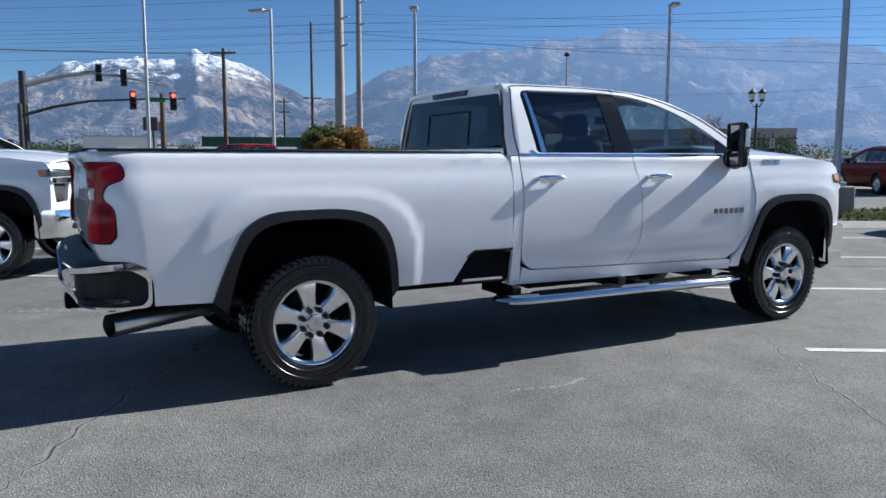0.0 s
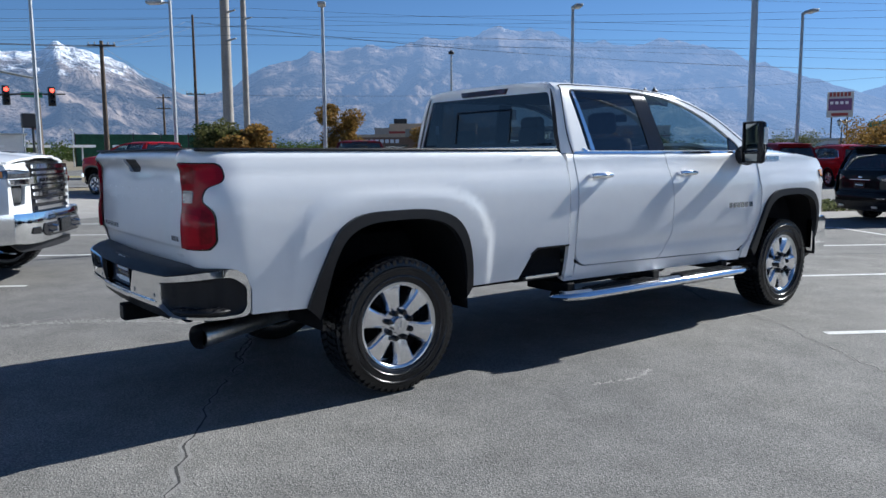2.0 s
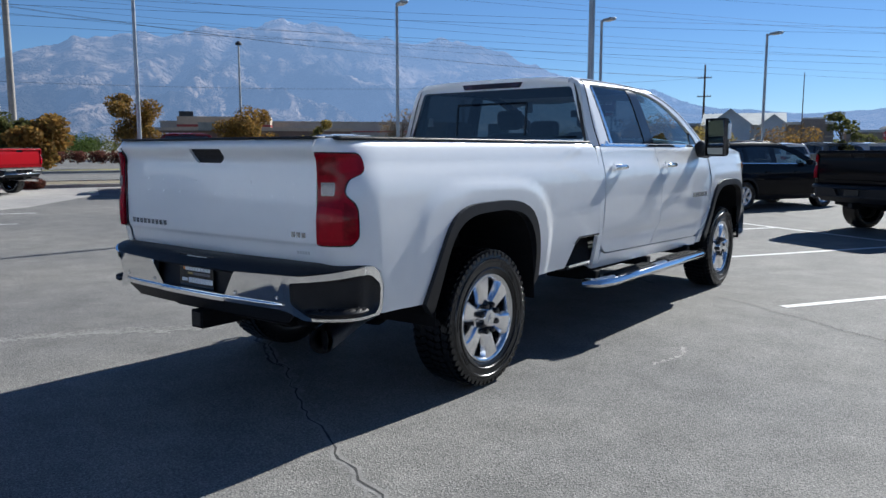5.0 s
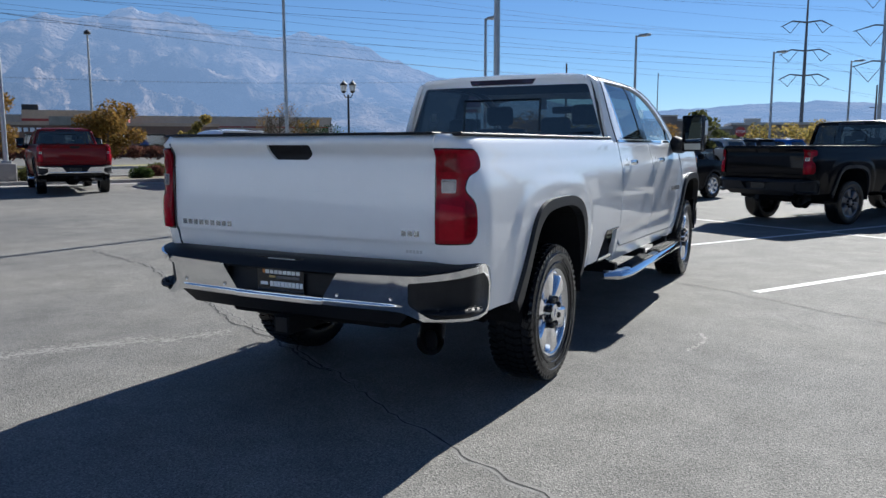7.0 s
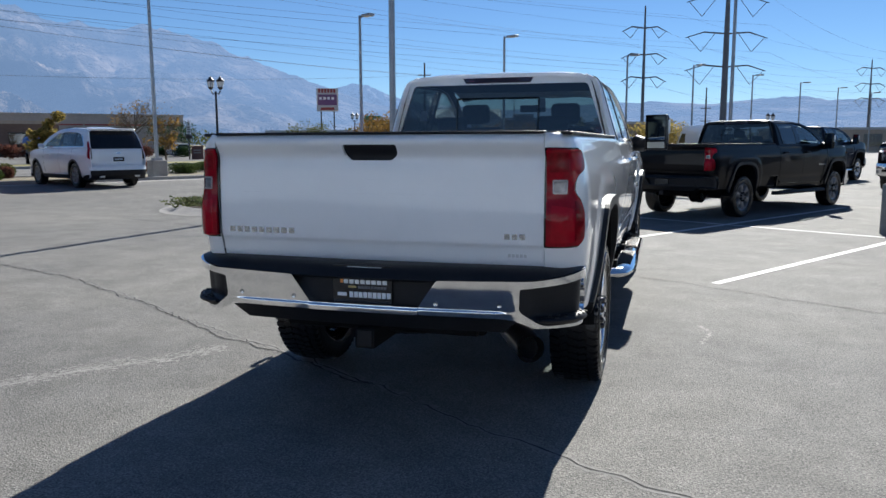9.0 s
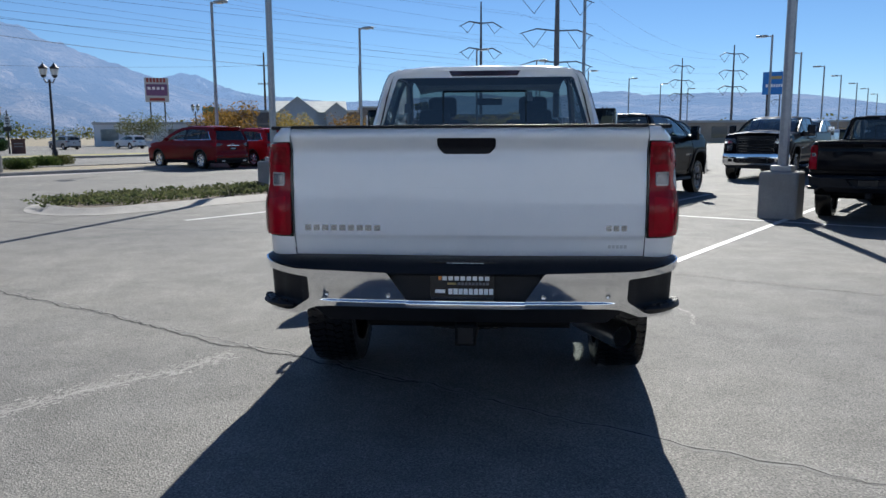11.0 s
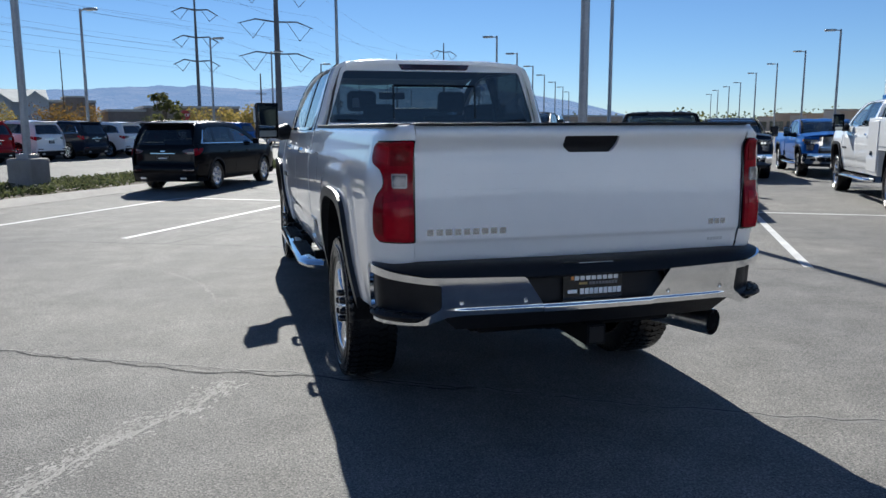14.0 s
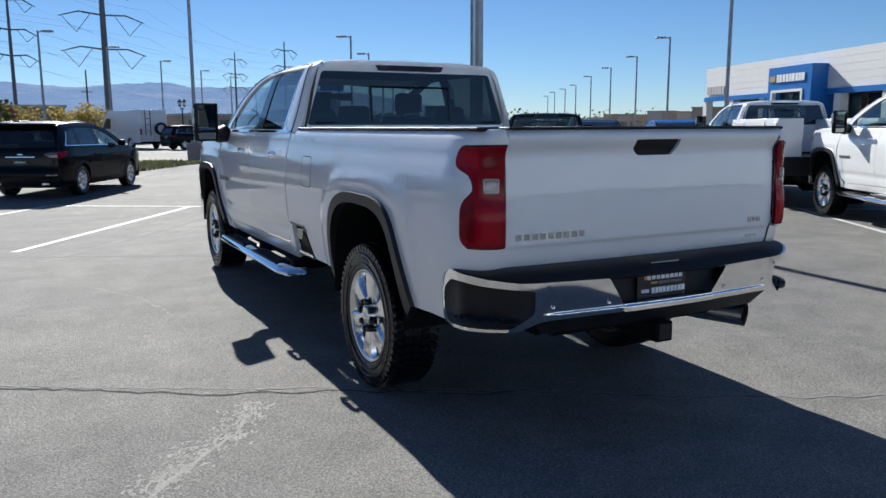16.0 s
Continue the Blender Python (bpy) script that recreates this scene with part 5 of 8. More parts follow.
def build_suv(body_paint, chrome_line=True):
    T = thing("suv", "black compact sport utility car with silver wheels", "car")
    for s in (1, -1):
        fl = s < 0
        on = lambda u, v, out=0.0, s=s: Vector((s * (suv_x(u, v) + out), u, v))
        low = [(-0.90, 0.40), (-0.46, 0.34)] + suv_arch(0.0, 0.435) + [(0.46, 0.34), (2.32, 0.34)] + suv_arch(SUV_WB, 0.435) + [(3.28, 0.36), (3.60, 0.40), (3.70, 0.62), (3.66, 0.85), (3.45, 0.985), (2.95, 1.055), (2.50, 1.085), (1.0, 1.095), (-0.88, 1.115), (-0.93, 0.90), (-0.95, 0.68)]
        # keep the outline running one way round
        part("body_side", sheet(low, on, 0.07, 0.03, flip=fl), body_paint, T)
        house = [(-0.895, 1.122), (-0.78, 1.36), (-0.65, 1.56), (-0.52, 1.625), (0.2, 1.66), (0.9, 1.665), (1.35, 1.625), (1.80, 1.48), (2.20, 1.30), (2.56, 1.092), (1.0, 1.102)]
        dlo = [(-0.60, 1.165, 0.04), (-0.40, 1.45, 0.06), (-0.10, 1.535, 0.1), (0.75, 1.565, 0.1), (1.25, 1.525, 0.1), (1.70, 1.385, 0.1), (2.20, 1.145, 0.02)]
        part("cabin_frame", sheet(house, on, 0.07, 0.03, holes=[rounded(dlo, 0.02)], flip=fl), body_paint, T)
        part("rear_quarter_window", sheet(rounded([(-0.62, 1.158), (-0.41, 1.455), (-0.12, 1.54), (0.02, 1.545), (0.0, 1.158)], 0.02), lambda u, v: on(u, v, -0.014), 0.1, 0.004, flip=fl), GLASS_DARK, T)
        part("rear_side_window", sheet([(0.06, 1.158), (0.07, 1.546), (0.75, 1.57), (0.90, 1.56), (0.93, 1.15)], lambda u, v: on(u, v, -0.014), 0.1, 0.004, flip=fl), GLASS_DARK, T)
        part("front_side_window", sheet([(1.03, 1.15), (1.0, 1.555), (1.25, 1.53), (1.70, 1.39), (2.22, 1.14)], lambda u, v: on(u, v, -0.014), 0.1, 0.004, flip=fl), GLASS_FRONT, T)
        part("window_pillar", sheet([(-0.04, 1.15), (-0.02, 1.55), (0.09, 1.555), (0.09, 1.15)], lambda u, v: on(u, v, -0.008), 0.1, 0.01, flip=fl), GLOSSBLACK, T)
        part("centre_pillar", sheet([(0.90, 1.15), (0.87, 1.565), (1.03, 1.56), (1.07, 1.15)], lambda u, v: on(u, v, -0.008), 0.1, 0.01, flip=fl), GLOSSBLACK, T)
        part("window_trim", sheet([(-0.66, 1.148), (2.30, 1.118), (2.24, 1.136), (-0.60, 1.166), (-0.41, 1.462), (-0.44, 1.470)], lambda u, v: on(u, v, 0.004), 0.1, 0.008, flip=fl), CHROME, T)
        for y in (0.06, 1.0, 2.13):
            seam = [on(y + 0.05 * math.sin((z - 0.5) * 4), z, -0.0005) for z in (0.42, 0.55, 0.7, 0.85, 1.0, 1.09)]
            part("door_seam", Geo().tube(seam, 0.004, 5), DARK, T)
        for y in (0.72, 1.72):
            p = on(y, 0.93, 0.02)
            part("door_handle", Geo().tube([(p.x, y - 0.10, 0.93), (p.x, y + 0.10, 0.935)], 0.014, 8), body_paint, T)
        part("lower_cladding", sheet([(0.44, 0.26), (2.36, 0.26), (2.36, 0.36), (0.44, 0.36)], lambda u, v: on(u, v, 0.012), 0.1, 0.03, flip=fl), BLACK, T)
        for yc in (0.0, SUV_WB):
            ring = suv_arch(yc, 0.445) + list(reversed(suv_arch(yc, 0.395)))
            part("arch_trim", sheet(ring, lambda u, v: on(u, v, 0.010), 0.08, 0.04, flip=fl), BLACK, T)
            g = Geo()
            pad = suv_arch(yc, 0.42)
            for a, b in zip(pad, pad[1:]):
                g.add([(s * 0.89, *a), (s * 0.89, *b), (s * 0.45, *b), (s * 0.45, *a)], [(0, 1, 2, 3)])
            g.add([(s * 0.45, *p) for p in pad], [tuple(range(len(pad)))])
            part("wheel_well", g, DARK, T)
            w = add_wheel(T, s * 0.79, yc, 0.352, s, 20 * yc, 0)
            w.scale = (0.80, 0.84, 0.84)
        part("tail_light", sheet(rounded([(-0.945, 0.86), (-0.93, 1.03), (-0.62, 1.04), (-0.66, 0.97), (-0.78, 0.90)], 0.02), lambda u, v: on(u, v, 0.008), 0.05, 0.01, flip=fl), LENS_RED, T)
        part("tail_light", sheet(rounded([(0.52, 0.955), (0.66, 0.90), (0.84, 0.895), (0.84, 1.03), (0.66, 1.02), (0.52, 0.985)], 0.015), lambda u, v, s=s: Vector((s * u, suv_back(v) - 0.012 + 0.16 * max(0, (u - 0.45) / 0.45) ** 3, v)), 0.05, 0.01, flip=fl), LENS_DEEP, T)
        part("reflector", sheet(rounded([(0.55, 0.50), (0.80, 0.50), (0.80, 0.53), (0.55, 0.53)], 0.005), lambda u, v, s=s: Vector((s * u, suv_back(v) - 0.012 + 0.16 * max(0, (u - 0.45) / 0.45) ** 3, v)), 0.05, 0.01, flip=fl), LENS_DEEP, T)
        part("mirror", Geo().box(s * 0.93, s * 1.10, 2.0, 2.10, 1.10, 1.24), body_paint, T, bevel=0.03)
        part("headlight", sheet(rounded([(3.35, 0.86), (3.66, 0.80), (3.62, 0.90), (3.40, 0.97)], 0.02), lambda u, v: on(u, v, 0.008), 0.05, 0.02, flip=fl), LENS_CLEAR, T)
        part("roof_rail", Geo().tube([(s * 0.61, -0.40, 1.64), (s * 0.61, -0.30, 1.675), (s * 0.61, 0.5, 1.70), (s * 0.60, 1.05, 1.675), (s * 0.60, 1.15, 1.64)], 0.013, 8), BLACK, T)
        part("exhaust_trim", Geo().box(s * 0.45, s * 0.60, -1.0, -0.9, 0.30, 0.35), STEEL, T, bevel=0.01)
    corner = lambda u: 0.16 * max(0.0, (abs(u) - 0.45) / 0.45) ** 3
    part("rear_bumper", sheet([(-0.84, 0.26), (0.84, 0.26), (0.87, 0.64), (-0.87, 0.64)], lambda u, v: Vector((u, suv_back(v) + corner(u), v)), 0.07, 0.05), body_paint, T)
    part("bumper_cladding", sheet([(-0.80, 0.24), (0.80, 0.24), (0.82, 0.44), (-0.82, 0.44)], lambda u, v: Vector((u, suv_back(v) + corner(u) - 0.008, v)), 0.07, 0.05), BLACK, T)
    gate = part("liftgate", sheet([(-0.87, 0.648), (0.87, 0.648), (0.87, 1.04), (0.80, 1.20), (0.66, 1.61), (-0.66, 1.61), (-0.80, 1.20), (-0.87, 1.04)], lambda u, v: Vector((u, suv_back(v) + corner(u), v)), 0.06, 0.03, holes=[rounded([(-0.74, 1.12), (0.74, 1.12), (0.62, 1.50), (-0.62, 1.50)], 0.05)]), body_paint, T)
    part("rear_window", sheet(rounded([(-0.75, 1.11), (0.75, 1.11), (0.63, 1.51), (-0.63, 1.51)], 0.05), lambda u, v: Vector((u, suv_back(v) + corner(u) + 0.006, v)), 0.08, 0.004), GLASS_DARK, gate)
    part("gate_trim", sheet(rounded([(-0.32, 0.905), (0.32, 0.905), (0.32, 0.925), (-0.32, 0.925)], 0.005), lambda u, v: Vector((u, suv_back(v) - 0.012, v)), 0.08, 0.01), CHROME, gate)
    part("gate_mark", sheet(rounded([(-0.06, 0.955), (0.06, 0.955), (0.06, 0.985), (-0.06, 0.985)], 0.005), lambda u, v: Vector((u, suv_back(v) - 0.010, v)), 0.08, 0.01), CHROME, gate)
    plate = part("plate", sheet(rounded([(-0.16, 0.74), (0.16, 0.74), (0.16, 0.86), (-0.16, 0.86)], 0.01), lambda u, v: Vector((u, suv_back(v) - 0.012, v)), 0.08, 0.01), PLATE, gate)
    bars(plate, "plate_lines", INK_WHITE, lambda a, b: Vector((a, suv_back(b) - 0.013, b)), -0.12, 0.12, 0.785, 0.815, 5, 0.2, 0.002)
    part("spoiler", Geo().box(-0.64, 0.64, -0.78, -0.50, 1.605, 1.645), body_paint, T, bevel=0.015)
    part("roof", sheet([(-0.66, -0.64), (0.66, -0.64), (0.66, 1.25), (0.62, 1.42), (-0.62, 1.42), (-0.66, 1.25)], lambda u, v: Vector((u, v, 1.70 - 0.05 * (u / 0.66) ** 4 - 0.07 * ease(0.3, -0.7, v) - 0.07 * ease(0.8, 1.5, v))), 0.08, 0.03), body_paint, T)
    part("windscreen", sheet([(-0.62, 0.0), (0.62, 0.0), (0.78, 1.0), (-0.78, 1.0)], lambda u, v: Vector((u, 1.42 + 1.15 * v - 0.15 * (u / 0.78) ** 2, 1.625 - 0.53 * v)), 0.12, 0.004), GLASS_FRONT, T)
    part("hood", sheet(rounded([(-0.82, 2.45), (0.82, 2.45), (0.78, 3.45), (0.60, 3.66), (-0.60, 3.66), (-0.78, 3.45)], 0.05), lambda u, v: Vector((u, v, 1.12 - 0.05 * (u / 0.8) ** 4 - 0.17 * (max(0, v - 2.4) / 1.2) ** 2)), 0.08, 0.03), body_paint, T)
    part("front_bumper", sheet([(-0.80, 0.28), (0.80, 0.28), (0.80, 0.94), (-0.80, 0.94)], lambda u, v: Vector((u, 3.74 - 0.20 * abs(u) ** 3 - 0.10 * ease(0.7, 1.0, v), v)), 0.08, 0.05, flip=True), body_paint, T)
    part("grille", sheet(rounded([(-0.55, 0.46), (0.55, 0.46), (0.62, 0.84), (-0.62, 0.84)], 0.03), lambda u, v: Vector((u, 3.755 - 0.20 * abs(u) ** 3 - 0.10 * ease(0.7, 1.0, v), v)), 0.08, 0.02, flip=True), GLOSSBLACK, T)
    part("floor_pan", Geo().box(-0.84, 0.84, -0.85, 3.5, 0.24, 0.34), DARK, T)
    part("dashboard", Geo().box(-0.74, 0.74, 1.85, 2.4, 0.70, 1.10), DARK, T, bevel=0.04)
    for x in (-0.36, 0.36):
        for y in (0.28, 1.20):
            seat = part("seat", Geo().box(x - 0.25, x + 0.25, y, y + 0.5, 0.45, 0.65), SEAT, T, bevel=0.04)
            part("seat_back", Geo().box(x - 0.24, x + 0.24, -0.06, 0.06, 0, 0.62), SEAT, seat, bevel=0.04, m=pose(0, y, 0.62, 10))
            part("headrest", Geo().box(x - 0.12, x + 0.12, y - 0.16, y - 0.07, 1.25, 1.42), SEAT, seat, bevel=0.03)
    return T


SUV = build_suv(PAINT_BLACK)
tagged(SUV, "black compact sport utility car in a stall", "car", "parked cars")


def parked(at, paint_mat, label, scale=(1, 1, 1)):
    c = copy_thing(SUV, at @ Matrix.Diagonal((*scale, 1)))
    tagged(c, label, "car", "parked cars")
    for o in c.children_recursive:
        for slot in o.material_slots:
            if slot.material == PAINT_BLACK:
                slot.link = "OBJECT"
                slot.material = paint_mat
    return c


HEAD2 = 58.3
big = parked(pose(-17.45, 17.5, 0, 0, 0, HEAD2 + 5), PAINT_WHITE, "white full-size sport utility car with dark glass and wheels", (1.12, 1.22, 1.20))
for o in list(big.children_recursive):
    if o.name.startswith(("tail_light", "reflector", "gate_trim")):
        bpy.data.objects.remove(o)
        continue
    for slot in o.material_slots:
        if slot.material in (SPOKE, BRIGHT):
            slot.link = "OBJECT"
            slot.material = DULL_WHEEL
for s in (1, -1):
    part("tail_light", sheet(rounded([(-0.935, 0.80), (-0.90, 1.10), (-0.80, 1.30), (-0.74, 1.28), (-0.80, 1.10), (-0.83, 0.86)], 0.015), lambda u, v, s=s: Vector((s * (suv_x(u, v) + 0.010), u, v)), 0.05, 0.02, flip=s < 0), LENS_RED, big, "tall upright red tail light")
    part("tail_light_edge", sheet(rounded([(0.76, 0.80), (0.84, 0.80), (0.83, 1.12), (0.76, 1.12)], 0.01), lambda u, v, s=s: Vector((s * u, suv_back(v) - 0.014 + 0.16 * max(0, (u - 0.45) / 0.45) ** 3, v)), 0.05, 0.01, flip=s < 0), LENS_DEEP, big)
part("rear_diffuser", sheet([(-0.82, 0.24), (0.82, 0.24), (0.84, 0.50), (-0.84, 0.50)], lambda u, v: Vector((u, suv_back(v) + 0.16 * max(0.0, (abs(u) - 0.45) / 0.45) ** 3 - 0.016, v)), 0.07, 0.05), BLACK, big)
part("glass_surround", sheet(rounded([(-0.80, 1.09), (0.80, 1.09), (0.67, 1.58), (-0.67, 1.58)], 0.04), lambda u, v: Vector((u, suv_back(v) + 0.16 * max(0.0, (abs(u) - 0.45) / 0.45) ** 3 - 0.006, v)), 0.07, 0.004), GLOSSBLACK, big)
p0, step = Vector((-12.9, 29.3, 0)), STALL * 2.9
for k, (pm, lb, sc) in enumerate([(PAINT_MAROON, "dark red three-row sport utility car", (1.06, 1.10, 1.05)), (PAINT_RED, "red sport utility car in the row", (1, 1, 1)), (PAINT_WHITE, "white sport utility car with a black roof line", (1, 1, 1)),
                              (PAINT_NAVY, "dark blue sport utility car in the row", (1, 1, 1)), (PAINT_WHITE, "white sport utility car in the row", (1, 1, 0.98)), (PAINT_GREY, "dark grey sport utility car in the row", (1, 1, 1)),
                              (PAINT_SILVER, "silver sport utility car in the row", (1, 1, 1)), (PAINT_BLACK, "black sport utility car in the row", (1, 1, 1)), (PAINT_BLUE, "blue sport utility car in the row", (1, 1, 1))]):
    q = p0 + step * k
    parked(pose(q.x, q.y, 0, 0, 0, HEAD2), pm, lb, (sc[0] * 1.02, sc[1] * 1.02, sc[2] * 1.08))
SUV.matrix_world = pose(-2.58, 15.4, 0, 0, 0, -27) @ Matrix.Diagonal((0.97, 0.97, 0.97, 1))
for k, pm in enumerate((PAINT_SILVER, PAINT_WHITE, PAINT_NAVY, PAINT_GREY, PAINT_WHITE, PAINT_BLACK, PAINT_SILVER, PAINT_RED, PAINT_GREY, PAINT_WHITE)):
    q = Vector((16.0, 34.0, 0)) + STALL * (5.6 * k) + ACROSS * (1.0 * (k % 3))
    parked(pose(q.x, q.y, 0, 0, 0, HEAD2 + (180 if k % 2 else 0)), pm, "parked car far down the aisle")

# pressed lettering of the near tailgate, as plain low bars
GATE = next(o for o in TRUCK.children if o.name == "tailgate")
for k in range(9):
    for z in (1.266, 1.200):
        x0 = -0.70 + k * 0.157
        q = Geo().prism([gate_place(x0, z - 0.004), gate_place(x0 + 0.115, z - 0.004), gate_place(x0 + 0.115, z + 0.004), gate_place(x0, z + 0.004)], (0, -0.0022, 0))
        part("pressed_bar", q, PAINT_WHITE, GATE, smooth=0)

# ---- kerbs, islands and planting ----
GALV = mat("galvanised steel", (0.36, 0.37, 0.38), rough=0.5, metal=0.6, noise_scale=2, dark=0.85)
POLE_DARK = mat("dark pole paint", (0.018, 0.018, 0.02), rough=0.5)
LEAF = {}
for key, col in (("orange", (0.24, 0.14, 0.038)), ("gold", (0.40, 0.30, 0.09)), ("green", (0.06, 0.085, 0.02)), ("dark", (0.025, 0.045, 0.016)), ("russet", (0.16, 0.06, 0.045)), ("juniper", (0.105, 0.115, 0.05)), ("olive", (0.12, 0.12, 0.04))):
    LEAF[key] = mat(key + " foliage", col, rough=0.8, noise_scale=0.8, dark=0.55, spec=0.2)
    _t = LEAF[key].node_tree          # thin leaves let sunlight through; some are greener, some browner
    _g, _x, _rp = _t.nodes.new("ShaderNodeNewGeometry"), _t.nodes.new("ShaderNodeMix"), _t.nodes.new("ShaderNodeMapRange")
    _x.data_type = "RGBA"
    _rp.inputs[1].default_value, _rp.inputs[2].default_value, _rp.inputs[4].default_value = 0.45, 1.0, 0.85
    _src = _t.nodes["Principled BSDF"].inputs["Base Color"].links[0].from_socket
    _t.links.new(_g.outputs["Random Per Island"], _rp.inputs[0])
    _t.links.new(_rp.outputs[0], _x.inputs[0])
    _t.links.new(_src, _x.inputs[6])
    _x.inputs[7].default_value = (col[0] * 0.35, max(col[1] * 0.5, 0.045), col[2] * 0.5, 1)
    _t.links.new(_x.outputs[2], _t.nodes["Principled BSDF"].inputs["Base Color"])
    _b, _tr, _mx = _t.nodes["Principled BSDF"], _t.nodes.new("ShaderNodeBsdfTranslucent"), _t.nodes.new("ShaderNodeMixShader")
    _mx.inputs[0].default_value = 0.45
    _t.links.new(_b.inputs["Base Color"].links[0].from_socket, _tr.inputs[0])
    _t.links.new(_b.outputs[0], _mx.inputs[1])
    _t.links.new(_tr.outputs[0], _mx.inputs[2])
    _t.links.new(_mx.outputs[0], _t.nodes["Material Output"].inputs[0])
BARK = mat("bark", (0.10, 0.08, 0.06), rough=0.95, noise_scale=4, dark=0.6)


def kerb(pts, closed=False, width=0.16, height=0.14, material=None, gutter=0.0):
    g = Geo()
    line = [Vector((*p, 0)) for p in pts]
    n = len(line)
    for i, p in enumerate(line):
        a = line[i - 1] if (i or closed) else p
        b = line[(i + 1) % n] if (i < n - 1 or closed) else p
        d = (b - a).normalized()
        s = Vector((-d.y, d.x, 0))
        for off, z in (((-width / 2 - 0.02 - gutter, 0.007), (-width / 2 - gutter * 0.45, 0.014), (-width / 2 + 0.03, height * 0.75), (width / 2, height * 0.75), (width / 2, -0.05)) if gutter else ((-width / 2 - 0.02, -0.05), (-width / 2, height - 0.02), (-width / 2 + 0.03, height), (width / 2, height), (width / 2, -0.05))):
            g.v.append(tuple(p + s * off + Vector((0, 0, z))))
    for i in range(n if closed else n - 1):
        j = (i + 1) % n
        g.f += [(i * 5 + k, j * 5 + k, j * 5 + k + 1, i * 5 + k + 1) for k in range(4)]
    ob = part("kerb", g, material or CONCRETE, None, smooth=30)
    return tagged(ob, "pale concrete kerb round a planting bed", "kerb", "", "structure")


def leaf_cloud(g, c, radii, count, size, rnd, squash=0.7):
    """Small leaf cards strewn through a clump, thicker towards its skin."""
    for _ in range(count):
        d = Vector((rnd.gauss(0, 1), rnd.gauss(0, 1), rnd.gauss(0, 1))).normalized() * (rnd.random() ** 0.4)
        p = Vector((c[0] + d.x * radii[0], c[1] + d.y * radii[1], c[2] + d.z * radii[2]))
        a = Vector((rnd.gauss(0, 1), rnd.gauss(0, 1), rnd.gauss(0, 0.6))).normalized()
        b = a.cross(Vector((rnd.gauss(0, 1), rnd.gauss(0, 1), rnd.gauss(0, 1)))).normalized()
        s = size * rnd.uniform(0.6, 1.3)
        g.add([p - a * s, p + b * s * squash, p + a * s, p - b * s * squash], [(0, 1, 2, 3)])


def tree(x, y, h, w, kind, seed, leaves=1500, base=0.35, size=0.16, label="", bare=0.0):
    rnd = random.Random(seed)
    T = thing("tree", label or kind + " leaved street tree with an uneven crown", "tree", "street trees", pose(x, y, 0, 0, 0, rnd.uniform(0, 360)))
    g = Geo()
    g.tube([(0, 0, -0.1), (0.03, 0.02, h * base * 0.6), (0.0, 0.05, h * base), (0.06, 0.0, h * 0.75)], [0.030 * h, 0.022 * h, 0.017 * h, 0.006 * h], 8)
    tips = []
    for k in range(9):
        a = k * 2.4 + rnd.random()
        z0 = h * rnd.uniform(base * 0.8, 0.6)
        r = w / 2 * rnd.uniform(0.45, 0.85)
        z1 = min(h * 0.93, z0 + h * rnd.uniform(0.15, 0.38))
        tip = (r * math.cos(a), r * math.sin(a), z1)
        g.tube([(0.02, 0.02, z0), (tip[0] * 0.5, tip[1] * 0.5, (z0 + z1) / 2 - 0.02 * h), tip], [0.010 * h, 0.006 * h, 0.002 * h], 6)
        tips.append(tip)
        if bare:
            for _ in range(26):
                e = Vector(tip) * rnd.uniform(0.4, 1.0)
                e.z = z0 + (z1 - z0) * rnd.uniform(0.3, 1.0)
                f2 = e + Vector((rnd.gauss(0, 0.14), rnd.gauss(0, 0.14), rnd.uniform(0.08, 0.28))) * h * 0.5
                g.tube([e, f2], [0.0035 * h, 0.001 * h], 4)
    part("trunk", g, BARK, T)
    c = Geo()
    clumps = tips + [(rnd.gauss(0, w * 0.16), rnd.gauss(0, w * 0.16), h * rnd.uniform(base + 0.1, 0.9)) for _ in range(7)]
    for p in clumps:
        rr = w * rnd.uniform(0.14, 0.24)
        leaf_cloud(c, p, (rr, rr, rr * 0.8), int(leaves / len(clumps) * (1 - bare)), size, rnd)
    part("crown", c, LEAF[kind], T)
    return T


def bush(x, y, w, h, kind, seed, count=350, size=0.06):
    rnd = random.Random(seed)
    T = thing("bush", "rounded low " + kind + " bush in a planting bed", "bush", "bushes", pose(x, y, 0.0))
    g = Geo()
    for k in range(6):
        a = k * 1.05
        g.tube([(0, 0, -0.03), (0.3 * w * math.cos(a), 0.3 * w * math.sin(a), h * 0.7)], [0.015, 0.005], 5)
    part("stems", g, BARK, T)
    c = Geo()
    for k in range(7):
        a = k * 2.1
        leaf_cloud(c, (0.24 * w * math.cos(a) * (k > 0), 0.24 * w * math.sin(a) * (k > 0), h * rnd.uniform(0.42, 0.58)), (w * 0.3, w * 0.3, h * 0.45), count // 7, size, rnd)
    part("foliage", c, LEAF[kind], T)


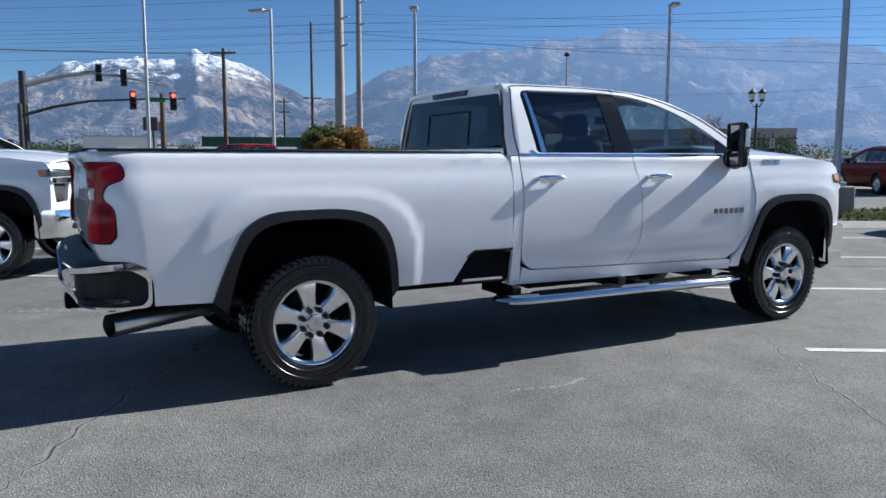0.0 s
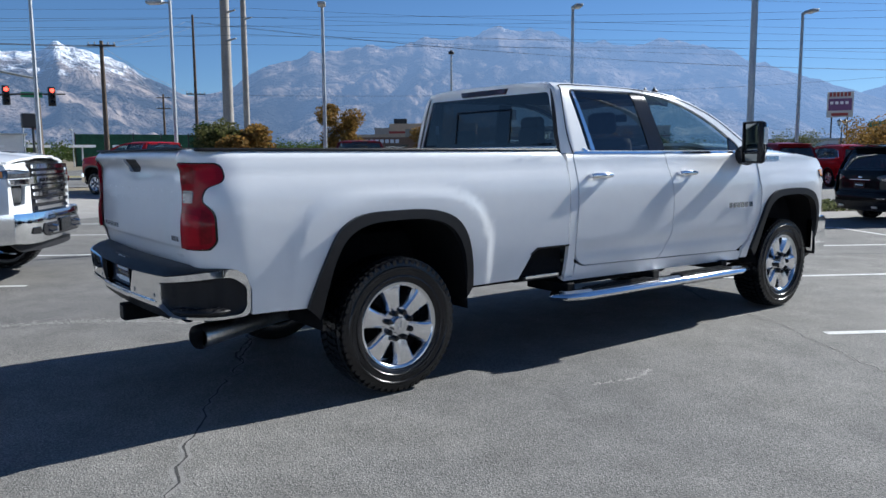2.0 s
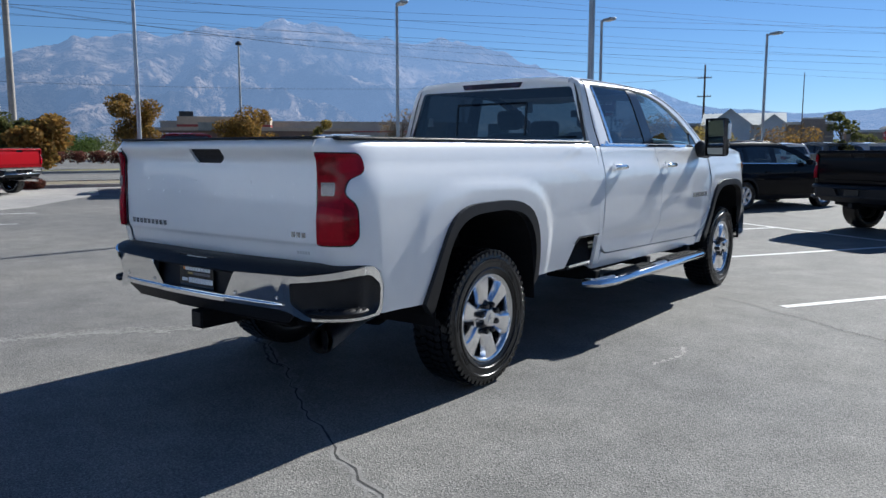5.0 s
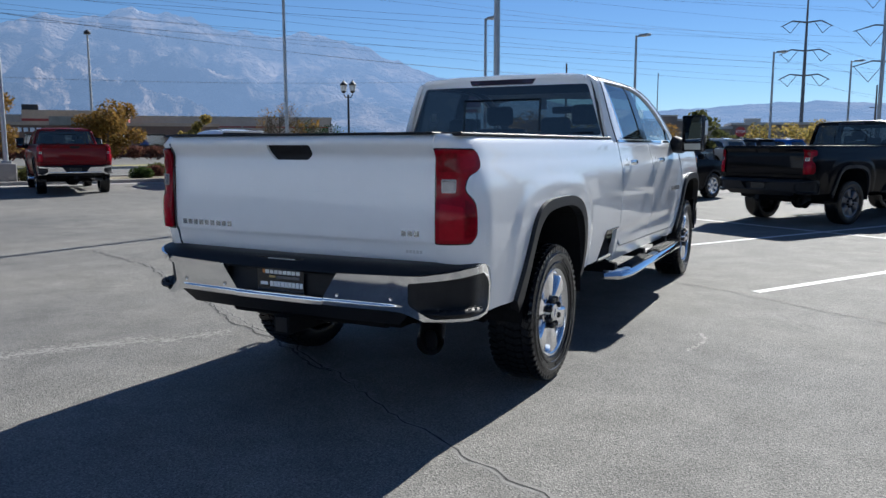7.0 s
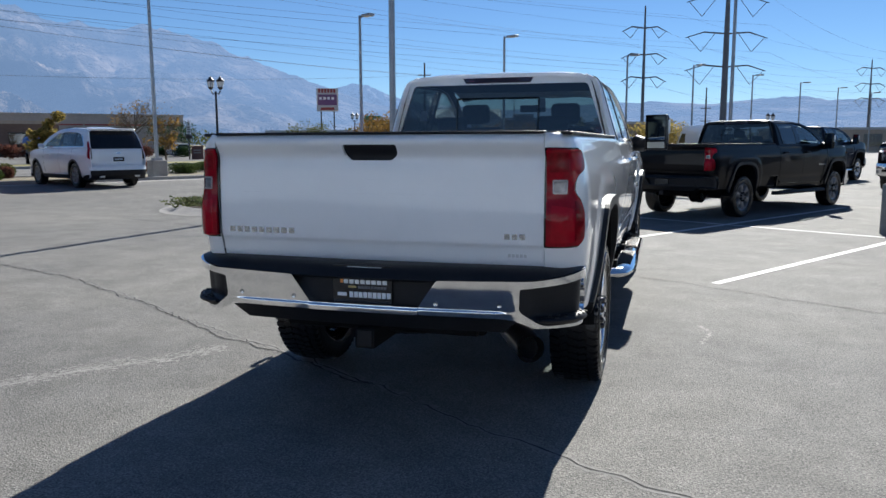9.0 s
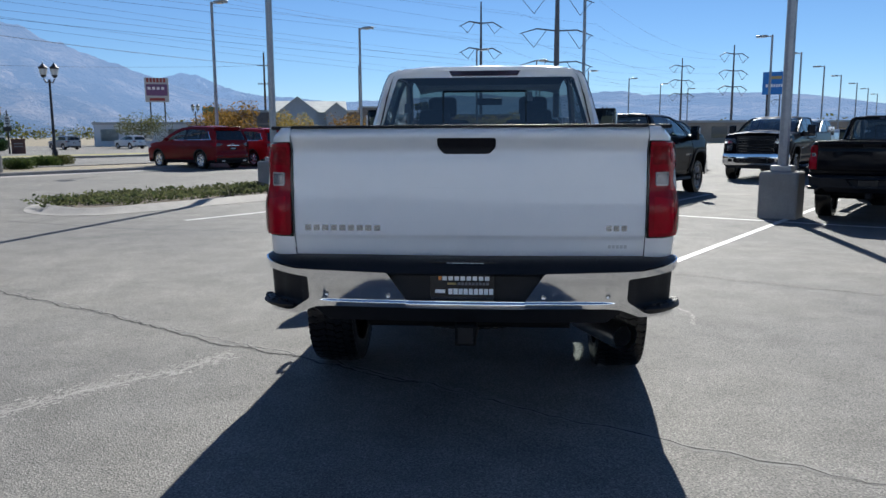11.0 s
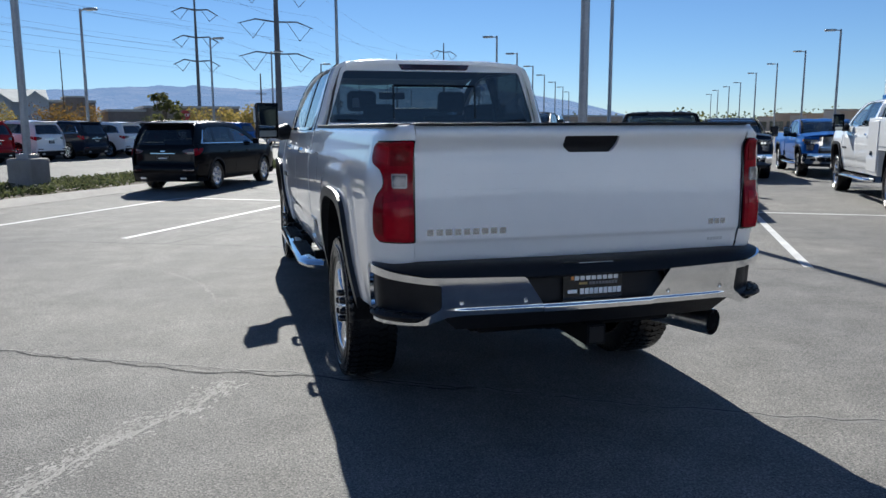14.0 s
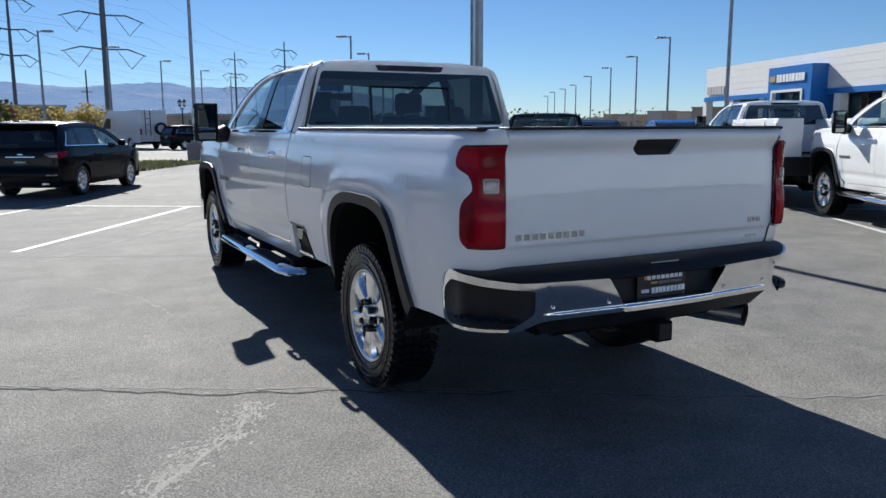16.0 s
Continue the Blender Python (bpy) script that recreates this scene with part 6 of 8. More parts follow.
# end island with its ground cover
ISLAND = curve_through([(-7.55, 9.2), (-5.7, 12.3), (-3.75, 15.6), (-1.0, 20.2), (1.2, 23.9), (3.4, 27.6), (2.9, 29.0), (1.2, 29.0), (-1.4, 25.6), (-4.0, 22.0), (-6.6, 17.6), (-9.0, 13.0), (-9.55, 11.2), (-8.9, 9.75), (-8.1, 9.15)], 5)
kerb(ISLAND, True, gutter=0.38)
flat_poly("planting_bed", ISLAND, 0.09, SOIL, "structure", "brown soil bed inside a concrete kerb", "planting bed")
_r = random.Random(5)
_g = Geo()
_c = Vector((-4.4, 17.2, 0))
for _ in range(980):
    t, u = _r.uniform(-8.7, 12.4), _r.uniform(-1.15, 1.15)
    p = _c + STALL * t + ACROSS * u
    leaf_cloud(_g, (p.x, p.y, 0.16), (0.30, 0.30, 0.11), 26, 0.038, _r)
tagged(part("ground_cover", _g, LEAF["juniper"], None, smooth=0), "low dark green juniper ground cover", "ground cover", "", "stuff")

# far kerb, verge, footpath and street
EDGE = [(-36.0, -14.0), (-28.6, 3.0), (-24.6, 13.4), (-18.8, 22.4), (-13.5, 31.9), (-8.2, 41.5), (-1.7, 54.0), (18, 93), (70, 196)]
kerb([(x, y) for x, y in EDGE])
OUT = Vector((-0.86, 0.50, 0))


def shifted(pts, d):
    return [(x + OUT.x * d, y + OUT.y * d) for x, y in pts]


flat_poly("verge", EDGE + list(reversed(shifted(EDGE, 5.0))), 0.08, EARTH, "structure", "dry tan verge between lot and street", "verge")
kerb(shifted(EDGE, 5.0))
flat_poly("pavement", shifted(EDGE, 5.1) + list(reversed(shifted(EDGE, 7.0))), 0.05, CONCRETE, "structure", "pale concrete pavement along the street", "pavement")
flat_poly("road", shifted(EDGE, 7.2) + list(reversed(shifted(EDGE, 21.5))), -0.03, ASPHALT, "structure", "grey asphalt street beside the lot", "road")
flat_poly("far_lot", shifted(EDGE, 31.0) + list(reversed(shifted(EDGE, 95.0))), -0.02, ASPHALT, "structure", "grey asphalt lot across the street", "pavement")
flat_poly("gutter", EDGE[:5] + list(reversed(shifted(EDGE[:5], -1.1))), 0.004, CONCRETE, "structure", "pale concrete gutter along the kerb", "gutter")
flat_poly("drive_apron", [(-14.6, 1.0), (-16.4, 5.2), (-20.3, 9.2), (-26.0, 12.2), (-28.9, 4.0), (-31.0, -3.0), (-20.0, -3.0)], 0.006, CONCRETE, "structure", "pale concrete drive apron beside the kerb", "pavement")
flat_poly("lawn", shifted(EDGE, 21.7) + list(reversed(shifted(EDGE, 30.8))), 0.03, LAWN, "structure", "yellowing lawn strip across the street", "lawn")
kerb(shifted(EDGE, 21.6))
_r = random.Random(8)
for k, (x, y, w, h, kind) in enumerate([(-20.93, 26.93, 1.5, 0.64, "green"), (-21.64, 29.86, 1.7, 0.62, "green"), (-23.53, 27.13, 1.3, 0.72, "russet"), (-26.44, 21.92, 1, 0.66, "olive"), (-25.71, 14.83, 1.25, 0.62, "olive"), (-24.16, 19.05, 1.05, 0.58, "green"), (-25.10, 20.64, 0.8, 0.6, "russet"), (-25.48, 9.53, 1, 0.4, "russet"), (-26.29, 9.45, 0.9, 0.35, "russet"), (-21.86, 31.55, 1.5, 0.6, "olive")]):
    bush(x, y, w, h, kind, 100 + k, 3200, 0.036)
for k, (x, y, w, h, kind) in enumerate([(-58.28, 75.60, 1.9, 1.15, "dark"), (-52.79, 71.99, 2.2, 1.35, "dark"), (-57.54, 71.59, 1.9, 1.4, "russet"), (-63.37, 84.61, 1.6, 1, "green")]):
    bush(x, y, w, h, kind, 120 + k, 2000, 0.07)
for k in range(16):
    a = Vector((-76.9, 33.5, 0)).lerp(Vector((-60.4, 57.9, 0)), k / 15) + OUT * _r.uniform(0.0, 0.6)
    bush(a.x, a.y, 2.3, _r.uniform(1.35, 1.65), "russet", 140 + k, 1500, 0.09)
T = thing("monument_sign", "low brown block sign with a dark cap on a lawn", "sign", "", pose(-43.62, 61.37, 0.03, 0, 0, 35))
part("sign_block", Geo().box(-0.55, 0.55, -0.2, 0.2, -0.1, 1.15), MONUMENT, T, bevel=0.02)
part("cap", Geo().box(-0.62, 0.62, -0.26, 0.26, 1.15, 1.27), MONUMENT, T, bevel=0.03)
for k in range(2):
    part("lettering_bar", Geo().box(-0.35, 0.35, -0.21, -0.2, 0.55 + 0.25 * k, 0.65 + 0.25 * k), CONCRETE, T)
T = thing("crossing_sign", "white lettered board and black box on a black post", "road sign", "road signs", pose(-43.56, 59.99, 0.03, 0, 0, 35))
part("post", Geo().tube([(0, 0, -0.1), (0, 0, 3.5), (0, 0, 3.8)], [0.075, 0.06, 0.02], 8), POLE_DARK, T)
part("signal_box", Geo().box(-0.32, 0.28, -0.2, 0.2, 1.95, 2.3), POLE_DARK, T, bevel=0.03)
board = part("board", Geo().box(-0.21, 0.21, -0.12, -0.08, 2.4, 3.25), LINE_WHITE, T, bevel=0.01)
for k in range(3):
    part("lettering_bar", Geo().box(-0.13, 0.13, -0.128, -0.12, 2.55 + 0.22 * k, 2.65 + 0.22 * k), POLE_DARK, board)

# trees of the street and beyond
for k, (x, y, h, w, kind, n) in enumerate([(-51.9, 30.1, 5.9, 4.6, "orange", 2200), (-47.8, 36.8, 5.0, 5.0, "orange", 2200), (-32.3, 12.9, 3.15, 3.4, "orange", 2000), (-33.6, 12.4, 2.9, 2.4, "olive", 1400),
                                           (-62.0, 22.6, 4.7, 4.6, "olive", 1800), (-70.0, 24.6, 5.0, 3.0, "dark", 1400), (-27.7, 25.8, 3.0, 1.6, "gold", 1100), (-62.9, 84.4, 4.6, 7.0, "dark", 1200),
                                           (-25.4, 66.0, 4.5, 6.0, "orange", 1300), (-21.0, 70.0, 3.9, 4.4, "gold", 900), (-16.0, 78.6, 3.6, 6.5, "orange", 1000), (-4.6, 41.8, 3.4, 1.7, "olive", 420),
                                           (-2.9, 62.6, 2.9, 4.4, "gold", 800), (0.3, 62.5, 3.3, 5.0, "gold", 900), (-6.2, 63.0, 2.5, 3.6, "olive", 700), (-36.4, 89.8, 4.9, 7.0, "orange", 1200), (-49.8, 97.6, 4.8, 8.0, "olive", 1200)]):
    tree(x, y, h, w, kind, 40 + k, n * (3 if k < 4 else 2), 0.10 if k < 4 else 0.2, 0.11)
tree(-37.0, 44.0, 5.1, 4.6, "orange", 71, 1500, 0.25, 0.07, label="nearly bare autumn tree with thin grey twigs", bare=0.72)
tree(-34.2, 43.6, 3.5, 2.4, "orange", 72, 900, 0.2, 0.10, label="small orange leaved autumn tree with thin twigs", bare=0.35)

# a far belt of woods that nobody could count
_r = random.Random(9)
_g = Geo()
for k in range(900):
    a = radians(_r.uniform(-105, 60))
    d = _r.uniform(330, 700)
    h = _r.uniform(5, 11)
    leaf_cloud(_g, (d * math.sin(a), d * math.cos(a), h * 0.45), (h * 0.8, h * 0.8, h * 0.5), 42, 0.75, _r)
tagged(part("far_woods", _g, LEAF["olive"], None, smooth=0), "hazy far belt of autumn woods", "woods", "", "stuff")
_g = Geo()
for k in range(700):
    a, d, h = radians(_r.uniform(-112, -62)), _r.uniform(250, 400), _r.uniform(5.0, 8.5)
    leaf_cloud(_g, (d * math.sin(a), d * math.cos(a), h * 0.45), (h * 0.6, h * 0.6, h * 0.5), 110, 0.36, _r)
tagged(part("far_woods", _g, LEAF["green"], None, smooth=0), "far belt of green and brown trees below the hills", "woods", "", "stuff")


# ---- lamps ----
LAMP_GLASS = mat("lamp glass", (0.6, 0.62, 0.62), rough=0.2)


def lot_lamp(x, y, arm, base=False, height=7.75):
    T = thing("lot_lamp", "tall grey square parking-lot lamp post with a flat head", "lamp post", "lot lamps", pose(x, y, 0, 0, 0, math.degrees(math.atan2(arm[1], arm[0]))))
    z0 = 0.0
    if base:
        g = Geo().box(-0.32, 0.32, -0.32, 0.32, -0.05, 0.80)
        part("concrete_base", g, CONCRETE, T, "pale square cast concrete base", smooth=30, bevel=0.045)
        part("base_cover", Geo().box(-0.17, 0.17, -0.17, 0.17, 0.79, 0.90), GALV, T, bevel=0.01)
        z0 = 0.86
    part("pole", Geo().tube([(0, 0, z0 - 0.02), (0, 0, height * 0.5), (0, 0, height + 0.05)], [0.088, 0.08, 0.065], 8), GALV, T)
    part("arm", Geo().tube([(0, 0, height - 0.05), (0.35, 0, height)], 0.035, 8), GALV, T)
    head = part("lamp_head", Geo().box(0.30, 1.00, -0.17, 0.17, height - 0.06, height + 0.06), GALV, T, bevel=0.03)
    part("lens", Geo().box(0.40, 0.95, -0.13, 0.13, height - 0.075, height - 0.058), LAMP_GLASS, head)


ARM1, ARM2 = (0.86, -0.50), (-0.86, 0.50)
for x, y in ((-28.1, 3.0), (-25.2, 13.7), (-19.3, 22.8), (-14.0, 32.2), (-8.7, 41.9), (-2.2, 54.4), (2.6, 63.4), (8.2, 75.3), (14.0, 86.8), (19.5, 97.0), (25.5, 108.5)):
    lot_lamp(x, y, ARM1, y < 40, 7.75)
lot_lamp(-27.8, 8.1, (-0.7, -0.7), True, 7.75)
for x, y in ((17.3, 48.3), (23.3, 59.8), (30.1, 72.7), (36.9, 85.5), (44.6, 99.5), (51.6, 112.2), (60.3, 128.6)):
    lot_lamp(x, y, ARM2, height=7.75)
for x, y in ((38.2, 39.0), (46.6, 52.0), (53.5, 64.0), (60.7, 76.6), (72.0, 94.7), (77.9, 105.5), (83.8, 116.8), (93.5, 132.8)):
    lot_lamp(x, y, ARM2, height=7.75)
for x, y in ((-5.95, 15.1), (4.95, 9.0), (14.9, 26.8), (23.2, 19.7), (3.7, 32.5)):
    lot_lamp(x, y, ARM2, True, 10.6)

for x, y in ((-106.2, 6.0), (-114.0, 9.1), (-105.7, 11.5), (-117.2, 22.4), (-134.3, 5.0)):
    lot_lamp(x, y, ARM1, height=5.4)


def twin_lamp(x, y, h=6.6):
    T = thing("street_lamp", "black cast street lamp with two lantern heads", "street lamp", "street lamps", pose(x, y, 0, 0, 0, 25))
    part("pole", Geo().tube([(0, 0, -0.05), (0, 0, 0.7), (0, 0, 0.9), (0, 0, h - 0.7)], [0.16, 0.14, 0.075, 0.055], 10), POLE_DARK, T)
    part("crossbar", Geo().tube([(-0.25, 0, h - 0.66), (-0.14, 0, h - 0.86), (0, 0, h - 0.78), (0.14, 0, h - 0.86), (0.25, 0, h - 0.66)], 0.035, 8), POLE_DARK, T)
    for x0 in (-0.25, 0.25):
        head = part("lantern", Geo().lathe([(h - 0.62, 0.05), (h - 0.55, 0.12), (h - 0.50, 0.13), (h - 0.16, 0.20), (h - 0.13, 0.22), (h - 0.02, 0.10), (h + 0.08, 0.02), (h + 0.14, 0.0)], 12, Matrix.Translation((x0, 0, 0)) @ Matrix.Rotation(radians(-90), 4, "Y")), POLE_DARK, T)
        part("lantern_glass", Geo().lathe([(h - 0.48, 0.137), (h - 0.20, 0.197)], 12, Matrix.Translation((x0, 0, 0)) @ Matrix.Rotation(radians(-90), 4, "Y")), LAMP_GLASS, head)


twin_lamp(-22.3, 32.0, 4.95)
twin_lamp(-32.8, 75.3, 4.75)
twin_lamp(9.9, 75.0, 4.1)

# ---- poles, towers and wires ----
WOOD = mat("weathered wood", (0.10, 0.075, 0.055), rough=0.95, noise_scale=3, dark=0.6)
STEEL_POLE = mat("weathered steel pole", (0.30, 0.27, 0.24), rough=0.7, noise_scale=0.6, dark=0.8)
TOWER_GREY = mat("weathered tower steel", (0.13, 0.14, 0.155), rough=0.7, noise_scale=0.5, dark=0.8)
WIRE = mat("wire", (0.10, 0.11, 0.125), rough=0.6)


def monopole(x, y, h, r):
    T = thing("transmission_pole", "tall thick weathered steel transmission pole", "power pole", "power poles", pose(x, y, 0))
    part("shaft", Geo().tube([(0, 0, -0.5), (0, 0, h * 0.5), (0, 0, h)], [r, r * 0.8, r * 0.55], 14), STEEL_POLE, T)
    for k in range(6):
        z = h - 22 + 3.0 * k
        part("insulator", Geo().tube([(r * 0.6, 0, z), (r * 0.6 + 1.6, 0.4, z + 0.1)], [0.12, 0.08], 6), GALV, T)


monopole(-78.6, 30.6, 36, 0.62)
monopole(-97.9, 40.9, 42, 0.46)


def tower(x, y, h, arms, w, turn, shaft=0.45):
    T = thing("transmission_tower", "slender grey transmission tower with curved cross arms", "power pole", "power poles", pose(x, y, 0, 0, 0, turn))
    part("shaft", Geo().tube([(0, 0, -0.5), (0, 0, h * 0.6), (0, 0, h)], [shaft, shaft * 0.75, shaft * 0.4], 10), TOWER_GREY, T)
    for z in arms:
        arm = part("cross_arm", Geo().tube([(-w, 0, z - 0.9), (-w * 0.55, 0, z + 0.35), (0, 0, z), (w * 0.55, 0, z + 0.35), (w, 0, z - 0.9)], [0.10, 0.17, 0.2, 0.17, 0.10], 6), TOWER_GREY, T)
        for s in (-1, 1):
            g = Geo().tube([(s * w * 0.95, 0, z - 0.7), (s * w * 0.62, 0, z - w * 0.42)], 0.07, 5).tube([(s * w * 0.28, 0, z + 0.1), (s * w * 0.62, 0, z - w * 0.42)], 0.07, 5)
            part("insulator_string", g, TOWER_GREY, arm)


tower(-6.7, 192, 34, (17.0, 22.5, 28.8), 5.6, 20)
tower(11.4, 182, 41, (18.2, 25.4, 33.0), 9.3, 20, 0.80)
for x, y, h in ((73.3, 258.9, 30), (66.4, 303, 30), (142, 419, 34)):
    tower(x, y, h, (h * 0.55, h * 0.72, h * 0.9), 6.5, 30)


def utility_pole(x, y, h, arms=(0.95,), turn=60.0, r=0.26):
    T = thing("utility_pole", "weathered wooden utility pole with a cross arm", "power pole", "power poles", pose(x, y, 0, 0, 0, turn))
    part("post", Geo().tube([(0, 0, -0.5), (0, 0, h)], [r, r * 0.62], 10), WOOD, T)
    for k in arms:
        a = part("cross_arm", Geo().box(-1.25, 1.25, -0.08, 0.08, h * k - 0.08, h * k + 0.08), WOOD, T)
        for x0 in (-1.15, -0.6, 0.6, 1.15):
            part("insulator", Geo().tube([(x0, 0, h * k + 0.08), (x0, 0, h * k + 0.32)], 0.06, 6), GALV, a)


utility_pole(-72.9, 16.3, 12.2, (0.965,))
utility_pole(-101.1, 35.0, 20.5, (0.485,), 70)
utility_pole(-137.6, 42.0, 12.6, (0.95, 0.80))
utility_pole(-58.0, 8.1, 6.4, ())
utility_pole(-46.9, 143.8, 17.3, (0.86, 0.66), 10)
utility_pole(-22.1, 111, 11.8, (), 20, 0.09)
utility_pole(8.4, 204, 15.2, (0.66, 0.45), 10)


def wire(a, b, sag, r=0.017):
    a, b = Vector(a), Vector(b)
    pts = [a.lerp(b, k / 16) - Vector((0, 0, sag * 4 * (k / 16) * (1 - k / 16))) for k in range(17)]
    ob = part("power_line", Geo().tube(pts, r, 5), WIRE, None)
    tagged(ob, "thin dark power line against the sky", "power line", "power lines")


TOP1, TOP2 = (-78.0, 30.6), (-97.3, 40.9)          # the two tall poles
for k in range(7):
    e = 2.2 if k % 2 else 20.4
    z1, z2 = 13.6 + 0.95 * k + (2.0 if k > 3 else 0.0), 18.0 + 1.15 * k + (2.4 if k > 3 else 0.0)
    wire((*TOP1, z1), (e, 182, 15.2 + 2.9 * k), 0.8)
    wire((*TOP1, z1), (-150, -95, z1 + 0.5), 1.6)
    wire((*TOP2, z2), (-11.6 if k % 2 else -1.8, 192, 14.6 + 2.2 * k), 1.2)
    wire((*TOP2, z2), (-170, -110, z2 + 0.5), 2.0)
    wire((e, 182, 15.2 + 2.9 * k), (68 + 10 * (k % 2), 259, 15 + 2.0 * k), 3.0)
    wire((-11.6 if k % 2 else -1.8, 192, 14.6 + 2.2 * k), (61 + 9 * (k % 2), 303, 14 + 2.2 * k), 4.0)
for z, y in ((9.9, 0), (19.6, 1), (19.5, -1)):
    wire((-101.1, 35.0 + y, z), (-72.9, 16.3 + y, 11.7), 0.5, 0.02)
    wire((-101.1, 35.0 + y, z), (-46.9, 143.8 + y, 14.9), 1.6, 0.02)
    wire((-72.9, 16.3 + y, 11.7), (-70, -60 + y, 11.5), 1.2, 0.02)

# ---- traffic signals ----
LIT_RED = mat("lit red signal", (0.6, 0.02, 0.01), rough=0.3, emit=(1.0, 0.06, 0.03), emit_strength=3.0)


def signal_mast(x, y, h, points, heads, faces_us, r=0.16, sign=False):
    T = thing("traffic_signal", "dark traffic signal mast with a curved arm", "traffic signal", "traffic signals", pose(x, y, 0))
    part("mast", Geo().tube([(0, 0, -0.2), (0, 0, h)], [r * 1.5, r * 1.2], 12), POLE_DARK, T)
    part("arm", Geo().tube(points, [r, r * 0.85, r * 0.7, r * 0.5, r * 0.4][: len(points)], 10), GALV if not faces_us else POLE_DARK, T)
    for p in heads:
        hd = part("signal_head", Geo().box(p[0] - 0.16, p[0] + 0.16, p[1] - 0.22, p[1] + 0.22, p[2] - 0.62, p[2] + 0.62), POLE_DARK, T, bevel=0.04)
        for k in range(3):
            m = Matrix.Translation((p[0] + 0.165, p[1], p[2] + 0.38 - 0.38 * k))
            lit = faces_us and k == 0
            part("signal_lens", Geo().lathe([(0.0, 0.14), (0.03, 0.0)], 16, m), LIT_RED if lit else GLOSSBLACK, hd, "lit red lens" if lit else "")
            if not lit:
                part("visor", Geo().lathe([(0.0, 0.16), (0.16, 0.16)], 16, m), POLE_DARK, hd)
    if sign:
        part("street_sign", Geo().box(-0.03, 0.03, 7.8, 9.1, 5.38, 5.72), mat("green sign", (0.02, 0.16, 0.08), 0.4), T)


signal_mast(-56.6, -1.35, 7.5, [(0, 0.2, 6.55), (0.1, 2.4, 7.25), (0.3, 4.4, 7.6), (0.6, 6.6, 7.35), (0.9, 9.1, 6.9)], [(0.3, 4.9, 7.6), (0.6, 6.55, 7.3)], False, 0.2)
signal_mast(-52.6, -1.6, 5.0, [(0, 0, 4.2), (0, 2.0, 4.85), (0.2, 4.2, 5.3), (0.8, 7.5, 5.5), (1.0, 10.3, 5.6)], [(0.5, 6.9, 5.42), (0.9, 9.5, 5.42)], True, 0.12, True)
T = thing("pedestrian_signal", "black signal box on a slim black post", "traffic signal", "traffic signals", pose(-44.0, 5.4, -0.2))
part("post", Geo().tube([(0, 0, -0.1), (0, 0, 3.4)], 0.07, 10), POLE_DARK, T)
part("signal_box", Geo().box(-0.3, 0.3, -0.55, 0.25, 3.3, 4.1), POLE_DARK, T, bevel=0.05)
T = thing("stop_sign", "red octagonal stop sign on a steel post", "road sign", "road signs", pose(-4.2, 55.2, -0.08))
part("post", Geo().tube([(0, 0, -0.1), (0, 0, 2.7)], 0.035, 8), GALV, T)
part("sign_plate", Geo().prism([(0.38 * math.cos(radians(22.5 + 45 * k)), -0.04, 2.45 + 0.38 * math.sin(radians(22.5 + 45 * k))) for k in range(8)], (0, -0.012, 0)), mat("sign red", (0.28, 0.012, 0.015), 0.4), T)
curve = bpy.data.curves.new("sign_word", "FONT")
curve.body, curve.size, curve.align_x, curve.align_y, curve.extrude = "STOP", 0.27, "CENTER", "CENTER", 0.003
curve.materials.append(INK_WHITE)
word = new("sign_word", curve)
word.parent = T
word.matrix_basis = pose(0, -0.058, 2.45, 90, 0, 0)

T = thing("flagpole", "slim pole with a small striped flag", "flag", "", pose(-70.1, 8.9, -0.5))
part("pole", Geo().tube([(0, 0, -0.1), (0, 0, 5.6)], 0.05, 8), GALV, T)
_f = Geo()
for k in range(7):
    _f.add([(0.02 * math.sin(j * 1.3), 0.05 + 0.16 * j, 5.5 - 0.13 * k - 0.05 * j) for j in range(7)] + [(0.02 * math.sin(j * 1.3), 0.05 + 0.16 * j, 5.37 - 0.13 * k - 0.05 * j) for j in range(7)], [(j, j + 1, j + 8, j + 7) for j in range(6)])
part("flag", _f, mat("faded flag cloth", (0.32, 0.14, 0.16), 0.8, noise_scale=5, dark=0.6), T)
part("flag_corner", Geo().box(0.03, 0.05, 0.05, 0.5, 5.0, 5.48), mat("flag blue", (0.04, 0.06, 0.2), 0.8), T)

# ---- buildings ----
def block(T, name, x0, x1, y0, y1, z0, z1, material, label="", bevel=0.0):
    return part(name, Geo().box(x0, x1, y0, y1, z0, z1), material, T, label, smooth=0, bevel=bevel)


TAN = mat("tan block wall", (0.46, 0.37, 0.28), rough=0.9, noise_scale=0.4, dark=0.88)
GREYWALL = mat("grey panel wall", (0.52, 0.50, 0.47), rough=0.85, noise_scale=0.3, dark=0.9)
BROWNWALL = mat("brown wall", (0.20, 0.13, 0.095), rough=0.9, noise_scale=0.4, dark=0.85)
STRIPE = mat("red stripe", (0.30, 0.05, 0.045), rough=0.7)
ROOFTILE = mat("roof shingles", (0.24, 0.24, 0.21), rough=0.85, noise_scale=1, dark=0.7)
WHITEWALL = mat("white ribbed panel", (0.80, 0.79, 0.77), rough=0.55, noise_scale=0.5, dark=0.95)
BLUEPANEL = mat("blue portal panel", (0.02, 0.16, 0.50), rough=0.35, noise_scale=0.5, dark=0.95)
SHOPGLASS = glass("shop glass", (0.45, 0.53, 0.54), 0.10)
GREENNET = mat("green net fence", (0.03, 0.10, 0.055), rough=0.9, noise_scale=1.0, dark=0.6)

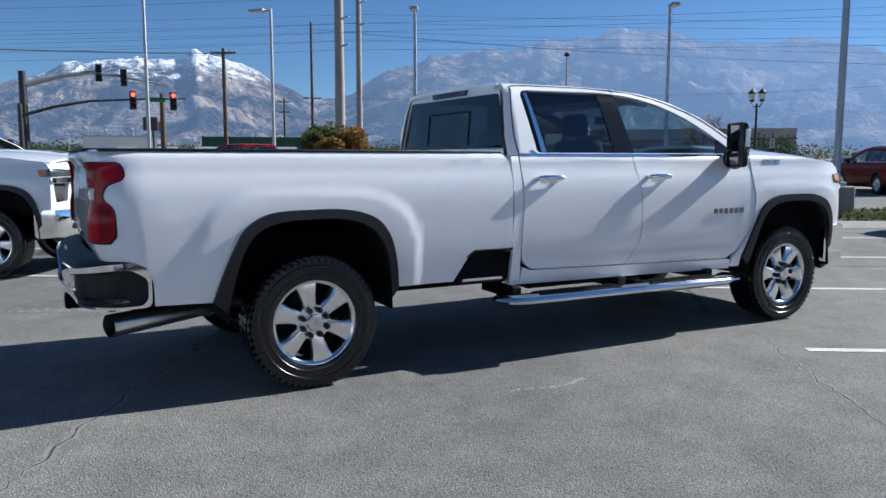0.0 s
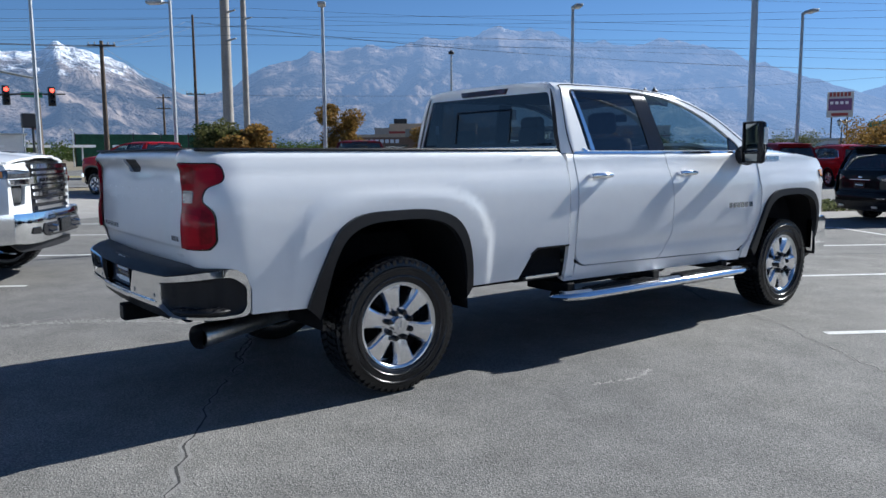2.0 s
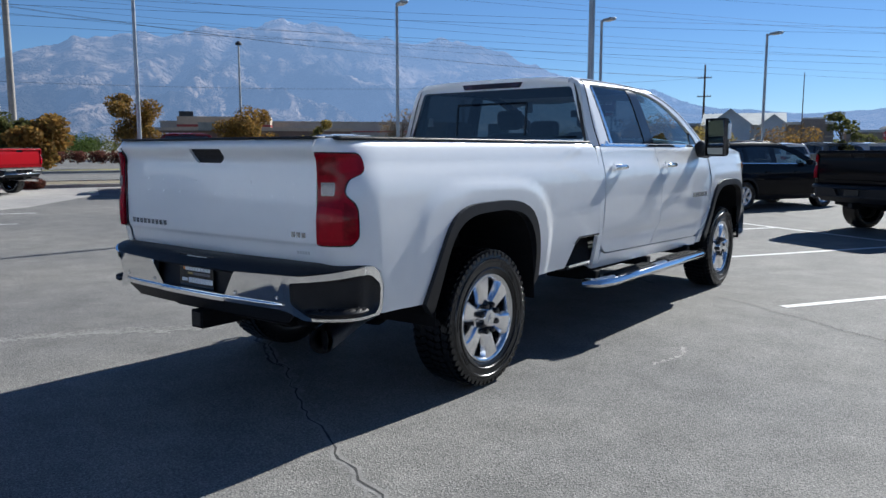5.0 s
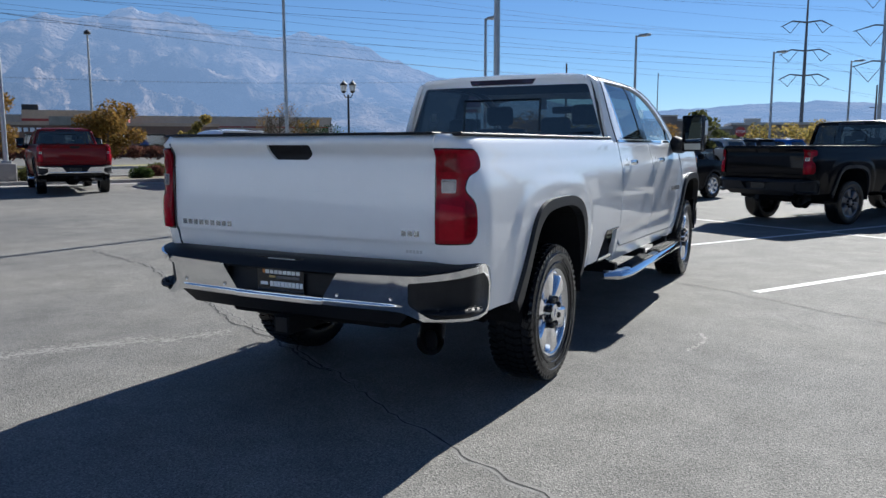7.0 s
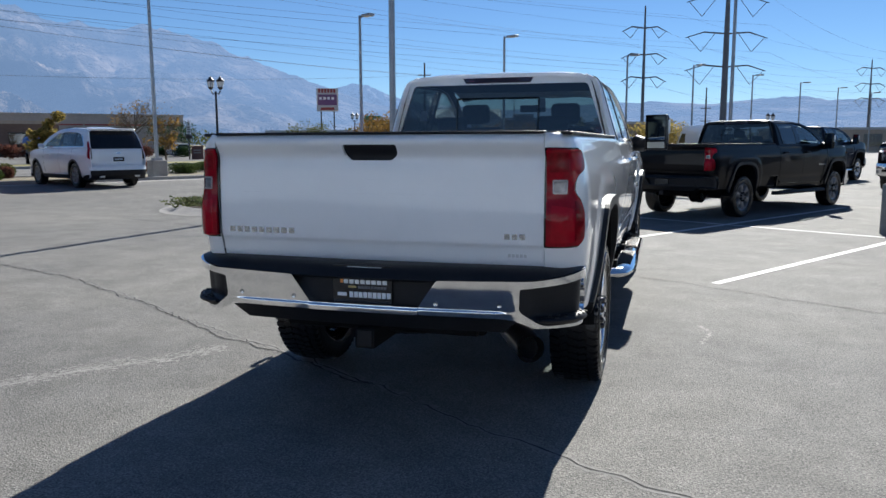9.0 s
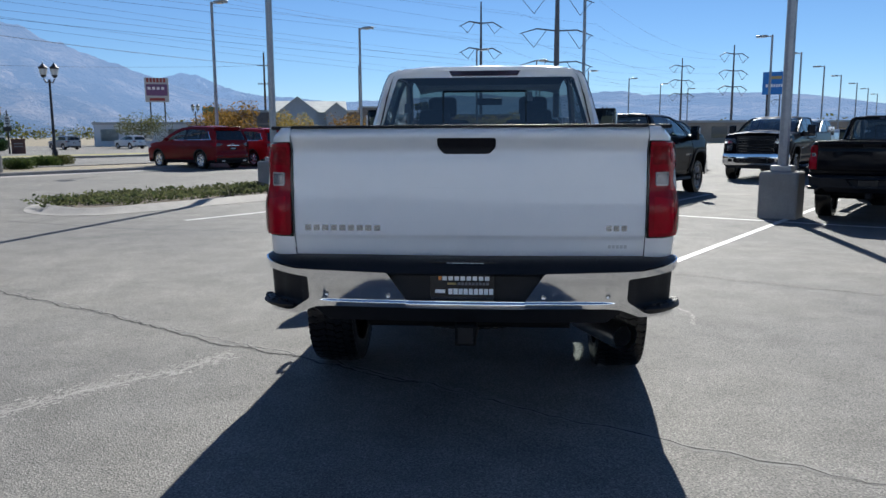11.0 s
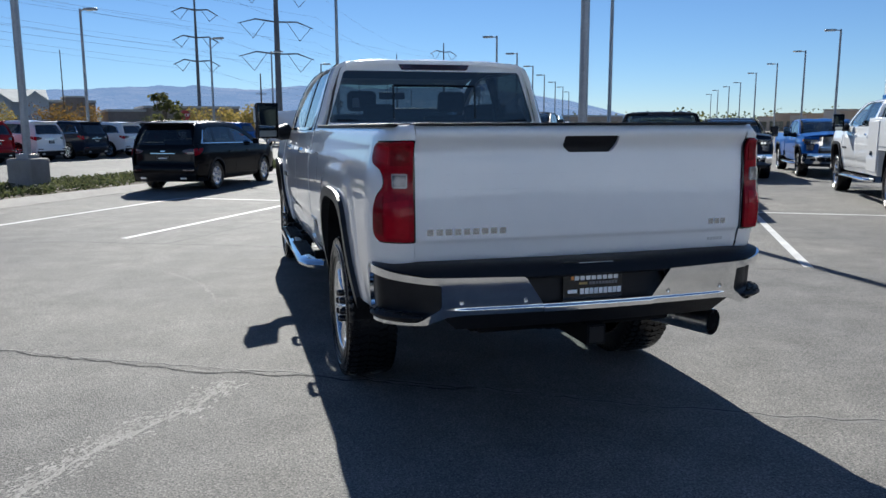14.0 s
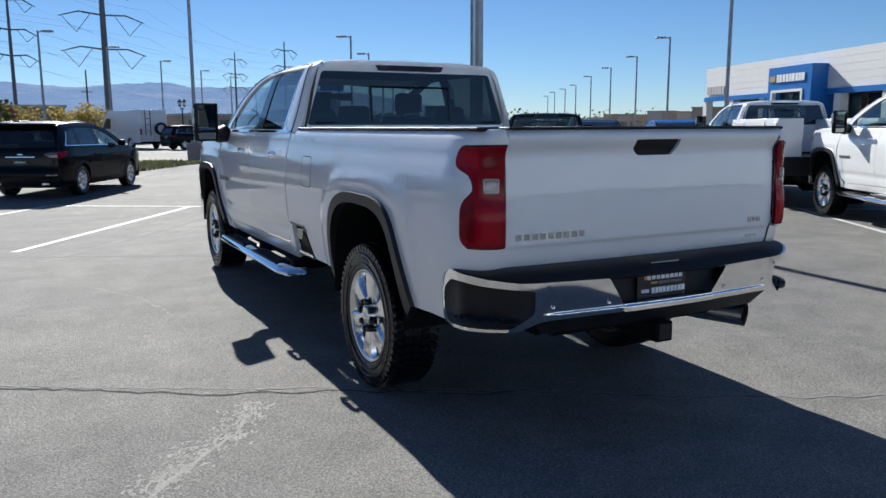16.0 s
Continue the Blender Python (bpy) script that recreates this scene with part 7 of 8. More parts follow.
# warehouse store
a, b = Vector((-123.4, 77.7, 0)), Vector((-84.9, 118.0, 0))
L = (b - a).length
T = thing("warehouse_store", "long low tan and grey warehouse store with red stripes", "building", "", Matrix.Translation(a) @ Matrix.Rotation(math.atan2(b.y - a.y, b.x - a.x), 4, "Z"))
BEIGE = mat("warm beige panel wall", (0.42, 0.375, 0.33), rough=0.85, noise_scale=0.3, dark=0.88)
block(T, "wall", 0, L, 0, 60, -0.1, 6.5, BEIGE)
block(T, "wall_band", -0.06, L + 0.06, -0.06, 60.06, 4.75, 4.98, STRIPE)
block(T, "entrance_wall", 4, 20, -6, 0.0, -0.1, 7.3, TAN)
block(T, "entrance_band", 3.95, 20.05, -6.06, 0, 5.5, 5.9, STRIPE)
block(T, "parapet", -0.1, L + 0.1, -0.1, 60.1, 6.5, 6.75, BEIGE)
for k in range(6):
    block(T, "panel_rib", 24 + k * 5, 24.25 + k * 5, -0.12, 0, -0.1, 6.4, BEIGE)
for k in range(3):
    block(T, "dock_door", 26 + k * 9, 29.4 + k * 9, -0.08, 0, 0, 3.6, WHITEWALL)
# brown shops
a, b = Vector((-91, 52.3, 0)), Vector((-72.9, 75.1, 0))
T = thing("shop_row", "low brown shop row with a flat roof", "building", "", Matrix.Translation(a) @ Matrix.Rotation(math.atan2(b.y - a.y, b.x - a.x), 4, "Z"))
L = (b - a).length
block(T, "wall", 0, L, 0, 16, -0.1, 4.0, BROWNWALL)
block(T, "parapet", -0.2, L + 0.2, -0.2, 16.2, 4.0, 4.4, TAN)
block(T, "gable_roof", L * 0.30, L * 0.55, -1.0, 10, 4.0, 5.1, ROOFTILE)
for k in range(6):
    w = block(T, "shop_window", 1.5 + k * 4.4, 4.6 + k * 4.4, -0.06, 0.02, 0.6, 2.8, SHOPGLASS)
    block(w, "window_frame", 1.4 + k * 4.4, 4.7 + k * 4.4, -0.10, -0.02, 2.8, 2.95, GLOSSBLACK)
bars(T, "shop_sign", INK_WHITE, lambda u, v: Vector((u, -0.22, v)), 3.0, 8.0, 3.2, 3.7, 7, 0.3, 0.03)
# green fence and white sheds
T = thing("netted_fence", "long dark green netted fence behind a lot", "fence", "", pose(-125.4, 24.4, 0, 0, 0, 78))
for k in range(5):
    block(T, "fence_panel", k * 4.2, k * 4.2 + 4.1, -0.05, 0.05, 0.0, 5.0, GREENNET)
    block(T, "fence_post", k * 4.2 - 0.08, k * 4.2 + 0.08, -0.12, 0.12, -0.2, 5.2, POLE_DARK)
T = thing("storage_shed", "long white storage shed", "building", "", pose(-104.2, 5.2, 0, 0, 0, 85))
block(T, "wall", 0, 9, 0, 5, -0.1, 4.2, WHITEWALL)
block(T, "roof", -0.2, 9.2, -0.3, 5.3, 4.2, 4.4, GREYWALL)
for k in range(5):
    T = thing("white_canopy", "small white canopy on a slim post", "canopy", "white canopies", pose(-98.2 + 1.5 * k, 9.7 + 4.6 * k, -0.4))
    block(T, "post", -0.08, 0.08, -0.08, 0.08, -0.1, 3.0, INK_WHITE)
    block(T, "canopy_top", -1.4, 1.4, -1.2, 1.2, 3.0, 3.3, INK_WHITE)
# gabled house row
# roof and wall colours lifted to carry the distance haze over the shaded side
PALEROOF = mat("sage roof shingles with painted haze", (0.55, 0.57, 0.55), rough=0.85, noise_scale=1, dark=0.85)
LODGEWALL = mat("blue-grey wall with painted haze", (0.46, 0.50, 0.54), rough=0.85, noise_scale=0.5, dark=0.9)
T = thing("gabled_lodge", "wide grey building with pale gabled roofs", "building", "", pose(-33.6, 105, 0, 0, 0, 14.7))
block(T, "wall", 0, 10.4, 0, 9, -0.1, 4.9, LODGEWALL)
part("main_roof", Geo().prism([(-0.3, -0.6, 4.8), (-0.3, 9.6, 4.8), (-0.3, 4.5, 6.6)], (11.0, 0, 0)), PALEROOF, T, smooth=0)
for x0, x1, top, front in ((1.0, 6.2, 7.0, -1.6), (7.6, 10.6, 6.2, -0.9)):
    m = (x0 + x1) / 2
    part("gable_wall", Geo().prism([(x0, front, -0.1), (x1, front, -0.1), (x1, front, 4.9), (m, front, top - 0.15), (x0, front, 4.9)], (0, 2.0, 0)), LODGEWALL, T, smooth=0)
    for xe in (x0, x1):
        d = 0.3 if xe > m else -0.3
        part("gable_roof", Geo().prism([(m, front - 0.4, top), (m, front - 0.4, top - 0.16), (xe + d, front - 0.4, 4.65), (xe + d, front - 0.4, 4.81)], (0, 6.0, 0)), PALEROOF, T, smooth=0)
for k in range(4):
    block(T, "window", 0.9 + k * 2.4, 2.1 + k * 2.4, -0.05, 0.02, 1.2, 3.0, SHOPGLASS)
T = thing("shop_row", "long low grey-brown shop row with a flat roof", "building", "", pose(-41.4, 100.8, 0, 0, 0, 14.6))
UMBER = mat("grey-brown block wall", (0.24, 0.20, 0.175), rough=0.9, noise_scale=0.3, dark=0.8)
block(T, "wall", 0, 25.3, 6, 16, -0.1, 4.9, UMBER)
block(T, "parapet", -0.1, 25.4, 5.9, 16.1, 4.9, 5.25, GREYWALL)
block(T, "wall_band", -0.05, 25.35, 5.95, 16.05, 3.1, 3.35, TAN)
block(T, "tower_wall", 21.5, 24.2, 5.6, 12, -0.1, 5.6, UMBER)
block(T, "tower_cap", 21.4, 24.3, 5.5, 12.1, 5.6, 5.8, GREYWALL)
for k in range(5):
    block(T, "shop_window", 1 + k * 5, 4 + k * 5, 5.94, 6.02, 0.5, 2.6, SHOPGLASS)
for x, y, w, d, h, m_ in ((-17.1, 114.5, 4.9, 12, 3.75, UMBER), (-12.3, 116, 13.5, 12, 4.3, UMBER), (1.7, 119.3, 9, 12, 3.2, GREYWALL), (16.6, 118, 30, 12, 3.2, TAN), (-63, 109.3, 20, 12, 3.3, WHITEWALL), (48.7, 150, 40, 14, 3.6, TAN)):
    T = thing("low_building", "low flat-roofed commercial building far off", "building", "far buildings", pose(x, y, 0, 0, 0, 12))
    block(T, "wall", 0, w, 0, d, -0.1, h, m_)
    block(T, "roof_edge", -0.2, w + 0.2, -0.2, d + 0.2, h, h + 0.35, GREYWALL)
    for k in range(int(w / 5)):
        block(T, "window", 1 + k * 5, 3.6 + k * 5, -0.05, 0.02, 0.8, 2.6, SHOPGLASS)
T = thing("rooftop_unit", "grey box unit on a flat roof", "roof unit", "", pose(-10.7, 118, 4.65, 0, 0, 12))
block(T, "housing", 0, 2.1, 0, 2, -0.02, 0.55, GREYWALL, bevel=0.03)
block(T, "lid", -0.08, 2.18, -0.08, 2.08, 0.55, 0.63, GREYWALL)
# far tan shopping centre
for k in range(8):
    az_, dd = radians(38.6 + 1.05 * k), 235 - 11 * k
    h = 1.44 + dd * math.tan(radians(0.55 + 0.06 * k)) + (0.6 if k % 3 == 1 else 0)
    T = thing("shopping_centre", "far tan shopping centre block with stepped parapets", "building", "far buildings", pose(dd * math.sin(az_) - 2.5, dd * math.cos(az_) - 5, 0, 0, 0, -48))
    block(T, "wall", -3, 3.4, 0, 14, -0.1, h, TAN if k % 2 else GREYWALL)
    block(T, "parapet", -3.15, 3.5, -0.2, 14.2, h, h + 0.3, TAN)
    for j in range(2):
        block(T, "shop_window", -2.6 + j * 2.8, -0.6 + j * 2.8, -0.06, 0.02, 0.4, 2.6, SHOPGLASS)
# unseen pale wall added behind the camera to bounce light onto the tailgate
T = thing("low_building", "unseen long pale wall added to bounce light onto the tailgate", "building", "far buildings", pose(-95, -36, 0, 0, 0, 2))
block(T, "wall", 0, 200, -12, 0, -0.1, 6.2, mat("pale blue-grey bounce wall", (0.46, 0.51, 0.59), rough=0.6, noise_scale=0.4, dark=0.92))
block(T, "roof_edge", -0.2, 200.2, -12.2, 0.2, 6.2, 6.5, GREYWALL)
# showroom
a, b = Vector((51.7, 48.4, 0)), Vector((40.7, 16.8, 0))
L = (b - a).length
SR = thing("car_showroom", "white ribbed car showroom with a bright blue entrance portal", "building", "", Matrix.Translation(a) @ Matrix.Rotation(math.atan2(b.y - a.y, b.x - a.x), 4, "Z"))
for k in range(5):
    block(SR, "fascia_panel", 0, L, 0.0, 0.25, 4.0 + k * 0.51, 4.50 + k * 0.51, WHITEWALL)
block(SR, "fascia_core", 0.05, L, 0.1, 18, 3.98, 6.55, GREYWALL)
block(SR, "blue_band", -0.05, L, -0.12, 0.3, 3.62, 3.98, BLUEPANEL)
for k in range(8):
    block(SR, "column", k * 4.7 - 0.35, k * 4.7 + 0.35, -0.05, 0.55, -0.1, 3.62, WHITEWALL)
for k in range(7):
    for j in range(3):
        block(SR, "glass_pane", k * 4.7 + 0.4 + j * 1.32, k * 4.7 + 1.68 + j * 1.32, 2.0, 2.03, 0.1, 3.6, SHOPGLASS)
    block(SR, "mullion", k * 4.7 + 0.35, k * 4.7 + 4.35, 1.96, 2.06, 1.9, 1.98, POLE_DARK)
block(SR, "inner_floor", 0, L, 0, 16, -0.1, 0.05, CONCRETE)
block(SR, "inner_wall", 0, L, 16, 16.3, 0, 4, GREYWALL)
block(SR, "end_wall", -0.02, 0.2, 2, 16, 0, 4, GREYWALL)
for x0, x1, z0, z1 in ((12.3, 12.85, 0, 5.7), (16.65, 17.6, 0, 5.7), (12.85, 16.65, 4.0, 5.7)):
    block(SR, "portal_block", x0, x1, -1.25, 0.6, z0 - 0.1, z1, BLUEPANEL, "bright blue portal panel")
for x0, x1, z0, z1 in ((12.80, 12.98, 0, 4.05), (16.52, 16.70, 0, 4.05), (12.98, 16.52, 3.87, 4.05)):
    block(SR, "portal_frame", x0, x1, -1.32, -1.0, z0, z1, WHITEWALL)
block(SR, "portal_glass", 12.9, 16.6, -0.6, -0.57, 0, 3.95, SHOPGLASS)
bars(SR, "portal_sign", INK_WHITE, lambda u, v: Vector((u, -1.27, v)), 13.5, 17.0, 4.6, 5.15, 9, 0.25, 0.06, "white sign as plain bars")
bars(SR, "portal_mark", INK_GOLD, lambda u, v: Vector((u, -1.27, v)), 12.6, 13.3, 4.65, 5.05, 1, 0.0, 0.06)
bars(SR, "service_sign", GREYWALL, lambda u, v: Vector((u, -0.06, v)), 0.4, 3.6, 4.2, 4.9, 7, 0.25, 0.06)

# ---- signs ----
def pylon(name, label, x, y, turn, w, z0, z1, panels, posts=2, size=1.0):
    T = thing(name, label, "sign", "", pose(x, y, 0, 0, 0, turn) @ Matrix.Scale(size, 4))
    for k in range(posts):
        x0 = -w * 0.3 + k * w * 0.6
        part("post", Geo().tube([(x0, 0, -0.2), (x0, 0, z0 + 0.1)], 0.16, 10), POLE_DARK if posts > 1 else GALV, T)
    part("cabinet", Geo().box(-w / 2, w / 2, -0.25, 0.25, z0, z1), panels[0], T, bevel=0.03)
    return T


SIGNWHITE = mat("sign white", (0.50, 0.49, 0.49), rough=0.4)
SCREEN = mat("sign screen", (0.055, 0.02, 0.07), rough=0.3, emit=(0.12, 0.04, 0.13), emit_strength=0.12)
T = pylon("pylon_sign", "white pylon sign with a red lettering band and dark red screen", -109.6, 232.4, 25, 5.0, 8.6, 13.9, (SIGNWHITE,), size=1.41)
bars(T, "sign_line", STRIPE, lambda u, v: Vector((u, -0.255, v)), -2.1, 2.1, 12.9, 13.8, 6, 0.3, 0.01)
bars(T, "sign_screen", SCREEN, lambda u, v: Vector((u, -0.255, v)), -2.2, 2.2, 10.0, 12.5, 1, 0.0, 0.01)
bars(T, "screen_lines", INK_WHITE, lambda u, v: Vector((u, -0.27, v)), -1.9, 1.9, 11.3, 11.9, 4, 0.35, 0.01)
bars(T, "sign_foot", STRIPE, lambda u, v: Vector((u, -0.255, v)), -1.6, 1.6, 8.9, 9.5, 1, 0.0, 0.01)
T = pylon("dealer_sign", "blue and grey dealer pylon sign on two posts", 44.9, 130.9, -20, 3.5, 6.6, 9.7, (BLUEPANEL,), size=1.2)
bars(T, "sign_mark", INK_GOLD, lambda u, v: Vector((u, -0.255, v)), -0.7, 0.7, 8.7, 9.1, 1, 0.0, 0.01)
bars(T, "sign_line", INK_WHITE, lambda u, v: Vector((u, -0.255, v)), -1.3, 1.3, 7.6, 8.0, 8, 0.3, 0.01)
T = pylon("green_sign", "green road direction sign", -45.4, 112, 20, 2.6, 4.5, 5.9, (mat("road sign green", (0.015, 0.14, 0.07), 0.4),))

T = thing("high_mast", "very tall thin light mast with a ring head", "lamp post", "", pose(-180.3, 140.5, 0))
part("pole", Geo().tube([(0, 0, -0.5), (0, 0, 31.5)], [0.42, 0.24], 10), GALV, T)
part("lamp_ring", Geo().lathe([(31.2, 0.3), (31.3, 0.9), (31.8, 0.9), (32.4, 0.3)], 12, Matrix.Rotation(radians(-90), 4, "Y")), POLE_DARK, T)
T = thing("roof_sign", "dark boxed sign on a short post over far shops", "sign", "", pose(-163.3, 110.6, 0, 0, 0, 55))
part("post", Geo().tube([(0, 0, -0.5), (0, 0, 8.0)], 0.5, 8), POLE_DARK, T)
part("sign_box", Geo().box(-1.7, 1.7, -0.7, 0.7, 8.9, 10.9), POLE_DARK, T, bevel=0.15)
part("lower_box", Geo().box(-1.0, 1.3, -0.6, 0.6, 7.2, 8.9), POLE_DARK, T, bevel=0.15)

# ---- tall white van ----
VAN = thing("van", "tall white panel van with a spare wheel on its door", "van", "parked cars", pose(4.0, 55.1, -0.0, 0, 0, 20) @ Matrix.Scale(1.04, 4))
side = [(-1.5, 0.45), (-0.42, 0.40)] + suv_arch(0.0, 0.40) + [(0.42, 0.40), (3.2, 0.40)] + suv_arch(3.6, 0.40) + [(4.1, 0.42), (4.55, 0.5), (4.6, 1.1), (4.35, 1.3), (3.7, 2.2), (3.3, 2.5), (-1.5, 2.62)]
for s in (1, -1):
    part("body_side", sheet(side, lambda u, v, s=s: Vector((s * (1.0 - 0.04 * (v - 1) ** 2), u, v)), 0.2, 0.05, flip=s < 0), PAINT_WHITE, VAN)
    part("cab_window", sheet([(2.75, 1.35), (2.75, 2.05), (3.45, 2.05), (3.95, 1.45), (3.95, 1.35)], lambda u, v, s=s: Vector((s * (1.006 - 0.04 * (v - 1) ** 2), u, v)), 0.2, 0.004, flip=s < 0), GLASS_DARK, VAN)
    for y in (0.0, 3.6):
        add_wheel(VAN, s * 0.86, y, 0.36, s, 0, 0).scale = (0.8, 0.86, 0.86)
part("roof", Geo().box(-0.90, 0.90, -1.48, 3.3, 2.48, 2.60), PAINT_WHITE, VAN, bevel=0.05)
part("back_door", Geo().box(-0.92, -0.004, -1.52, -1.44, 0.5, 2.52), PAINT_WHITE, VAN, bevel=0.03)
part("back_door", Geo().box(0.004, 0.92, -1.52, -1.44, 0.5, 2.52), PAINT_WHITE, VAN, bevel=0.03)
part("nose", Geo().box(-0.92, 0.92, 3.6, 4.58, 0.45, 1.2), PAINT_WHITE, VAN, bevel=0.15)
part("windscreen", sheet([(-0.86, 0), (0.86, 0), (0.86, 1), (-0.86, 1)], lambda u, v: Vector((u, 3.35 + 1.0 * v, 2.45 - 1.2 * v)), 0.3, 0.004), GLASS_DARK, VAN)
part("spare_wheel", WHEEL_MESHES["tyre"], RUBBER, VAN, m=pose(0.45, -1.62, 1.35, 0, 0, 90))
part("ladder", Geo().tube([(-0.6, -1.58, 0.9), (-0.6, -1.58, 2.6)], 0.025, 6).tube([(-0.25, -1.58, 0.9), (-0.25, -1.58, 2.6)], 0.025, 6).box(-0.6, -0.25, -1.59, -1.57, 1.2, 1.23).box(-0.6, -0.25, -1.59, -1.57, 1.6, 1.63).box(-0.6, -0.25, -1.59, -1.57, 2.0, 2.03), POLE_DARK, VAN)
part("tail_light", Geo().box(0.86, 0.95, -1.535, -1.5, 0.95, 1.35), LENS_RED, VAN)
part("tail_light", Geo().box(-0.95, -0.86, -1.535, -1.5, 0.95, 1.35), LENS_RED, VAN)
part("floor_pan", Geo().box(-0.9, 0.9, -1.4, 4.3, 0.36, 0.5), DARK, VAN)

T = thing("tarped_trailer", "small trailer under a bright blue tarp", "trailer", "", pose(-45.2, 43.5, 0, 0, 0, 50))
part("tarp", Geo().prism([(-1.2, -1.6, 1.5), (1.2, -1.6, 1.5), (1.1, -1.6, 1.95), (0.3, -1.6, 2.45), (-0.7, -1.6, 2.3), (-1.15, -1.6, 1.9)], (0, 3.0, 0)), mat("blue tarp", (0.02, 0.09, 0.42), 0.4, noise_scale=2, dark=0.6, bump=0.6, bump_scale=6), T, bevel=0.12)
part("chassis", Geo().box(-1.0, 1.0, -1.5, 1.4, 0.45, 1.5), POLE_DARK, T)
for _s in (-1, 1):
    part("tyre", WHEEL_MESHES["tyre"], RUBBER, T, m=pose(_s * 1.0, 0, 0.41))

parked(pose(5.8, 51.3, 0, 0, 0, -70), PAINT_BLACK, "black sport utility car parked beside a van")
# cars on the far lots
_r = random.Random(21)
for k in range(10):
    p = Vector((-60, 62, 0)).lerp(Vector((-30, 120, 0)), k / 9) + Vector((_r.uniform(-3, 3), _r.uniform(-3, 3), 0))
    parked(pose(p.x, p.y, -0.02, 0, 0, _r.choice((58, 238, 150))), _r.choice((PAINT_WHITE, PAINT_SILVER, PAINT_GREY, PAINT_BLACK, PAINT_MAROON)), "parked car on the lot across the street")

# ---- mountains ----
RIDGE = [(-180, 1.5), (-120, 2.6), (-100, 4.0), (-91.1, 4.75), (-88.3, 5.7), (-87.3, 6.3), (-84, 6.7), (-80.4, 6.85), (-79.8, 7.1), (-79.1, 7.7), (-78.5, 7.25), (-77.6, 7.15), (-76.2, 6.7), (-75.1, 6.3), (-73.9, 5.6), (-72.8, 5.05), (-71.6, 4.5), (-70.8, 4.2), (-69.5, 4.45), (-68.3, 4.65), (-67.5, 5.2), (-65.9, 6.3), (-65, 6.5), (-63.8, 6.8), (-62.3, 7.45), (-60.9, 7.45), (-58, 7.93), (-56.9, 7.7), (-55.5, 8.0), (-54.2, 8.5), (-52.4, 8.3), (-51.5, 8.4), (-50.3, 8.77), (-48.9, 9.28), (-48, 8.97), (-46.5, 8.95), (-45, 8.7), (-43.4, 8.1), (-42.2, 7.9), (-41.4, 8.1), (-39.3, 7.6), (-37.5, 8.0), (-35.2, 7.65), (-33.2, 7.12), (-31.8, 6.5), (-30.4, 5.95), (-28.9, 5.4), (-27.5, 4.95), (-25.9, 4.4), (-24.2, 3.7), (-22, 2.95), (-20, 2.55), (-15, 2.35), (-11.5, 2.48), (-9, 2.6), (-4.6, 2.87), (-1.2, 2.9), (2.4, 2.7), (6.2, 3.04), (8.1, 3.1), (9.6, 2.8), (14.4, 2.87), (17.4, 2.8), (20.3, 2.6), (23.1, 2.2), (25.8, 1.7), (27.4, 1.3), (28.8, 0.9), (30.5, 0.45), (60, 0.4), (180, 1.5)]


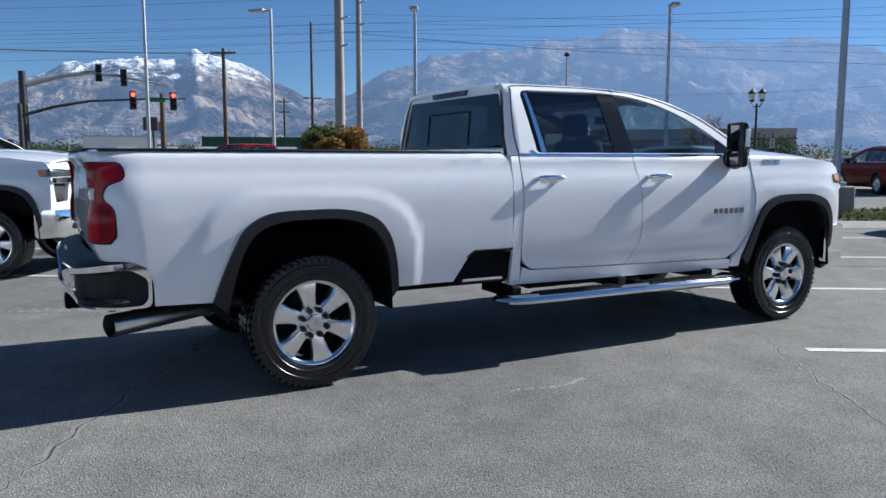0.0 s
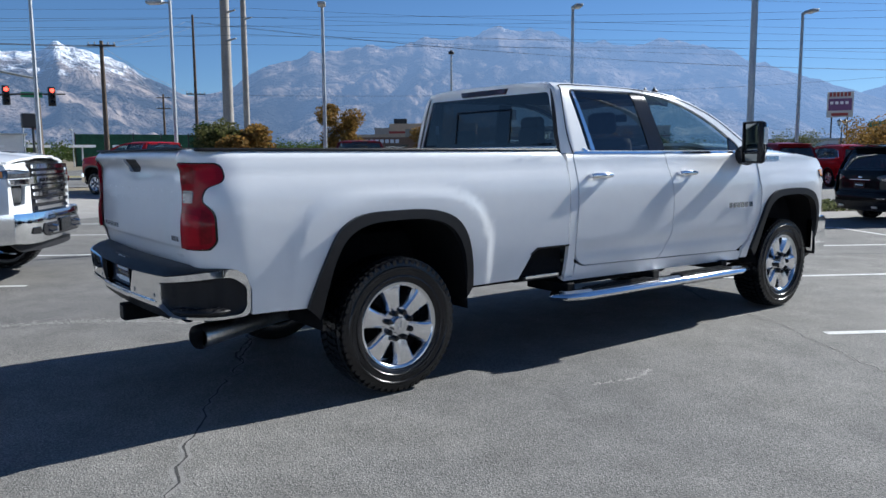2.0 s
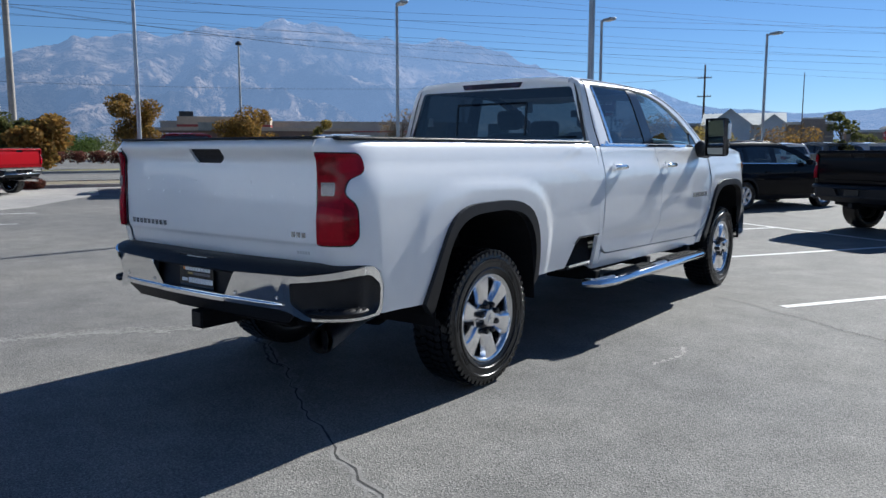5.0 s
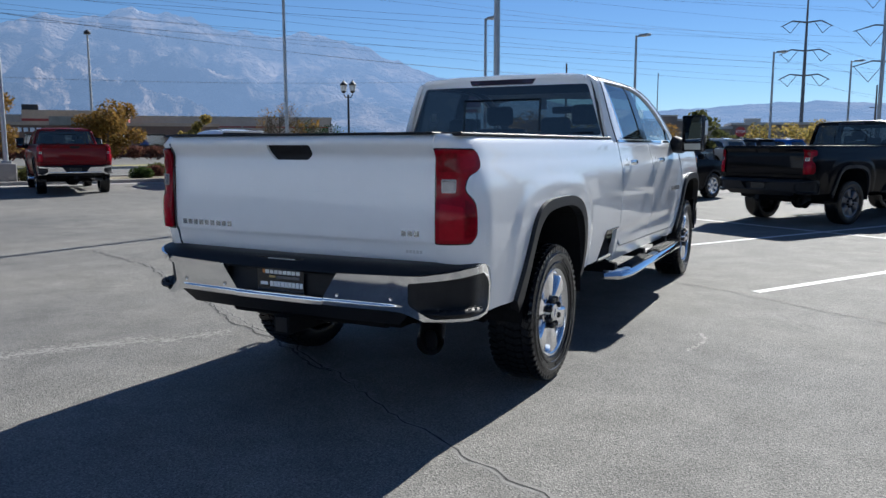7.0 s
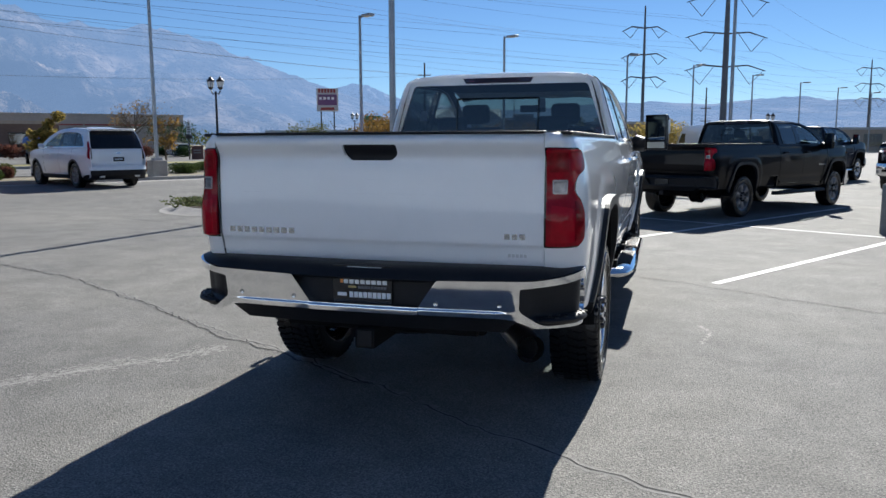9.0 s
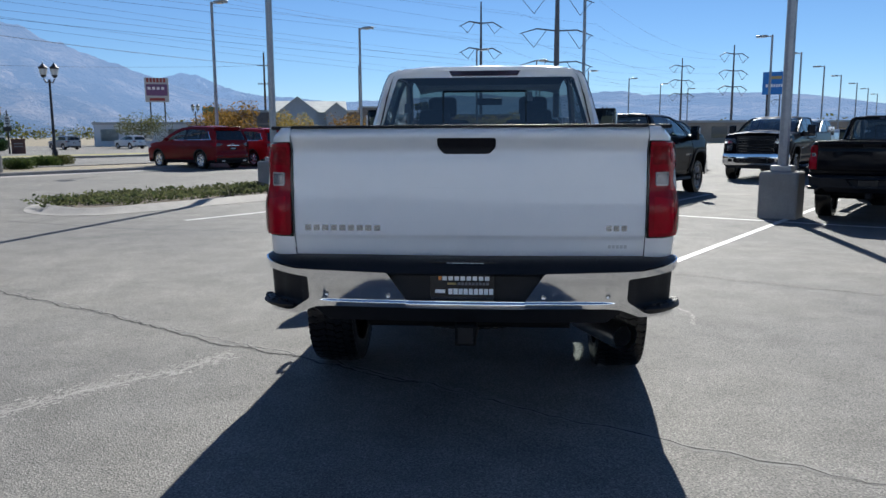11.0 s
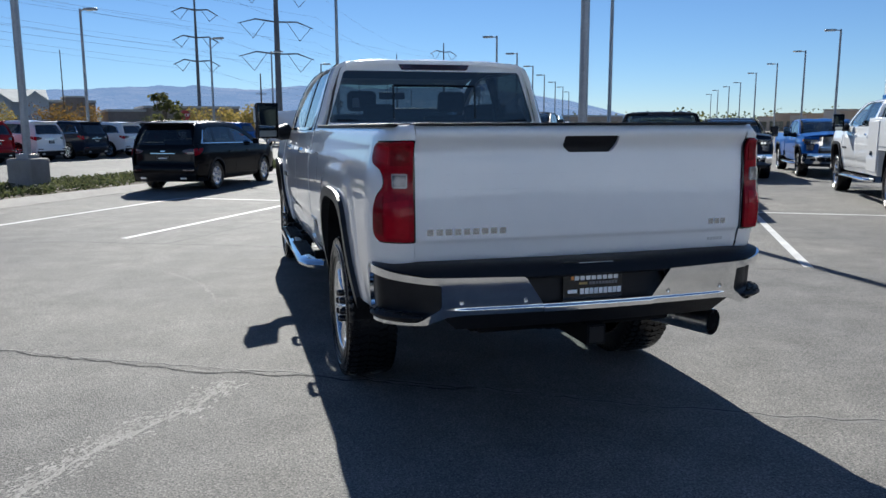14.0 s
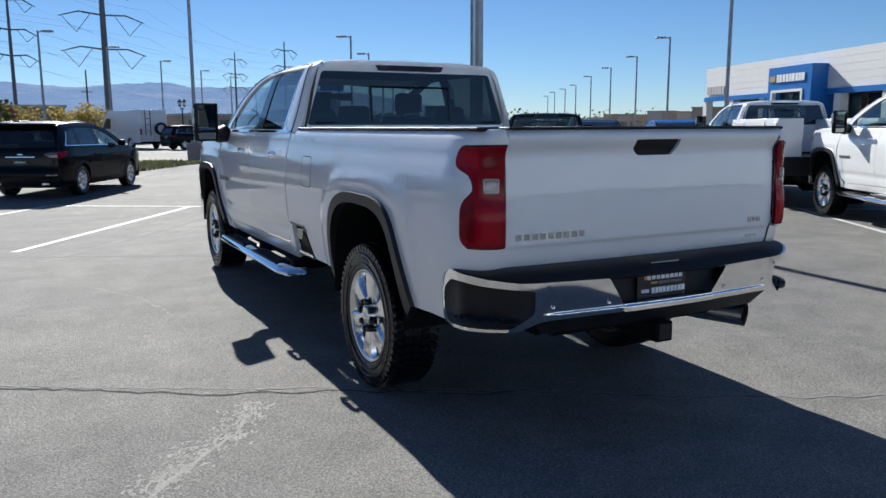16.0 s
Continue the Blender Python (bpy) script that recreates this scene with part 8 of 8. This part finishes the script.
def mountain_material(snow_from=995):
    m = bpy.data.materials.new("hazy mountain rock and snow")
    m.use_nodes = True
    t = m.node_tree
    b = t.nodes["Principled BSDF"]
    b.inputs["Roughness"].default_value = 1.0
    b.inputs["Specular IOR Level"].default_value = 0.0
    tc = t.nodes.new("ShaderNodeTexCoord")
    sep = t.nodes.new("ShaderNodeSeparateXYZ")
    t.links.new(tc.outputs["Object"], sep.inputs[0])
    n1, n2 = t.nodes.new("ShaderNodeTexNoise"), t.nodes.new("ShaderNodeTexNoise")
    n1.inputs["Scale"].default_value, n1.inputs["Detail"].default_value, n1.inputs["Roughness"].default_value = 0.014, 14, 0.70
    n2.inputs["Scale"].default_value, n2.inputs["Detail"].default_value, n2.inputs["Roughness"].default_value = 0.0042, 14, 0.58
    for n in (n1, n2):
        t.links.new(tc.outputs["Object"], n.inputs["Vector"])
    fold = t.nodes.new("ShaderNodeTexNoise")          # sharp spurs and gullies
    fold.noise_type, fold.normalize = "RIDGED_MULTIFRACTAL", False
    fold.inputs["Scale"].default_value, fold.inputs["Detail"].default_value, fold.inputs["Roughness"].default_value, fold.inputs["Lacunarity"].default_value = 0.0042, 9, 0.55, 2.3
    fold.inputs["Offset"].default_value, fold.inputs["Gain"].default_value, fold.inputs["Distortion"].default_value = 1.0, 1.6, 0.35
    t.links.new(tc.outputs["Object"], fold.inputs["Vector"])
    relief = t.nodes.new("ShaderNodeBump")
    relief.inputs["Strength"].default_value, relief.inputs["Distance"].default_value = 1.0, 42.0
    t.links.new(fold.outputs[0], relief.inputs["Height"])
    t.links.new(relief.outputs[0], b.inputs["Normal"])
    # pale and dark rock; the contrast also paints in sunlit and shaded slopes
    rock = t.nodes.new("ShaderNodeValToRGB")
    e = rock.color_ramp.elements
    e[0].position, e[0].color = 0.43, (0.022, 0.022, 0.022, 1)
    e[1].position, e[1].color = 0.60, (0.240, 0.190, 0.152, 1)
    t.links.new(n2.outputs[0], rock.inputs[0])
    # snow above a height that wavers
    k = t.nodes.new("ShaderNodeMath")
    k.operation = "MULTIPLY_ADD"
    t.links.new(n1.outputs[0], k.inputs[0])
    k.inputs[1].default_value = 600
    t.links.new(sep.outputs["Z"], k.inputs[2])
    side = t.nodes.new("ShaderNodeMapRange")          # the northern peak lies deeper in snow
    side.inputs[1].default_value, side.inputs[2].default_value, side.inputs[3].default_value, side.inputs[4].default_value = 950, 2200, 340, 40
    t.links.new(sep.outputs["Y"], side.inputs[0])
    both = t.nodes.new("ShaderNodeMath")
    t.links.new(k.outputs[0], both.inputs[0])
    t.links.new(side.outputs[0], both.inputs[1])
    snow = t.nodes.new("ShaderNodeMapRange")
    snow.inputs[1].default_value, snow.inputs[2].default_value = snow_from, snow_from + 100
    t.links.new(both.outputs[0], snow.inputs[0])
    mix = t.nodes.new("ShaderNodeMix")
    mix.data_type = "RGBA"
    t.links.new(snow.outputs[0], mix.inputs[0])
    t.links.new(rock.outputs[0], mix.inputs[6])
    mix.inputs[7].default_value = (0.78, 0.79, 0.82, 1)
    veil, seen = t.nodes.new("ShaderNodeMapRange"), t.nodes.new("ShaderNodeMix")          # haze put into the colour: rock fades darker as y grows
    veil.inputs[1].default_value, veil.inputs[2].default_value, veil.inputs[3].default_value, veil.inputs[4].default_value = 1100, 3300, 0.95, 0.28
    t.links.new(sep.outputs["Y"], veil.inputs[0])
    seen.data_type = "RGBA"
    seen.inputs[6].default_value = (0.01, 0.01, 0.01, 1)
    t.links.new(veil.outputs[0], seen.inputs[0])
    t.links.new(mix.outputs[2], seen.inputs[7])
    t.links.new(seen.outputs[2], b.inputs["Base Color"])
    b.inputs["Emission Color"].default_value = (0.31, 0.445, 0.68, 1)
    haze = t.nodes.new("ShaderNodeMapRange")          # haze painted as a blue glow, weaker towards the near southern peak
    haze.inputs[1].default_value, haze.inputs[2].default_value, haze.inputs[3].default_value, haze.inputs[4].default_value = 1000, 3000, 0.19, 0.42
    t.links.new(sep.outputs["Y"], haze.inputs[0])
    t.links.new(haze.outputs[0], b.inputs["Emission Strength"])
    return m


def build_mountains():
    g = Geo()
    az = [-180 + 2.0 * k for k in range(30)] + [-120 + 0.2 * k for k in range(850)] + [50 + 2.0 * k for k in range(66)]
    rows = [(2300 + 1650 * k / 44, k / 44) for k in range(45)] + [(4150, 0.8), (4600, 0.2)]
    n = len(az)
    for r, f in rows:
        for a in az:
            el = lerp_table(a, RIDGE)
            p = Vector((r * math.sin(radians(a)), r * math.cos(radians(a)), 0))
            # spurs and gullies: folded noise on the plan, bent so that no two run alike
            w = Vector((noise.noise(p * 0.0016), noise.noise(p * 0.0016 + Vector((7, 3, 1))), 0)) * 260
            spur = noise.ridged_multi_fractal((p + w) * 0.0021, 0.85, 2.15, 7, 1.0, 2.0)
            fine = noise.fractal(p * 0.012, 0.75, 2.1, 5)
            edge = math.sin(min(1, f) ** 0.8 * math.pi)
            q = max(0.0, f ** 1.05 + ((spur - 1.05) * 0.17 + 0.035 * fine) * edge)
            crest = 0.028 * noise.fractal(Vector((a * 0.9, 3.1, 0)), 0.7, 2.1, 5) * ease(0.8, 1.0, f)
            g.v.append((p.x, p.y, -2 + r * math.tan(radians(el)) * (min(q, 1.0) + crest)))
    for i in range(len(rows) - 1):
        g.f += [(i * n + k + 1, i * n + k, (i + 1) * n + k, (i + 1) * n + k + 1) for k in range(n - 1)]
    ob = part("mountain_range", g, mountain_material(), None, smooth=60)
    tagged(ob, "mountain range with snow on its ridges and painted blue haze", "mountains", "", "structure")



def build_far_peak():
    """A snowy peak behind the long ridge's low end."""
    crest = [(-27, 1.0), (-25, 3.9), (-24.3, 4.1), (-23.3, 4.4), (-22.15, 4.22), (-21.4, 3.9), (-20.6, 3.55), (-19.6, 3.17), (-17.75, 2.86), (-16, 2.8), (-14.5, 2.65), (-12, 2.4), (-8, 1.0)]
    g = Geo()
    az = [-27 + 0.12 * k for k in range(159)]
    for k in range(25):
        r, q = 4300 + 12 * k, k / 24
        for a in az:
            w = noise.fractal(Vector((a * 0.9, q * 3.0, 7.7)), 0.75, 2.1, 6) * 0.10 * math.sin(q * math.pi) + 0.02 * noise.fractal(Vector((a * 1.4, 1.3, 0)), 0.7, 2.1, 4)
            g.v.append((r * math.sin(radians(a)), r * math.cos(radians(a)), -2 + r * math.tan(radians(lerp_table(a, crest))) * (q ** 0.9 + w)))
    n = len(az)
    for i in range(24):
        g.f += [(i * n + k + 1, i * n + k, (i + 1) * n + k, (i + 1) * n + k + 1) for k in range(n - 1)]
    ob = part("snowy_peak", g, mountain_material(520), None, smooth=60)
    tagged(ob, "far snow-covered peak with painted blue haze", "mountain", "", "structure")


build_mountains()
build_far_peak()
